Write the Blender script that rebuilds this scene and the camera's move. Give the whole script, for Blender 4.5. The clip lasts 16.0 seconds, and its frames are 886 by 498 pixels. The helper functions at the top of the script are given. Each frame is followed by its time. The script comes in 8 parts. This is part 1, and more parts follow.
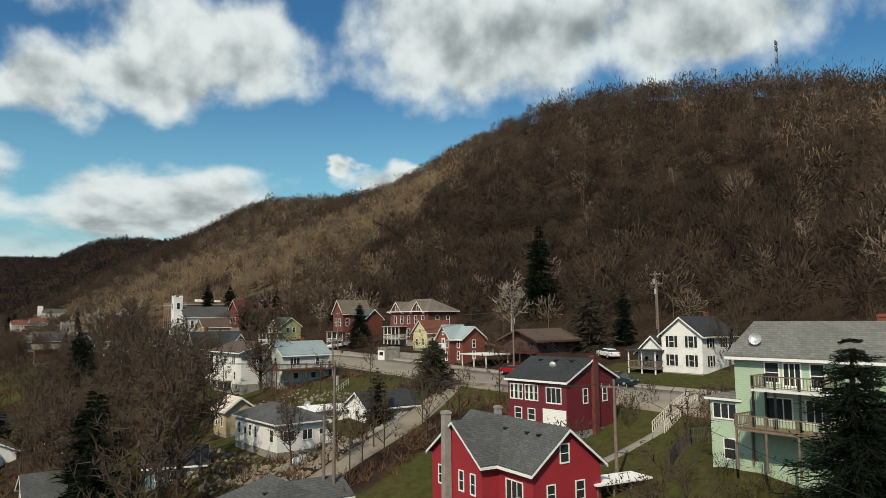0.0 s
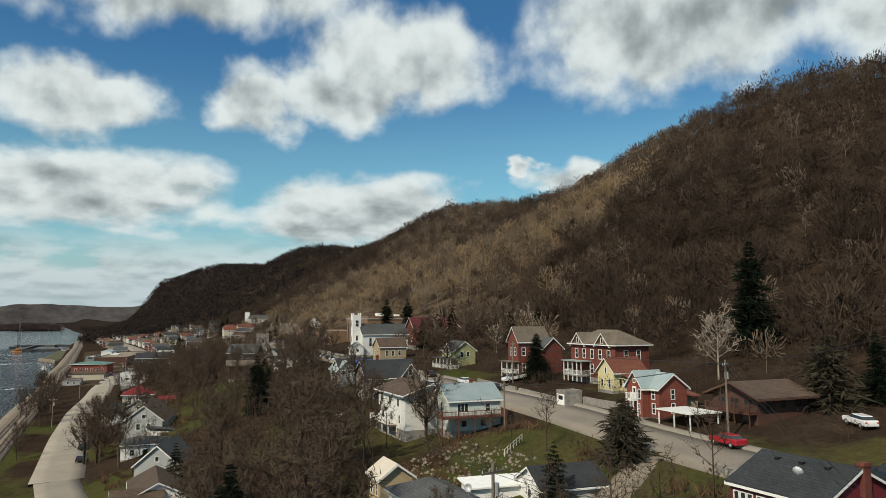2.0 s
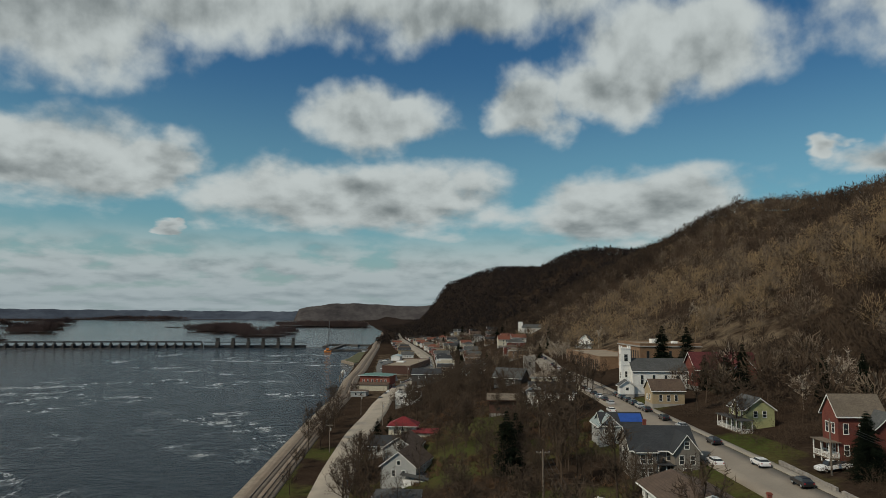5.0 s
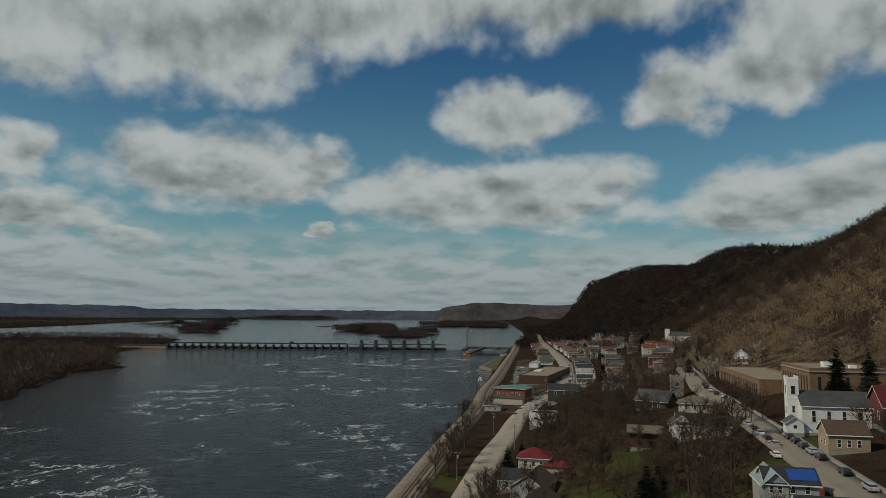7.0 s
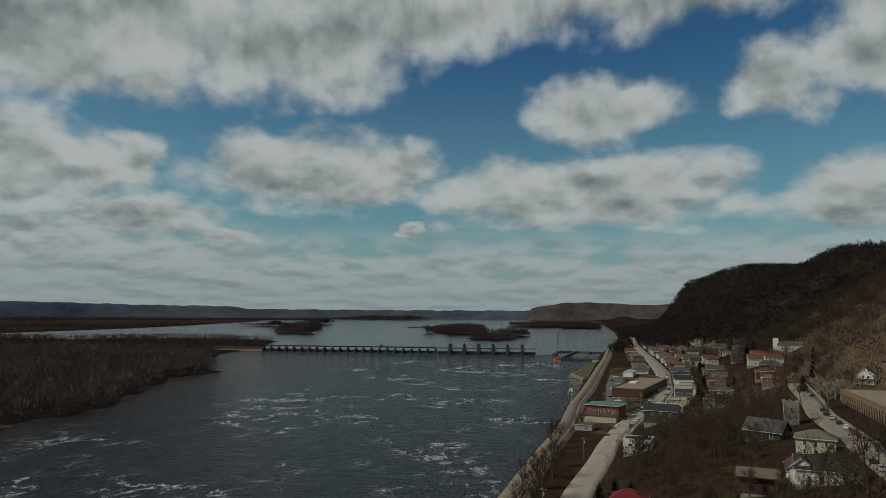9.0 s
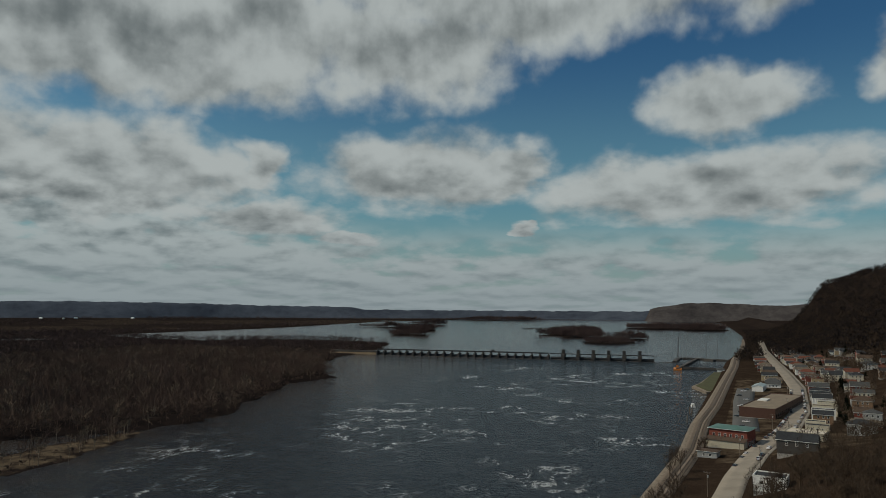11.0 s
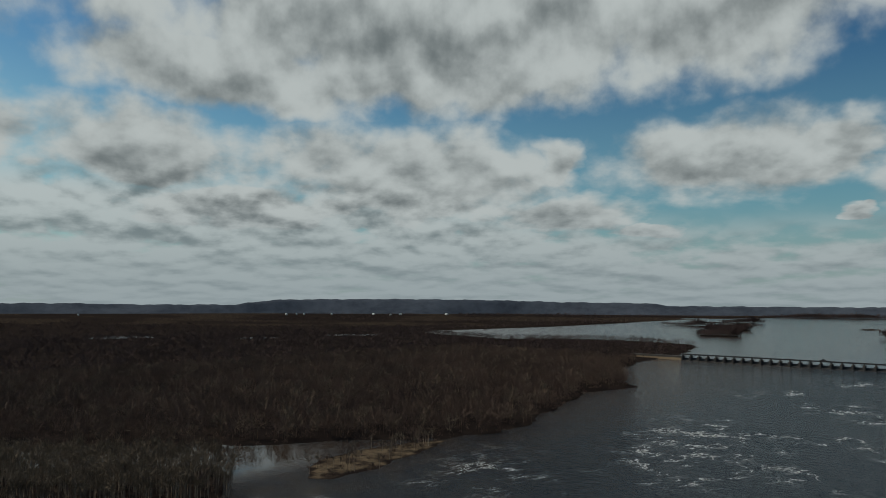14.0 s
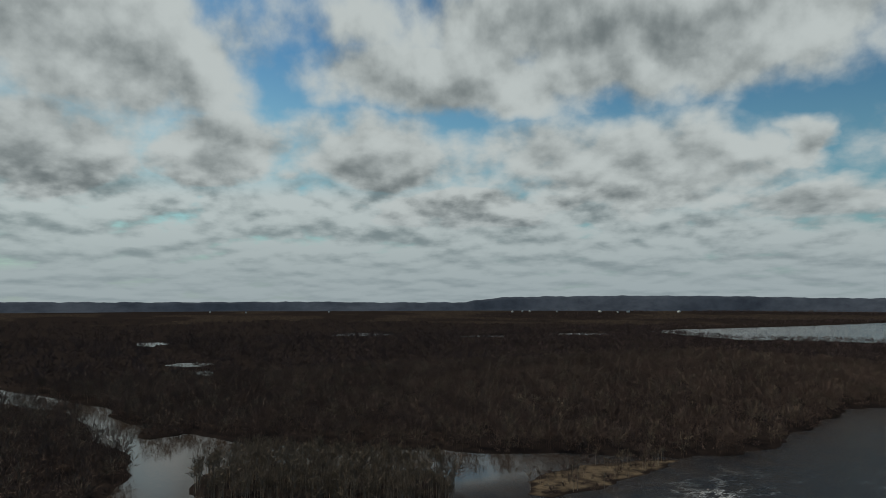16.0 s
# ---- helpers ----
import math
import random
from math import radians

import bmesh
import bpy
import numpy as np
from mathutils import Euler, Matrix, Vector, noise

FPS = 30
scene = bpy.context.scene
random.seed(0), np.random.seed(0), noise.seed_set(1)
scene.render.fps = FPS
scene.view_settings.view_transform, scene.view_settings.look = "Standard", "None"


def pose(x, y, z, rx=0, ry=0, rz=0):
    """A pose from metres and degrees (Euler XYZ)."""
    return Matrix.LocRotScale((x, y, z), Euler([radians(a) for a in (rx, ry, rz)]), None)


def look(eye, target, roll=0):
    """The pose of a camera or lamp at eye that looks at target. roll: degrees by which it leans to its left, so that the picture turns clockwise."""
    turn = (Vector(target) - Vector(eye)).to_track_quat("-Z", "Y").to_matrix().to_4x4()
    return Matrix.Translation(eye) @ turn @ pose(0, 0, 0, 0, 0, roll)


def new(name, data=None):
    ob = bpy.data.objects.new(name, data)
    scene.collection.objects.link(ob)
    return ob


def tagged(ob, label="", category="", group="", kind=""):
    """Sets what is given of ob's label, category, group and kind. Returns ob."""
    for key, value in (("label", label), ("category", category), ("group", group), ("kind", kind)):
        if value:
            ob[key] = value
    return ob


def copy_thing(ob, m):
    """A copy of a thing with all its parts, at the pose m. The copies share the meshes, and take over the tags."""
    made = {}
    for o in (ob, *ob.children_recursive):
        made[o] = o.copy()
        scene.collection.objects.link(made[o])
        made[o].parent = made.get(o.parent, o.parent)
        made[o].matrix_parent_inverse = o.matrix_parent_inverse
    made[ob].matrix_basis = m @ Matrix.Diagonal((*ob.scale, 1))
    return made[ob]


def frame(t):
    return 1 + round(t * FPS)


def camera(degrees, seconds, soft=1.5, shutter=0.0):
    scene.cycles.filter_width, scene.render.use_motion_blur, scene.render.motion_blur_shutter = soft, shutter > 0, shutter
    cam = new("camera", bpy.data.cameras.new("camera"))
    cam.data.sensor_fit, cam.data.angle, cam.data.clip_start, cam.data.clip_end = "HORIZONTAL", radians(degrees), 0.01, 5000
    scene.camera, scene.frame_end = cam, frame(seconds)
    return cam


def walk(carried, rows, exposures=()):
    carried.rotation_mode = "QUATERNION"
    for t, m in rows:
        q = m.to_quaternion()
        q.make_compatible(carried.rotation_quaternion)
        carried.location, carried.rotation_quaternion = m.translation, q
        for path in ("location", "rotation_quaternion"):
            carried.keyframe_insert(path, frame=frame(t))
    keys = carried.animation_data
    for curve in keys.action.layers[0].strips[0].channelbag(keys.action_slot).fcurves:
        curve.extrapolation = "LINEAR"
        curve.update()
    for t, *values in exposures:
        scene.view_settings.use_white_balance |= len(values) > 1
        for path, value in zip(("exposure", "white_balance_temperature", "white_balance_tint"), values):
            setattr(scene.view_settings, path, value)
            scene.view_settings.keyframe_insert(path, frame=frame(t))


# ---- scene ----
cam = camera(65.31, 16.0, 0.85)
PATH = [
    (0, (27.24, -229.82, 31.91), (100.40, -162.39, 41.96), -0.51),
    (0.5, (30.25, -227.02, 33.49), (98.59, -154.73, 43.60), -0.46),
    (1, (33.11, -224.25, 35.14), (97.46, -148.38, 45.31), -0.26),
    (1.5, (35.83, -221.56, 36.85), (95.71, -142.12, 47.01), -0.25),
    (2, (38.54, -218.85, 38.62), (91.67, -134.74, 48.77), -0.20),
    (2.5, (41.08, -216.13, 40.40), (86.34, -127.53, 50.49), -0.04),
    (3, (43.29, -213.55, 42.19), (81.24, -121.57, 52.21), 0.06),
    (3.5, (45.41, -210.88, 43.95), (77.12, -116.57, 53.93), 0.17),
    (6, (54.33, -194.26, 53.97), (60.91, -94.93, 63.54), 0.35),
    (6.5, (55.64, -190.69, 55.71), (56.84, -91.15, 65.18), 0.36),
    (7, (56.77, -187.03, 57.48), (53.06, -87.54, 66.88), 0.32),
    (7.5, (57.62, -183.23, 59.29), (50.18, -83.95, 68.64), 0.34),
    (8, (58.17, -179.36, 61.15), (47.65, -80.35, 70.46), 0.28),
    (8.5, (58.45, -175.46, 63.09), (44.96, -76.81, 72.32), 0.24),
    (11, (60.14, -159.78, 73.56), (27.77, -65.60, 82.56), 0.29),
    (11.5, (59.57, -156.59, 75.37), (21.94, -64.37, 84.30), 0.23),
    (12, (58.87, -153.31, 77.20), (15.17, -63.80, 86.00), 0.16),
    (12.5, (58.06, -149.95, 79.12), (7.87, -63.89, 87.78), 0.16),
    (13, (57.25, -146.46, 81.25), (0.36, -64.66, 89.75), 0.25),
    (13.5, (56.30, -142.94, 83.48), (-6.65, -65.69, 91.76), 0.23),
    (14, (55.11, -139.53, 85.68), (-13.45, -67.19, 93.74), 0.23),
    (14.5, (53.62, -136.38, 87.72), (-19.88, -69.04, 95.61), 0.11),
    (15, (51.81, -133.43, 89.63), (-27.05, -72.44, 97.35), 0.03),
    (15.5, (49.76, -130.63, 91.40), (-33.83, -76.27, 99.00), -0.04),
    (16, (47.55, -127.86, 93.06), (-40.46, -80.95, 100.51), -0.07),
]
EXPOSURES = [(0.0, 0.32), (1.5, 0.32), (3.5, 0.08), (5.0, -0.26), (7.0, -0.54), (11.0, -0.60), (13.5, -0.46), (16.0, -0.30)]
walk(cam, [(t, look(eye, target, roll)) for t, eye, target, roll in PATH], EXPOSURES)

# ---- world, sun ----
SUN_AZ, SUN_EL = -112.0, 42.0          # degrees: bearing clockwise from +y, height
# clouds: bearing, height, half width, half height (degrees)
CLOUDS_HIGH = [(29.0, 21.6, 7.4, 3.6), (23.2, 18.6, 4.8, 2.5), (16.7, 17.2, 3.1, 2.7), (53, 23.0, 13, 5.0), (69, 22.8, 9.5, 4.0), (47.4, 22.4, 6.7, 3.4),
               (3.0, 16.2, 5.2, 2.4), (9.7, 25.6, 13, 3.1), (-11, 25.0, 20, 3.2), (-23, 21.2, 9.5, 4.0), (-43, 18.9, 13, 3.4), (-45, 22.2, 26, 4.6),
               (-62, 18.4, 12, 3.0), (-87, 18.6, 9.5, 5.6), (-97, 22, 9, 6)]
CLOUDS_MID = [(2.5, 9.8, 13.5, 2.6), (-21, 11.4, 10, 3.0), (-13.2, 11.4, 2.6, 2.4), (25, 8.8, 9.0, 2.6), (39.5, 12.5, 1.1, 0.8), (43.8, 11.4, 3.4, 1.3),
              (-34.3, 11.6, 2.3, 1.9), (-33.5, 7.4, 6.3, 1.7), (-27, 6.0, 3.0, 0.8), (-11.5, 7.0, 1.1, 0.35), (-46, 10.4, 12.5, 3.6),
              (-67.9, 11.9, 8.0, 3.3), (-92, 10.8, 6.5, 4.4), (-60, 7.6, 9, 1.9), (-80, 11.8, 5.5, 3.0)]
# grey hearts of the thicker clouds
CLOUDS_GREY = [(1.6, 11.2, 3.0, 1.0), (-19.6, 11.2, 3.2, 1.2), (-65.5, 10.8, 5.6, 1.9), (-92, 10.2, 6, 2.8), (-47, 22.5, 20, 3.4), (-22, 22.0, 8, 2.0), (56, 23.5, 8, 2.2), (8, 8.6, 8, 0.9), (24, 7.8, 6, 0.9)]


class Graph:
    """Short hand for shader nodes."""

    def __init__(self, tree):
        self.t = tree

    def n(self, kind):
        return self.t.nodes.new(kind)

    def link(self, a, b):
        self.t.links.new(a, b)

    def m(self, op, a, b=None, c=None, clamp=False):
        node = self.n("ShaderNodeMath")
        node.operation, node.use_clamp = op, clamp
        for i, v in enumerate((a, b, c)):
            if v is None:
                continue
            if isinstance(v, (int, float)):
                node.inputs[i].default_value = v
            else:
                self.link(v, node.inputs[i])
        return node.outputs[0]

    def step(self, x, lo, hi, a=0.0, b=1.0):
        node = self.n("ShaderNodeMapRange")
        node.interpolation_type = "SMOOTHSTEP"
        self.link(x, node.inputs["Value"])
        for k, v in (("From Min", lo), ("From Max", hi), ("To Min", a), ("To Max", b)):
            node.inputs[k].default_value = v
        return node.outputs[0]

    def mix(self, f, a, b, blend="MIX"):
        node = self.n("ShaderNodeMix")
        node.data_type, node.blend_type = "RGBA", blend
        for i, v in ((0, f), (6, a), (7, b)):
            if isinstance(v, (int, float)):
                node.inputs[i].default_value = v
            elif isinstance(v, tuple):
                node.inputs[i].default_value = (*v, 1)
            else:
                self.link(v, node.inputs[i])
        return node.outputs[2]

    def noise(self, vec, scale, detail=4.0, rough=0.55, out="Fac"):
        node = self.n("ShaderNodeTexNoise")
        node.inputs["Scale"].default_value = scale
        node.inputs["Detail"].default_value = detail
        node.inputs["Roughness"].default_value = rough
        if vec is not None:
            self.link(vec, node.inputs["Vector"])
        return node.outputs[out]

    def xyz(self, x, y, z):
        node = self.n("ShaderNodeCombineXYZ")
        for i, v in enumerate((x, y, z)):
            if isinstance(v, (int, float)):
                node.inputs[i].default_value = v
            else:
                self.link(v, node.inputs[i])
        return node.outputs[0]


def make_world():
    w = bpy.data.worlds.new("sky")
    scene.world = w
    w.use_nodes = True
    w.node_tree.nodes.clear()
    g = Graph(w.node_tree)
    co = g.n("ShaderNodeTexCoord").outputs["Generated"]
    sep = g.n("ShaderNodeSeparateXYZ")
    g.link(co, sep.inputs[0])
    x, y, z = sep.outputs
    deg = 180 / math.pi
    az0 = g.m("MULTIPLY", g.m("ARCTAN2", x, y), deg)
    el0 = g.m("MULTIPLY", g.m("ARCSINE", z), deg)
    # the clouds' outlines are bent and frayed by noise that flattens towards the horizon
    rows = g.m("MULTIPLY", g.m("LOGARITHM", g.m("MAXIMUM", g.m("ADD", el0, 3.0), 0.5), math.e), 5.2)
    warp = g.noise(g.xyz(g.m("MULTIPLY", az0, 0.16), g.m("MULTIPLY", rows, 0.8), 7.0), 1.0, 4, 0.55, "Color")
    ws = g.n("ShaderNodeSeparateXYZ")
    g.link(warp, ws.inputs[0])
    az = g.m("ADD", az0, g.m("MULTIPLY", g.m("SUBTRACT", ws.outputs[0], 0.5), 7.0))
    el = g.m("ADD", el0, g.m("MULTIPLY", g.m("SUBTRACT", ws.outputs[1], 0.5), 3.4))

    def puffs(spots, sharp):
        """The union of flattened puffs, and how far below its middle each point lies."""
        whole_, low_ = None, None
        for a, e, hw, hh in spots:
            dx = g.m("MULTIPLY", g.m("SUBTRACT", az, a), 1 / hw)
            dy = g.m("MULTIPLY", g.m("SUBTRACT", el, e), 1 / hh)
            f = g.m("SUBTRACT", sharp, g.m("SQRT", g.m("MULTIPLY_ADD", dx, dx, g.m("MULTIPLY", dy, dy))))
            under = g.m("MULTIPLY", g.m("SUBTRACT", 0.25, dy), g.m("MAXIMUM", f, 0.0))
            whole_ = f if whole_ is None else g.m("MAXIMUM", whole_, f)
            low_ = under if low_ is None else g.m("MAXIMUM", low_, under)
        return whole_, low_

    field, low = puffs(CLOUDS_HIGH + CLOUDS_MID, 1.2)
    heart = g.m("MAXIMUM", puffs(CLOUDS_GREY, 1.0)[0], 0.0)
    bx = g.m("MULTIPLY", az0, 0.24)
    billow = g.noise(g.xyz(bx, rows, 3.0), 0.9, 7, 0.50)
    over = g.noise(g.xyz(g.m("ADD", bx, 0.12), g.m("ADD", rows, 0.42), 3.0), 0.9, 5, 0.48)
    broad = g.noise(g.xyz(g.m("MULTIPLY", az0, 0.07), g.m("MULTIPLY", rows, 0.55), 5.0), 1.0, 4, 0.5)
    ragged = g.m("ADD", field, g.m("MULTIPLY", g.m("SUBTRACT", billow, 0.5), 1.7))
    body = g.step(ragged, -0.20, 0.50)
    # small flat clouds in rows low over the horizon, closed up towards the west
    west = g.step(az0, -18.0, -60.0)
    reach = g.m("MULTIPLY_ADD", west, 4.5, 5.6)
    near_h = g.step(g.m("SUBTRACT", el0, reach), 2.2, -2.2)
    gap = g.m("ADD", g.m("MULTIPLY", billow, 0.75), g.m("MULTIPLY_ADD", west, 0.07, g.m("MULTIPLY", broad, 0.25)))
    band = g.m("MULTIPLY", near_h, g.step(gap, 0.35, 0.50))
    # scattered clouds overhead
    zz = g.m("ADD", g.m("MAXIMUM", z, 0.0), 0.035)
    plane = g.xyz(g.m("DIVIDE", x, zz), g.m("DIVIDE", y, zz), 0.0)
    high = g.m("MULTIPLY", g.step(el0, 27.0, 34.0), g.step(g.noise(plane, 0.8, 4, 0.55), 0.42, 0.62))
    cover = g.m("MAXIMUM", body, g.m("MAXIMUM", g.m("MULTIPLY", band, 0.92), high), clamp=True)
    # light: bright tops and rims, grey bases and hearts
    lee = g.m("SUBTRACT", over, billow)
    shade = g.m("MULTIPLY_ADD", lee, 2.2, g.m("MULTIPLY_ADD", low, 0.40, g.m("MULTIPLY", heart, 0.26)))
    shade = g.m("ADD", shade, g.m("MULTIPLY_ADD", g.m("SUBTRACT", broad, 0.5), 0.5, g.m("MULTIPLY", g.step(ragged, 0.2, 1.2), 0.20)))
    # each small cloud of the low rows has a lit top and a grey foot
    row_x = g.m("MULTIPLY", az0, 0.30)
    puff = g.noise(g.xyz(row_x, g.m("MULTIPLY", rows, 1.15), 9.0), 1.0, 5, 0.5)
    foot = g.m("SUBTRACT", g.noise(g.xyz(row_x, g.m("MULTIPLY_ADD", rows, 1.15, 0.40), 9.0), 1.0, 4, 0.5), puff)
    shade = g.m("ADD", shade, g.m("MULTIPLY", near_h, g.m("MULTIPLY_ADD", foot, 1.9, 0.12)))
    shade = g.step(shade, -0.22, 0.98)
    cloud = g.mix(shade, CLOUD_LIT, CLOUD_BASE)
    sky = g.n("ShaderNodeTexSky")
    sky.sky_type, sky.sun_disc = "NISHITA", False
    sky.sun_elevation, sky.sun_rotation = radians(SUN_EL), radians(SUN_AZ)
    sky.altitude, sky.air_density, sky.dust_density, sky.ozone_density = 200, 1.0, 1.3, 1.6
    blue = g.n("ShaderNodeVectorMath")
    blue.operation = "SCALE"
    g.link(sky.outputs[0], blue.inputs[0])
    blue.inputs["Scale"].default_value = SKY
    pale = g.step(el0, 22.0, 11.0)
    tint = g.mix(pale, SKY_TINT, SKY_LOW)
    deep = g.mix(1.0, blue.outputs[0], tint, "MULTIPLY")
    both = g.mix(cover, deep, cloud)
    hazy = g.mix(g.step(el0, 0.0, 9.0, 0.75, 0.0), both, HAZE)
    bg = g.n("ShaderNodeBackground")
    g.link(hazy, bg.inputs["Color"])
    out = g.n("ShaderNodeOutputWorld")
    g.link(bg.outputs[0], out.inputs[0])


SKY, SKY_TINT, SKY_LOW = 0.064, (0.46, 0.98, 1.24), (0.92, 1.46, 1.38)
CLOUD_LIT, CLOUD_BASE, HAZE = (0.595, 0.652, 0.645), (0.182, 0.215, 0.222), (0.340, 0.415, 0.448)
make_world()
sun = new("sun", bpy.data.lights.new("sun", "SUN"))
sun.data.energy, sun.data.angle, sun.data.color = 3.5, radians(0.7), (1.0, 0.87, 0.68)
sa, se = radians(SUN_AZ), radians(SUN_EL)
sun.matrix_world = look((0, 0, 0), (-math.sin(sa) * math.cos(se), -math.cos(sa) * math.cos(se), -math.sin(se)))

# ---- materials ----


def surface(name, c1, c2, scale=1.0, rough=0.85, bump=0.2, fine=None, metal=0.0, lines=None, bricks=None, spec=0.3, soft=0.0):
    """Two colours mottled at two scales, with relief. lines: (metres, depth) boards along z; bricks: (length, height, joint colour)."""
    ma = bpy.data.materials.new(name)
    ma.use_nodes = True
    g = Graph(ma.node_tree)
    bsdf = g.t.nodes["Principled BSDF"]
    co = g.n("ShaderNodeTexCoord").outputs["Object"]
    big = g.noise(co, scale, 4, 0.6)
    small = g.noise(co, fine or scale * 9, 4, 0.65)
    f = g.m("ADD", g.m("MULTIPLY", big, 0.6), g.m("MULTIPLY", small, 0.4))
    col = g.mix(g.step(f, 0.32, 0.68), c1, c2)
    rnd = g.n("ShaderNodeObjectInfo").outputs["Random"]
    col = g.mix(1.0, col, g.xyz(*[g.m("MULTIPLY_ADD", rnd, 0.16, 0.92)] * 3), "MULTIPLY")
    relief = small
    if lines:
        sep = g.n("ShaderNodeSeparateXYZ")
        g.link(co, sep.inputs[0])
        saw = g.m("FRACT", g.m("DIVIDE", sep.outputs[2], lines[0]))
        relief = g.m("ADD", g.m("MULTIPLY", small, 0.25), g.m("MULTIPLY", saw, -lines[1]))
        col = g.mix(g.step(saw, 0.88, 0.97), col, tuple(v * 0.55 for v in c1))
    if bricks:
        br = g.n("ShaderNodeTexBrick")
        br.inputs["Scale"].default_value = 1.0
        br.inputs["Brick Width"].default_value, br.inputs["Row Height"].default_value = bricks[0], bricks[1]
        br.inputs["Mortar Size"].default_value = bricks[1] * 0.09
        sep = g.n("ShaderNodeSeparateXYZ")
        g.link(co, sep.inputs[0])
        g.link(g.xyz(g.m("ADD", sep.outputs[0], sep.outputs[1]), sep.outputs[2], 0.0), br.inputs["Vector"])
        br.inputs["Color1"].default_value, br.inputs["Color2"].default_value = (1, 1, 1, 1), (0.72, 0.72, 0.72, 1)
        br.inputs["Mortar"].default_value = (*bricks[2], 1)
        col = g.mix(1.0, col, br.outputs["Color"], "MULTIPLY")
        relief = g.m("ADD", g.m("MULTIPLY", small, 0.3), g.m("MULTIPLY", br.outputs["Fac"], -0.8))
    g.link(col, bsdf.inputs["Base Color"])
    bsdf.inputs["Roughness"].default_value, bsdf.inputs["Metallic"].default_value = rough, metal
    bsdf.inputs["Specular IOR Level"].default_value = spec
    if soft:
        # bunches of fine twigs scatter light like a rounded mass, not like flat blades
        up = g.n("ShaderNodeVectorMath")
        up.operation = "MULTIPLY_ADD"
        g.link(g.n("ShaderNodeNewGeometry").outputs["Normal"], up.inputs[0])
        up.inputs[1].default_value, up.inputs[2].default_value = (1 - soft,) * 3, (0, 0, soft)
        g.link(up.outputs[0], bsdf.inputs["Normal"])
    elif bump:
        bp = g.n("ShaderNodeBump")
        bp.inputs["Strength"].default_value, bp.inputs["Distance"].default_value = bump, 0.05
        g.link(relief, bp.inputs["Height"])
        g.link(bp.outputs[0], bsdf.inputs["Normal"])
    return ma


def siding(name, c, c2=None):
    return surface(name, c, c2 or tuple(v * 0.86 for v in c), 0.5, 0.6, 0.5, 6.0, lines=(0.14, 0.8))


def shingles(name, c, c2):
    return surface(name, c, c2, 0.35, 0.92, 0.5, 5.0, bricks=(0.32, 0.15, (0.55, 0.55, 0.55)))


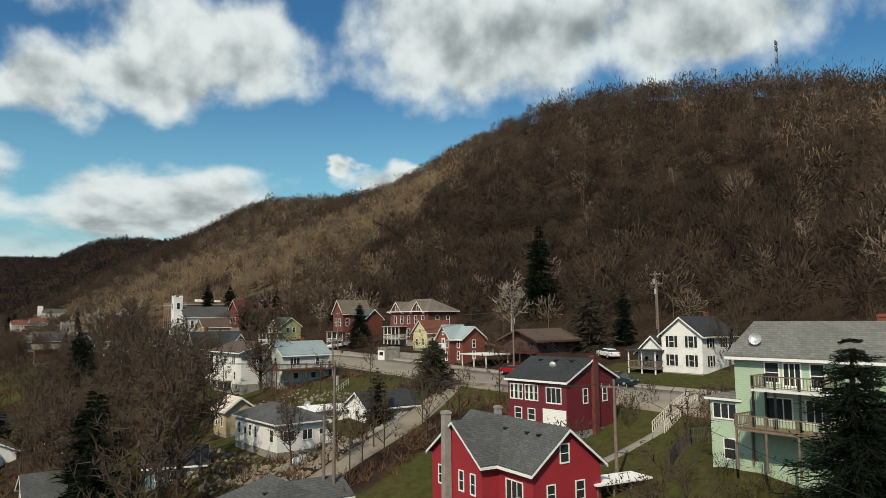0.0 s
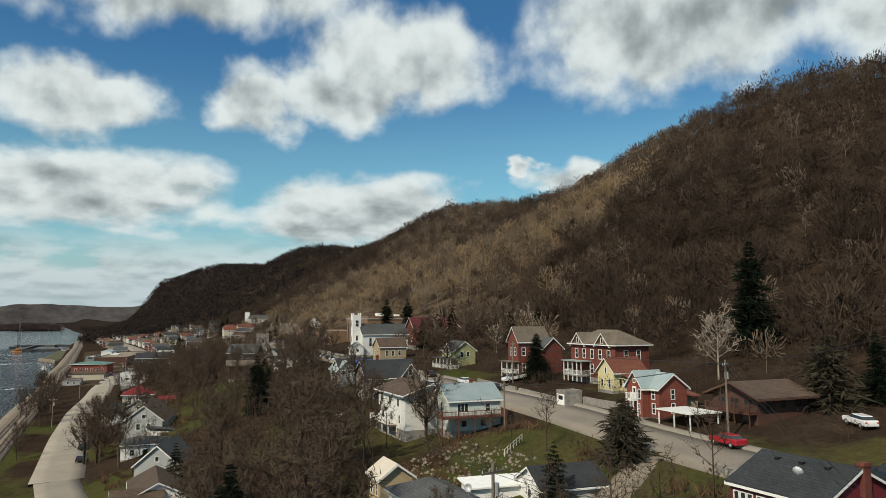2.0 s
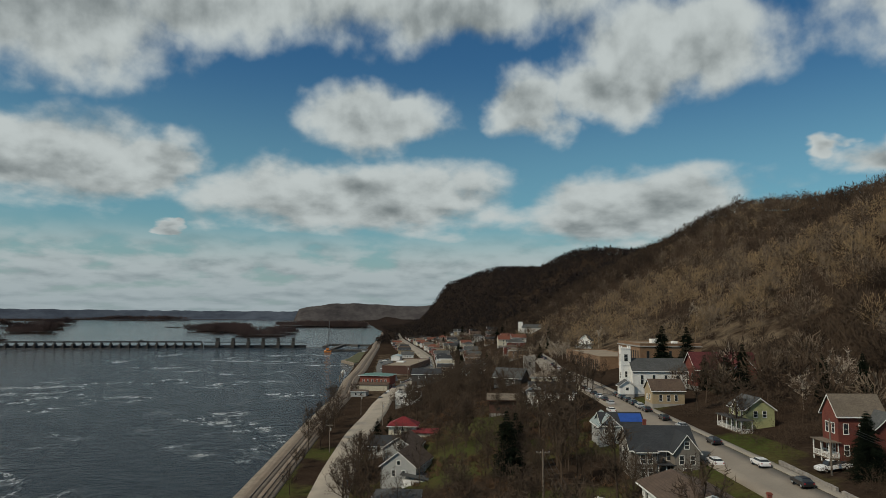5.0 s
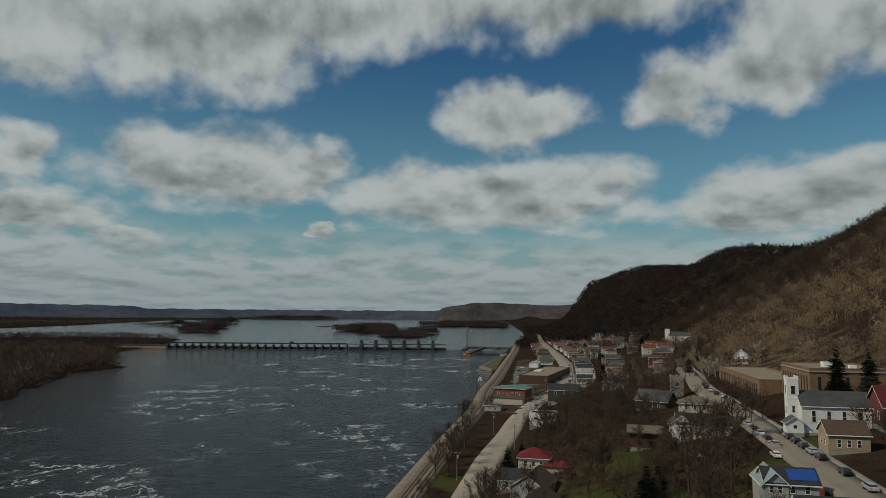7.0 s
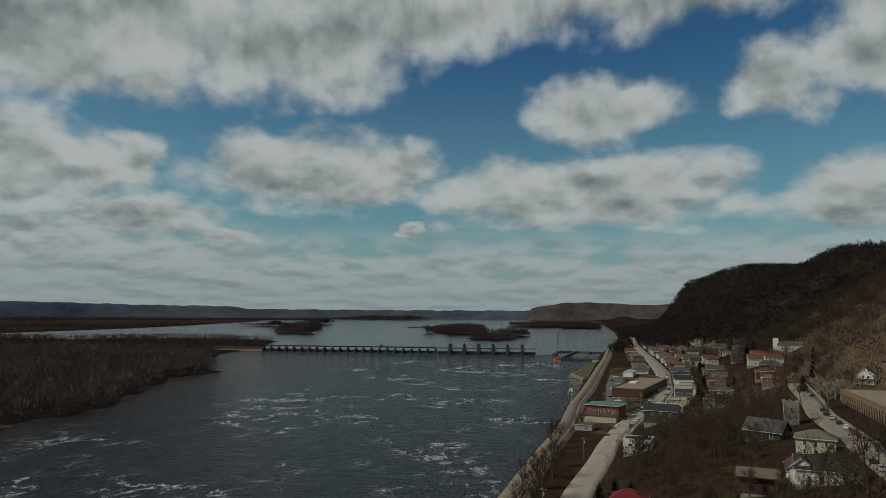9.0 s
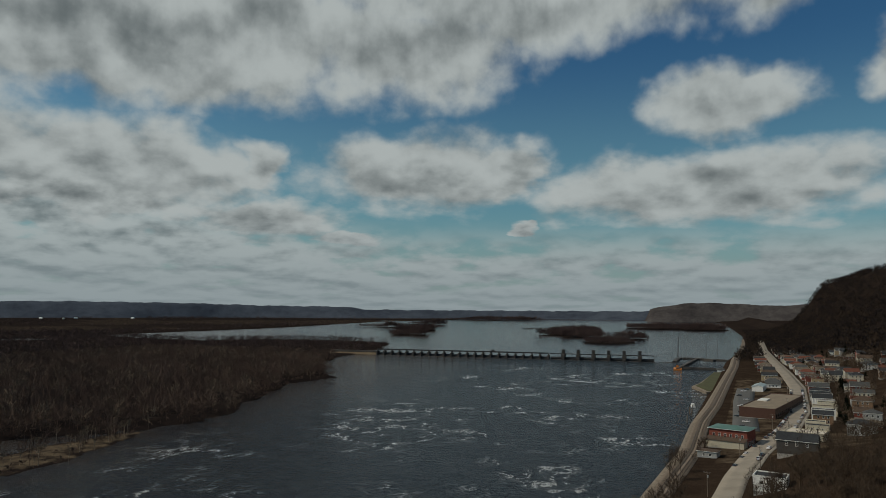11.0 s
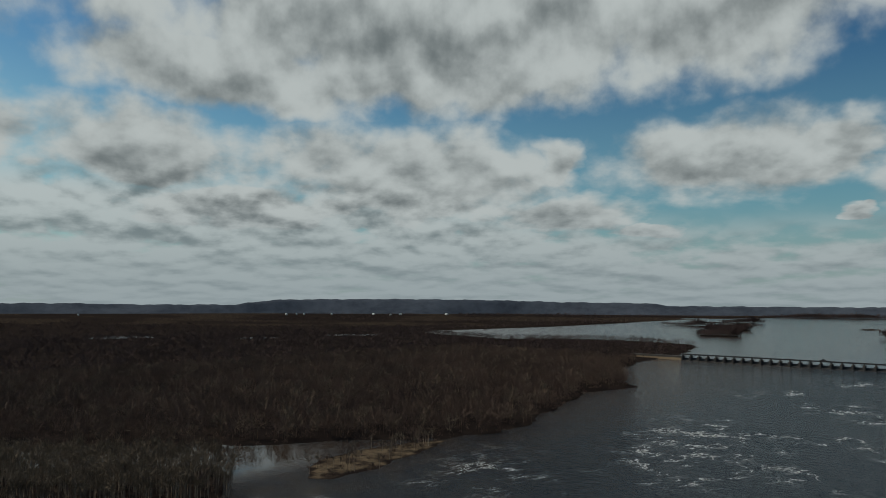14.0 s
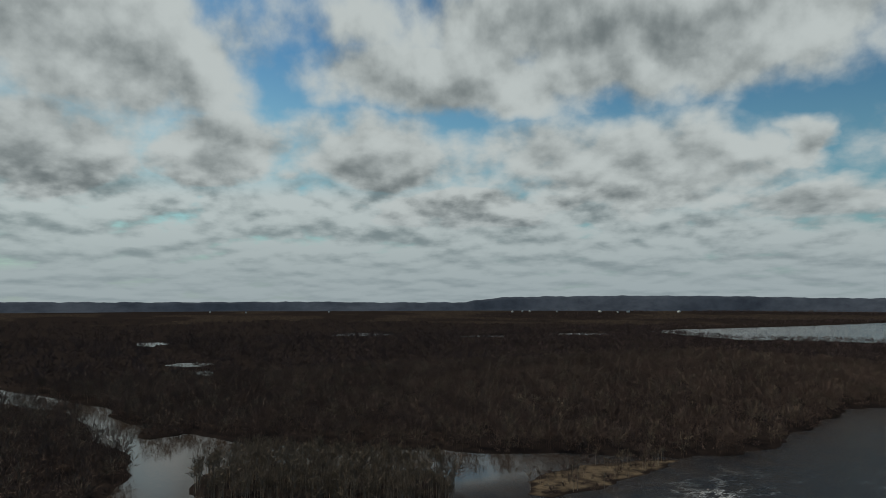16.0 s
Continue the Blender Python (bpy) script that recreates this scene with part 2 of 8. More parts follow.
M = dict(
    white=siding("white_siding", (0.72, 0.72, 0.69)), red=siding("red_siding", (0.28, 0.024, 0.034)),
    maroon=siding("maroon_siding", (0.13, 0.018, 0.026)), green=siding("green_siding", (0.36, 0.47, 0.34)),
    tan=siding("tan_siding", (0.35, 0.275, 0.17)), grey=siding("grey_siding", (0.33, 0.34, 0.33)),
    sage=siding("sage_siding", (0.50, 0.55, 0.50)), yellow=siding("yellow_siding", (0.56, 0.50, 0.28)), lime=siding("yellow_green_siding", (0.34, 0.345, 0.17)),
    blue=siding("blue_siding", (0.16, 0.25, 0.31)), brown=siding("brown_siding", (0.085, 0.042, 0.03)),
    dark=siding("dark_siding", (0.06, 0.055, 0.05)), beige=siding("beige_siding", (0.50, 0.46, 0.36)),
    cream=siding("cream_siding", (0.63, 0.58, 0.45)),
    brick=surface("red_brick", (0.25, 0.078, 0.056), (0.175, 0.052, 0.04), 0.7, 0.9, 0.4, 5, bricks=(0.22, 0.075, (0.8, 0.72, 0.62))),
    brick_dark=surface("dark_red_brick", (0.19, 0.06, 0.045), (0.13, 0.04, 0.032), 0.7, 0.9, 0.4, 5, bricks=(0.22, 0.075, (0.8, 0.72, 0.62))),
    brick_tan=surface("tan_brick", (0.25, 0.16, 0.098), (0.19, 0.12, 0.075), 0.5, 0.9, 0.3, 5, bricks=(0.3, 0.1, (0.8, 0.75, 0.7))),
    stone=surface("grey_stone", (0.30, 0.28, 0.25), (0.17, 0.155, 0.14), 1.2, 0.95, 0.8, 7),
    concrete=surface("concrete", (0.304, 0.288, 0.264), (0.216, 0.208, 0.192), 0.3, 0.9, 0.3, 4),
    roof_grey=shingles("grey_shingles", (0.10, 0.105, 0.105), (0.065, 0.068, 0.068)),
    roof_black=shingles("charcoal_shingles", (0.045, 0.05, 0.055), (0.03, 0.033, 0.037)),
    roof_brown=shingles("brown_shingles", (0.12, 0.085, 0.06), (0.08, 0.055, 0.042)),
    roof_tan=shingles("weathered_shingles", (0.20, 0.165, 0.125), (0.14, 0.115, 0.09)),
    roof_red=shingles("red_roof", (0.21, 0.026, 0.03), (0.15, 0.018, 0.022)),
    roof_slate=shingles("pale_grey_shingles", (0.19, 0.19, 0.175), (0.135, 0.137, 0.127)),
    roof_maroon=shingles("maroon_roof", (0.13, 0.030, 0.030), (0.09, 0.022, 0.024)),
    weathered=siding("weathered_siding", (0.17, 0.155, 0.135)),
    roof_rust=shingles("rust_shingles", (0.20, 0.075, 0.045), (0.14, 0.05, 0.035)),
    roof_metal=surface("pale_metal_roof", (0.40, 0.47, 0.46), (0.32, 0.39, 0.39), 0.4, 0.45, 0.3, 3, metal=0.4),
    roof_cream=surface("pale_roof", (0.62, 0.57, 0.47), (0.52, 0.47, 0.40), 0.6, 0.8, 0.2),
    roof_green=surface("green_metal_roof", (0.10, 0.20, 0.17), (0.075, 0.155, 0.13), 0.5, 0.5, 0.2),
    gravel_roof=surface("tan_gravel_roof", (0.25, 0.205, 0.15), (0.18, 0.148, 0.11), 0.15, 0.95, 0.3, 3),
    tarp=surface("blue_tarp", (0.025, 0.075, 0.30), (0.02, 0.055, 0.22), 0.9, 0.4, 0.6),
    trim=surface("white_paint", (0.76, 0.76, 0.73), (0.66, 0.66, 0.63), 1.5, 0.5, 0.1),
    black=surface("black_paint", (0.02, 0.02, 0.022), (0.014, 0.014, 0.015), 2, 0.5, 0.1),
    wood=surface("weathered_wood", (0.20, 0.16, 0.115), (0.13, 0.10, 0.075), 2, 0.9, 0.5, 16),
    deck=surface("red_brown_deck", (0.13, 0.05, 0.035), (0.09, 0.036, 0.027), 2, 0.85, 0.4),
    pole=surface("old_pole_wood", (0.20, 0.165, 0.13), (0.13, 0.105, 0.085), 3, 0.9, 0.4),
    steel=surface("grey_steel", (0.20, 0.21, 0.22), (0.14, 0.145, 0.15), 1.5, 0.5, 0.1, metal=0.7),
    rail=surface("rail_steel", (0.06, 0.042, 0.034), (0.04, 0.03, 0.025), 2, 0.55, 0.1, metal=0.6),
    dam_steel=surface("dark_dam_steel", (0.042, 0.044, 0.048), (0.026, 0.028, 0.031), 0.8, 0.75, 0.1),
    # concrete with the cloud shade over the dam put into its colour
    shaded_concrete=surface("stained_concrete", (0.085, 0.08, 0.074), (0.046, 0.044, 0.042), 0.12, 0.95, 0.3, 1.5),
    bark_far=surface("far_branches", (0.0975, 0.07176, 0.06786), (0.05772, 0.0429, 0.04134), 0.006, 0.95, 0.0, 0.04, spec=0.0, soft=0.75),
    dead_grass=surface("dead_grass", (0.1183, 0.06891, 0.03707), (0.07309, 0.04267, 0.02452), 0.3, 0.95, 0.0, 2.0),
    ballast=surface("ballast", (0.185, 0.148, 0.112), (0.115, 0.092, 0.072), 0.25, 0.97, 0.8, 6),
    riprap=surface("riprap", (0.255, 0.2125, 0.1615), (0.136, 0.1148, 0.08925), 0.4, 0.97, 1.0, 2.5),
    asphalt=surface("old_asphalt", (0.245, 0.215, 0.175), (0.18, 0.158, 0.13), 0.12, 0.92, 0.2, 4),
    street=surface("pale_street", (0.30, 0.265, 0.215), (0.215, 0.19, 0.153), 0.12, 0.92, 0.2, 4),
    asphalt_dark=surface("asphalt", (0.105, 0.105, 0.10), (0.08, 0.08, 0.078), 0.12, 0.9, 0.2, 4),
    gravel=surface("gravel", (0.232, 0.2, 0.152), (0.168, 0.144, 0.112), 0.25, 0.95, 0.4, 5),
    paving=surface("pavement", (0.238, 0.217, 0.182), (0.189, 0.1715, 0.1435), 0.3, 0.9, 0.2, 5),
    bark=surface("bare_branches", (0.06552, 0.04633, 0.03153), (0.03767, 0.02625, 0.01811), 0.035, 0.95, 0.0, 0.35, spec=0.1, soft=0.45),
    bark_grey=surface("grey_branches", (0.1475, 0.1149, 0.0821), (0.08648, 0.06672, 0.0483), 0.05, 0.95, 0.0, 0.4, spec=0.1, soft=0.45),
    # straw tone, brightened for the sun on the slope over the town
    bark_gold=surface("straw_branches", (0.2022, 0.1469, 0.0848), (0.1233, 0.08738, 0.05169), 0.05, 0.95, 0.0, 0.4, spec=0.1, soft=0.45),
    # dark tone, lowered to stand in for cloud shade on the bluff
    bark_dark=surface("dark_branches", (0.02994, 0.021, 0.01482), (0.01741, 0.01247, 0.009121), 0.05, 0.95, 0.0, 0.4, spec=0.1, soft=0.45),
    # haze and cloud shade of the far bluffs, mixed into the branch colour
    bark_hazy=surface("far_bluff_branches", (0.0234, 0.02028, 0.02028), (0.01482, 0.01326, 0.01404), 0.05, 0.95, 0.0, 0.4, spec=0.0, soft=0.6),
    bark_slim=surface("slim_trunks", (0.34, 0.28, 0.22), (0.22, 0.18, 0.14), 0.1, 0.95, 0.0, 0.8),
    bark_pale=surface("pale_bark", (0.36, 0.31, 0.25), (0.24, 0.20, 0.16), 0.4, 0.95, 0.1),
    bark_town=surface("grey_brown_bark", (0.07043, 0.05097, 0.03622), (0.04095, 0.03012, 0.02147), 0.06, 0.95, 0.0, 0.6, spec=0.1, soft=0.25),
    bark_wet=surface("lowland_branches", (0.1287, 0.09095, 0.07379), (0.06692, 0.04891, 0.0429), 0.012, 0.95, 0.0, 0.12, spec=0.0, soft=0.75),
    needle=surface("spruce_needles", (0.0133, 0.0187, 0.0117), (0.0070, 0.0101, 0.0070), 0.6, 0.95, 0.0, spec=0.0),
    cedar=surface("cedar_needles", (0.0429, 0.0351, 0.02028), (0.02496, 0.02184, 0.01326), 0.6, 0.9, 0.2),
    foil=surface("galvanised", (0.55, 0.56, 0.56), (0.45, 0.46, 0.46), 2, 0.35, 0.05, metal=0.5),
    rubber=surface("tyre_rubber", (0.02, 0.02, 0.02), (0.014, 0.014, 0.014), 4, 0.85, 0.1),
    sand=surface("pale_sand", (0.36, 0.27, 0.17), (0.22, 0.16, 0.10), 0.08, 0.95, 0.3, 1.2),
    turf=surface("turf", (0.085, 0.092, 0.036), (0.062, 0.058, 0.030), 0.08, 0.95, 0.4, 1.5),
    orange=surface("orange_paint", (0.55, 0.20, 0.03), (0.42, 0.15, 0.03), 2, 0.6, 0.1),
)


def glass():
    ma = bpy.data.materials.new("window_glass")
    ma.use_nodes = True
    b = ma.node_tree.nodes["Principled BSDF"]
    b.inputs["Base Color"].default_value = (0.025, 0.03, 0.033, 1)
    b.inputs["Roughness"].default_value = 0.07
    return ma


def car_paint(name, c):
    ma = bpy.data.materials.new(name)
    ma.use_nodes = True
    b = ma.node_tree.nodes["Principled BSDF"]
    b.inputs["Base Color"].default_value = (*c, 1)
    b.inputs["Roughness"].default_value = 0.28
    b.inputs["Coat Weight"].default_value = 0.6
    return ma


M["glass"] = glass()
PAINT = dict(white=car_paint("white_car_paint", (0.7, 0.7, 0.7)), red=car_paint("red_car_paint", (0.32, 0.01, 0.02)),
             navy=car_paint("dark_blue_car_paint", (0.012, 0.025, 0.035)), silver=car_paint("silver_car_paint", (0.36, 0.37, 0.38)),
             black=car_paint("black_car_paint", (0.012, 0.012, 0.014)))


def ground_material():
    """Grass on the lawns, leaf litter on the slopes, mud and sand by the water."""
    ma = bpy.data.materials.new("ground")
    ma.use_nodes = True
    g = Graph(ma.node_tree)
    bsdf = g.t.nodes["Principled BSDF"]
    co = g.n("ShaderNodeTexCoord").outputs["Object"]
    big, mid, fine = g.noise(co, 0.012, 4, 0.6), g.noise(co, 0.09, 5, 0.65), g.noise(co, 1.1, 5, 0.7)
    grass = g.mix(g.step(mid, 0.35, 0.62), (0.048, 0.0672, 0.0168), (0.0704, 0.064, 0.0256))
    grass = g.mix(g.step(fine, 0.3, 0.75), grass, (0.0416, 0.0352, 0.0168))
    litter = g.mix(g.step(mid, 0.3, 0.7), (0.0288, 0.02, 0.0144), (0.048, 0.0344, 0.0248))
    litter = g.mix(g.step(fine, 0.35, 0.8), litter, (0.0208, 0.0144, 0.0104))
    far = g.mix(g.step(big, 0.4, 0.6), (0.0192, 0.0152, 0.0144), (0.0288, 0.0224, 0.0192))
    far = g.mix(g.step(mid, 0.3, 0.7), far, (0.016, 0.0128, 0.012))
    lawn = g.n("ShaderNodeVertexColor")
    lawn.layer_name = "lawn"
    sep = g.n("ShaderNodeSeparateColor")
    g.link(lawn.outputs[0], sep.inputs[0])
    edge = g.m("MULTIPLY", g.m("SUBTRACT", mid, 0.5), 0.9)
    col = g.mix(g.step(g.m("ADD", sep.outputs[0], edge), 0.35, 0.65), litter, grass)
    col = g.mix(sep.outputs[1], col, far)
    col = g.mix(g.step(g.m("ADD", sep.outputs[2], edge), 0.4, 0.7), col, g.mix(fine, (0.16, 0.124, 0.084), (0.08, 0.0624, 0.0432)))
    g.link(col, bsdf.inputs["Base Color"])
    bsdf.inputs["Roughness"].default_value = 0.97
    bsdf.inputs["Specular IOR Level"].default_value = 0.0
    bp = g.n("ShaderNodeBump")
    bp.inputs["Strength"].default_value, bp.inputs["Distance"].default_value = 0.7, 0.25
    g.link(fine, bp.inputs["Height"])
    g.link(bp.outputs[0], bsdf.inputs["Normal"])
    return ma


def water_material():
    ma = bpy.data.materials.new("river_water")
    ma.use_nodes = True
    g = Graph(ma.node_tree)
    bsdf = g.t.nodes["Principled BSDF"]
    co = g.n("ShaderNodeTexCoord").outputs["Object"]
    sep = g.n("ShaderNodeSeparateXYZ")
    g.link(co, sep.inputs[0])
    ripple = g.noise(co, 0.42, 6, 0.72)
    swell = g.noise(co, 0.06, 4, 0.6)
    chop = g.noise(g.xyz(sep.outputs[0], g.m("MULTIPLY", sep.outputs[1], 2.2), 5.0), 0.11, 5, 0.65)
    # lacy streaks of foam drifting down from the dam
    def threads(scale, seed, thin):
        lace = g.noise(g.xyz(g.m("MULTIPLY", sep.outputs[0], 1.0), g.m("MULTIPLY", sep.outputs[1], 0.62), seed), scale, 6, 0.62)
        return g.step(g.m("ABSOLUTE", g.m("SUBTRACT", lace, 0.5)), 0.0, thin, 1.0, 0.0)

    patch = g.noise(co, 0.011, 3, 0.55)
    foam = g.m("MAXIMUM", g.m("MULTIPLY", threads(0.030, 0.0, 0.026), g.step(patch, 0.48, 0.60)), g.m("MULTIPLY", threads(0.055, 40.0, 0.020), g.step(patch, 0.42, 0.66)))
    foam = g.m("MULTIPLY", foam, g.step(g.noise(co, 0.045, 4, 0.65), 0.44, 0.60))
    foam = g.m("MULTIPLY", foam, g.step(ripple, 0.34, 0.56))
    foam = g.m("MULTIPLY", foam, g.step(sep.outputs[1], 860, 700))
    foam = g.m("MULTIPLY", foam, g.step(sep.outputs[0], -250, -130))
    lip = g.m("MULTIPLY", g.step(sep.outputs[1], 885, 925), g.step(sep.outputs[1], 935, 931))
    lip = g.m("MULTIPLY", lip, g.step(ripple, 0.5, 0.75))
    foam = g.m("MAXIMUM", foam, g.m("MULTIPLY", lip, g.step(sep.outputs[0], -460, -440)))
    mud = g.mix(g.step(g.m("ADD", g.m("MULTIPLY", sep.outputs[0], -0.004), swell), 1.1, 1.7), (0.006, 0.010, 0.016), (0.030, 0.021, 0.015))
    g.link(g.mix(foam, mud, (0.54, 0.56, 0.56)), bsdf.inputs["Base Color"])
    # the slough behind the strip lies calm
    calm = g.m("MULTIPLY", g.step(sep.outputs[0], -225, -275), g.step(sep.outputs[1], 170, 90))
    g.link(g.m("MULTIPLY_ADD", foam, 0.5, g.m("MULTIPLY_ADD", calm, -0.07, 0.10)), bsdf.inputs["Roughness"])
    bsdf.inputs["IOR"].default_value = 1.33
    bsdf.inputs["Specular IOR Level"].default_value = 0.42
    bp = g.n("ShaderNodeBump")
    bp.inputs["Strength"].default_value, bp.inputs["Distance"].default_value = 0.9, 1.2
    pool = g.step(sep.outputs[1], 932, 945)
    g.link(g.m("MULTIPLY_ADD", g.m("MAXIMUM", calm, g.m("MULTIPLY", pool, 0.8)), -0.88, 0.9), bp.inputs["Strength"])
    g.link(g.m("ADD", g.m("MULTIPLY_ADD", chop, 2.2, ripple), g.m("MULTIPLY", swell, 1.4)), bp.inputs["Height"])
    g.link(bp.outputs[0], bsdf.inputs["Normal"])
    return ma

# ---- helpers for meshes ----
def part(name, bm, material, parent=None, label=""):
    """Links a bmesh as one mesh object, under a thing or a part."""
    me = bpy.data.meshes.new(name)
    bm.to_mesh(me)
    bm.free()
    me.materials.append(material)
    ob = new(name, me)
    if parent is not None:
        ob.parent = parent
    return tagged(ob, label)


def shared(name, me, parent, m=None):
    """One more object on a mesh that is already made."""
    ob = new(name, me)
    ob.parent = parent
    if m is not None:
        ob.matrix_basis = m
    return ob


def thing(name, label, category, m=None, group="", kind=""):
    ob = new(name)
    ob.empty_display_size = 0.2
    if m is not None:
        ob.matrix_basis = m
    return tagged(ob, label, category, group, kind)


def box(bm, x0, y0, z0, x1, y1, z1):
    v = [bm.verts.new(c) for c in ((x0, y0, z0), (x1, y0, z0), (x1, y1, z0), (x0, y1, z0),
                                   (x0, y0, z1), (x1, y0, z1), (x1, y1, z1), (x0, y1, z1))]
    for f in ((3, 2, 1, 0), (4, 5, 6, 7), (0, 1, 5, 4), (1, 2, 6, 5), (2, 3, 7, 6), (3, 0, 4, 7)):
        bm.faces.new([v[i] for i in f])
    return bm


def boxes(*dims):
    bm = bmesh.new()
    for d in dims:
        box(bm, *d)
    return bm


def tube(bm, p, q, r0, r1, sides=8, caps=True):
    p, q = Vector(p), Vector(q)
    w = (q - p).normalized()
    u = w.orthogonal().normalized()
    v = w.cross(u)
    a, b = [], []
    for i in range(sides):
        c = 2 * math.pi * i / sides
        o = u * math.cos(c) + v * math.sin(c)
        a.append(bm.verts.new(p + o * r0))
        b.append(bm.verts.new(q + o * r1))
    for i in range(sides):
        j = (i + 1) % sides
        bm.faces.new((a[i], a[j], b[j], b[i]))
    if caps:
        bm.faces.new(a[::-1])
        bm.faces.new(b)
    return bm


def prism(bm, ring, z0, z1):
    """A closed outline in plan, raised from z0 to z1."""
    a = [bm.verts.new((x, y, z0)) for x, y in ring]
    b = [bm.verts.new((x, y, z1)) for x, y in ring]
    n = len(ring)
    for i in range(n):
        j = (i + 1) % n
        bm.faces.new((a[i], a[j], b[j], b[i]))
    bm.faces.new(a[::-1])
    bm.faces.new(b)
    bmesh.ops.recalc_face_normals(bm, faces=bm.faces)
    return bm


def mesh_of(name, V, F, material, smooth=False):
    """A mesh object from arrays of vertices and triangles or quads."""
    me = bpy.data.meshes.new(name)
    V, F = np.asarray(V, np.float32), np.asarray(F, np.int32)
    n, k = F.shape
    me.vertices.add(len(V))
    me.vertices.foreach_set("co", V.ravel())
    me.loops.add(n * k)
    me.loops.foreach_set("vertex_index", F.ravel())
    me.polygons.add(n)
    me.polygons.foreach_set("loop_start", np.arange(0, n * k, k, dtype=np.int32))
    me.polygons.foreach_set("loop_total", np.full(n, k, np.int32))
    if smooth:
        me.polygons.foreach_set("use_smooth", np.ones(n, bool))
    me.update()
    me.validate()
    me.materials.append(material)
    return me


# ---- the lie of the land: x east of the river, y upstream, the river at z = 0 ----
SHORE_Y = [-700, -230, -140, -25, 31, 137, 240, 342, 439, 700, 971, 1300, 1700, 2200, 3000]
SHORE_X = [-40, 3, 11, 25, 32, 44, 57, 65, 74, 97, 122, 165, 200, 240, 260]
RIDGE_Y = [-700, -300, -210, -172, -140, -104, -65, -20, 30, 60, 88, 115, 140, 165, 193, 220, 244, 290, 340, 390, 430, 475, 522, 560, 590, 650,
           700, 760, 805, 870, 950, 1060, 1100, 1140, 1190, 1250, 1350, 1500, 1700, 1900, 2100, 2250, 2330, 2400, 2550, 2900, 3100, 5000]
RIDGE_Z = [108, 110, 114, 129, 139, 144, 153, 160, 164, 154, 149, 143, 141, 136, 134, 137, 136, 137, 144, 152, 154, 147, 141, 133, 132, 134,
           134, 139, 144, 154, 162, 166, 163, 159, 154, 152, 156, 167, 181, 177, 168, 167, 150, 101, 56, 25, 8, 4]
NEAR_D = [-60, -6, 0, 3, 7, 20, 26, 33, 45, 60, 70, 82, 95, 115, 130, 150]
NEAR_Z = [-5, -2, 0, 2.6, 4, 4.4, 5, 5.4, 9, 14.8, 16.8, 18.6, 21.6, 24.8, 26.8, 31]
TOWN_D = [-60, -6, 0, 3, 7, 20, 30, 60, 90, 105, 125, 150]
TOWN_Z = [-5, -2, 0, 2.6, 4, 4.6, 5, 6, 8, 12, 19, 27]


def shore(y):
    return np.interp(y, SHORE_Y, SHORE_X)


def wave(x, y, s, seed=0.0):
    """Cheap smooth noise, about -1 to 1."""
    x, y = x / s + seed * 3.7, y / s - seed * 5.1
    return (np.sin(x * 1.3 + 1.9 * np.sin(y * 0.83 + seed)) + np.sin(y * 1.7 + 1.6 * np.sin(x * 0.71 + 2 * seed))
            + 0.5 * np.sin(2.9 * x + 2.3 * y + seed) + 0.5 * np.sin(3.7 * y - 2.1 * x + 1.3 * seed)) / 3


def inside(px, py, ring):
    """Signed distance to a polygon in plan, positive inside."""
    best = np.full(np.shape(px), 1e9)
    odd = np.zeros(np.shape(px), bool)
    for (ax, ay), (bx, by) in zip(ring, ring[1:] + ring[:1]):
        ex, ey = bx - ax, by - ay
        t = np.clip(((px - ax) * ex + (py - ay) * ey) / (ex * ex + ey * ey), 0, 1)
        best = np.minimum(best, np.hypot(px - ax - t * ex, py - ay - t * ey))
        cross = (ay > py) != (by > py)
        with np.errstate(divide="ignore", invalid="ignore"):
            odd ^= cross & (px < ex * (py - ay) / (by - ay if by != ay else 1e-9) + ax)
    return np.where(odd, best, -best)


# land across the river: the wooded bottoms, the strip before the slough, the sand spit, the near bank
BOTTOMS = [(-256, 188), (-240, 222), (-252, 289), (-282, 360), (-316, 455), (-306, 540), (-345, 580), (-425, 720), (-462, 860), (-490, 1080), (-580, 1330), (-650, 1385), (-830, 1420),
           (-1030, 1330), (-1040, 1250), (-1330, 1340), (-1480, 1400), (-1560, 1600), (-1530, 1830), (-1500, 2200), (-1500, 2640), (-1500, 3000), (-1420, 3350), (-2000, 3650), (-5200, 3600), (-5200, -5000), (-1500, -5000), (-1100, -330), (-640, -104), (-554, -94), (-462, -80),
           (-470, -52), (-425, -35), (-390, 2), (-345, 62), (-308, 120), (-280, 165)]
STRIP = [(-226, 20), (-256, 40), (-288, 50), (-326, 14), (-366, -34), (-345, -62), (-312, -74), (-285, -68), (-250, -38), (-226, -4)]
SPIT = [(-223, 76), (-231, 65), (-250, 80), (-268, 102), (-268, 132), (-258, 186), (-252, 188), (-240, 160), (-230, 127), (-224, 104)]
BANK = [(-312, -112), (-340, -104), (-376, -93), (-412, -94), (-455, -110), (-600, -122), (-1100, -400), (-1200, -900), (-200, -900), (-250, -200)]
FAR_SHORE = [(-5200, 3000), (-2000, 3500), (-1400, 3420), (-1250, 3900), (-1150, 4300), (-900, 4600), (200, 4640), (260, 3700), (330, 3050), (5200, 3000), (5200, 5600), (-5200, 5600)]
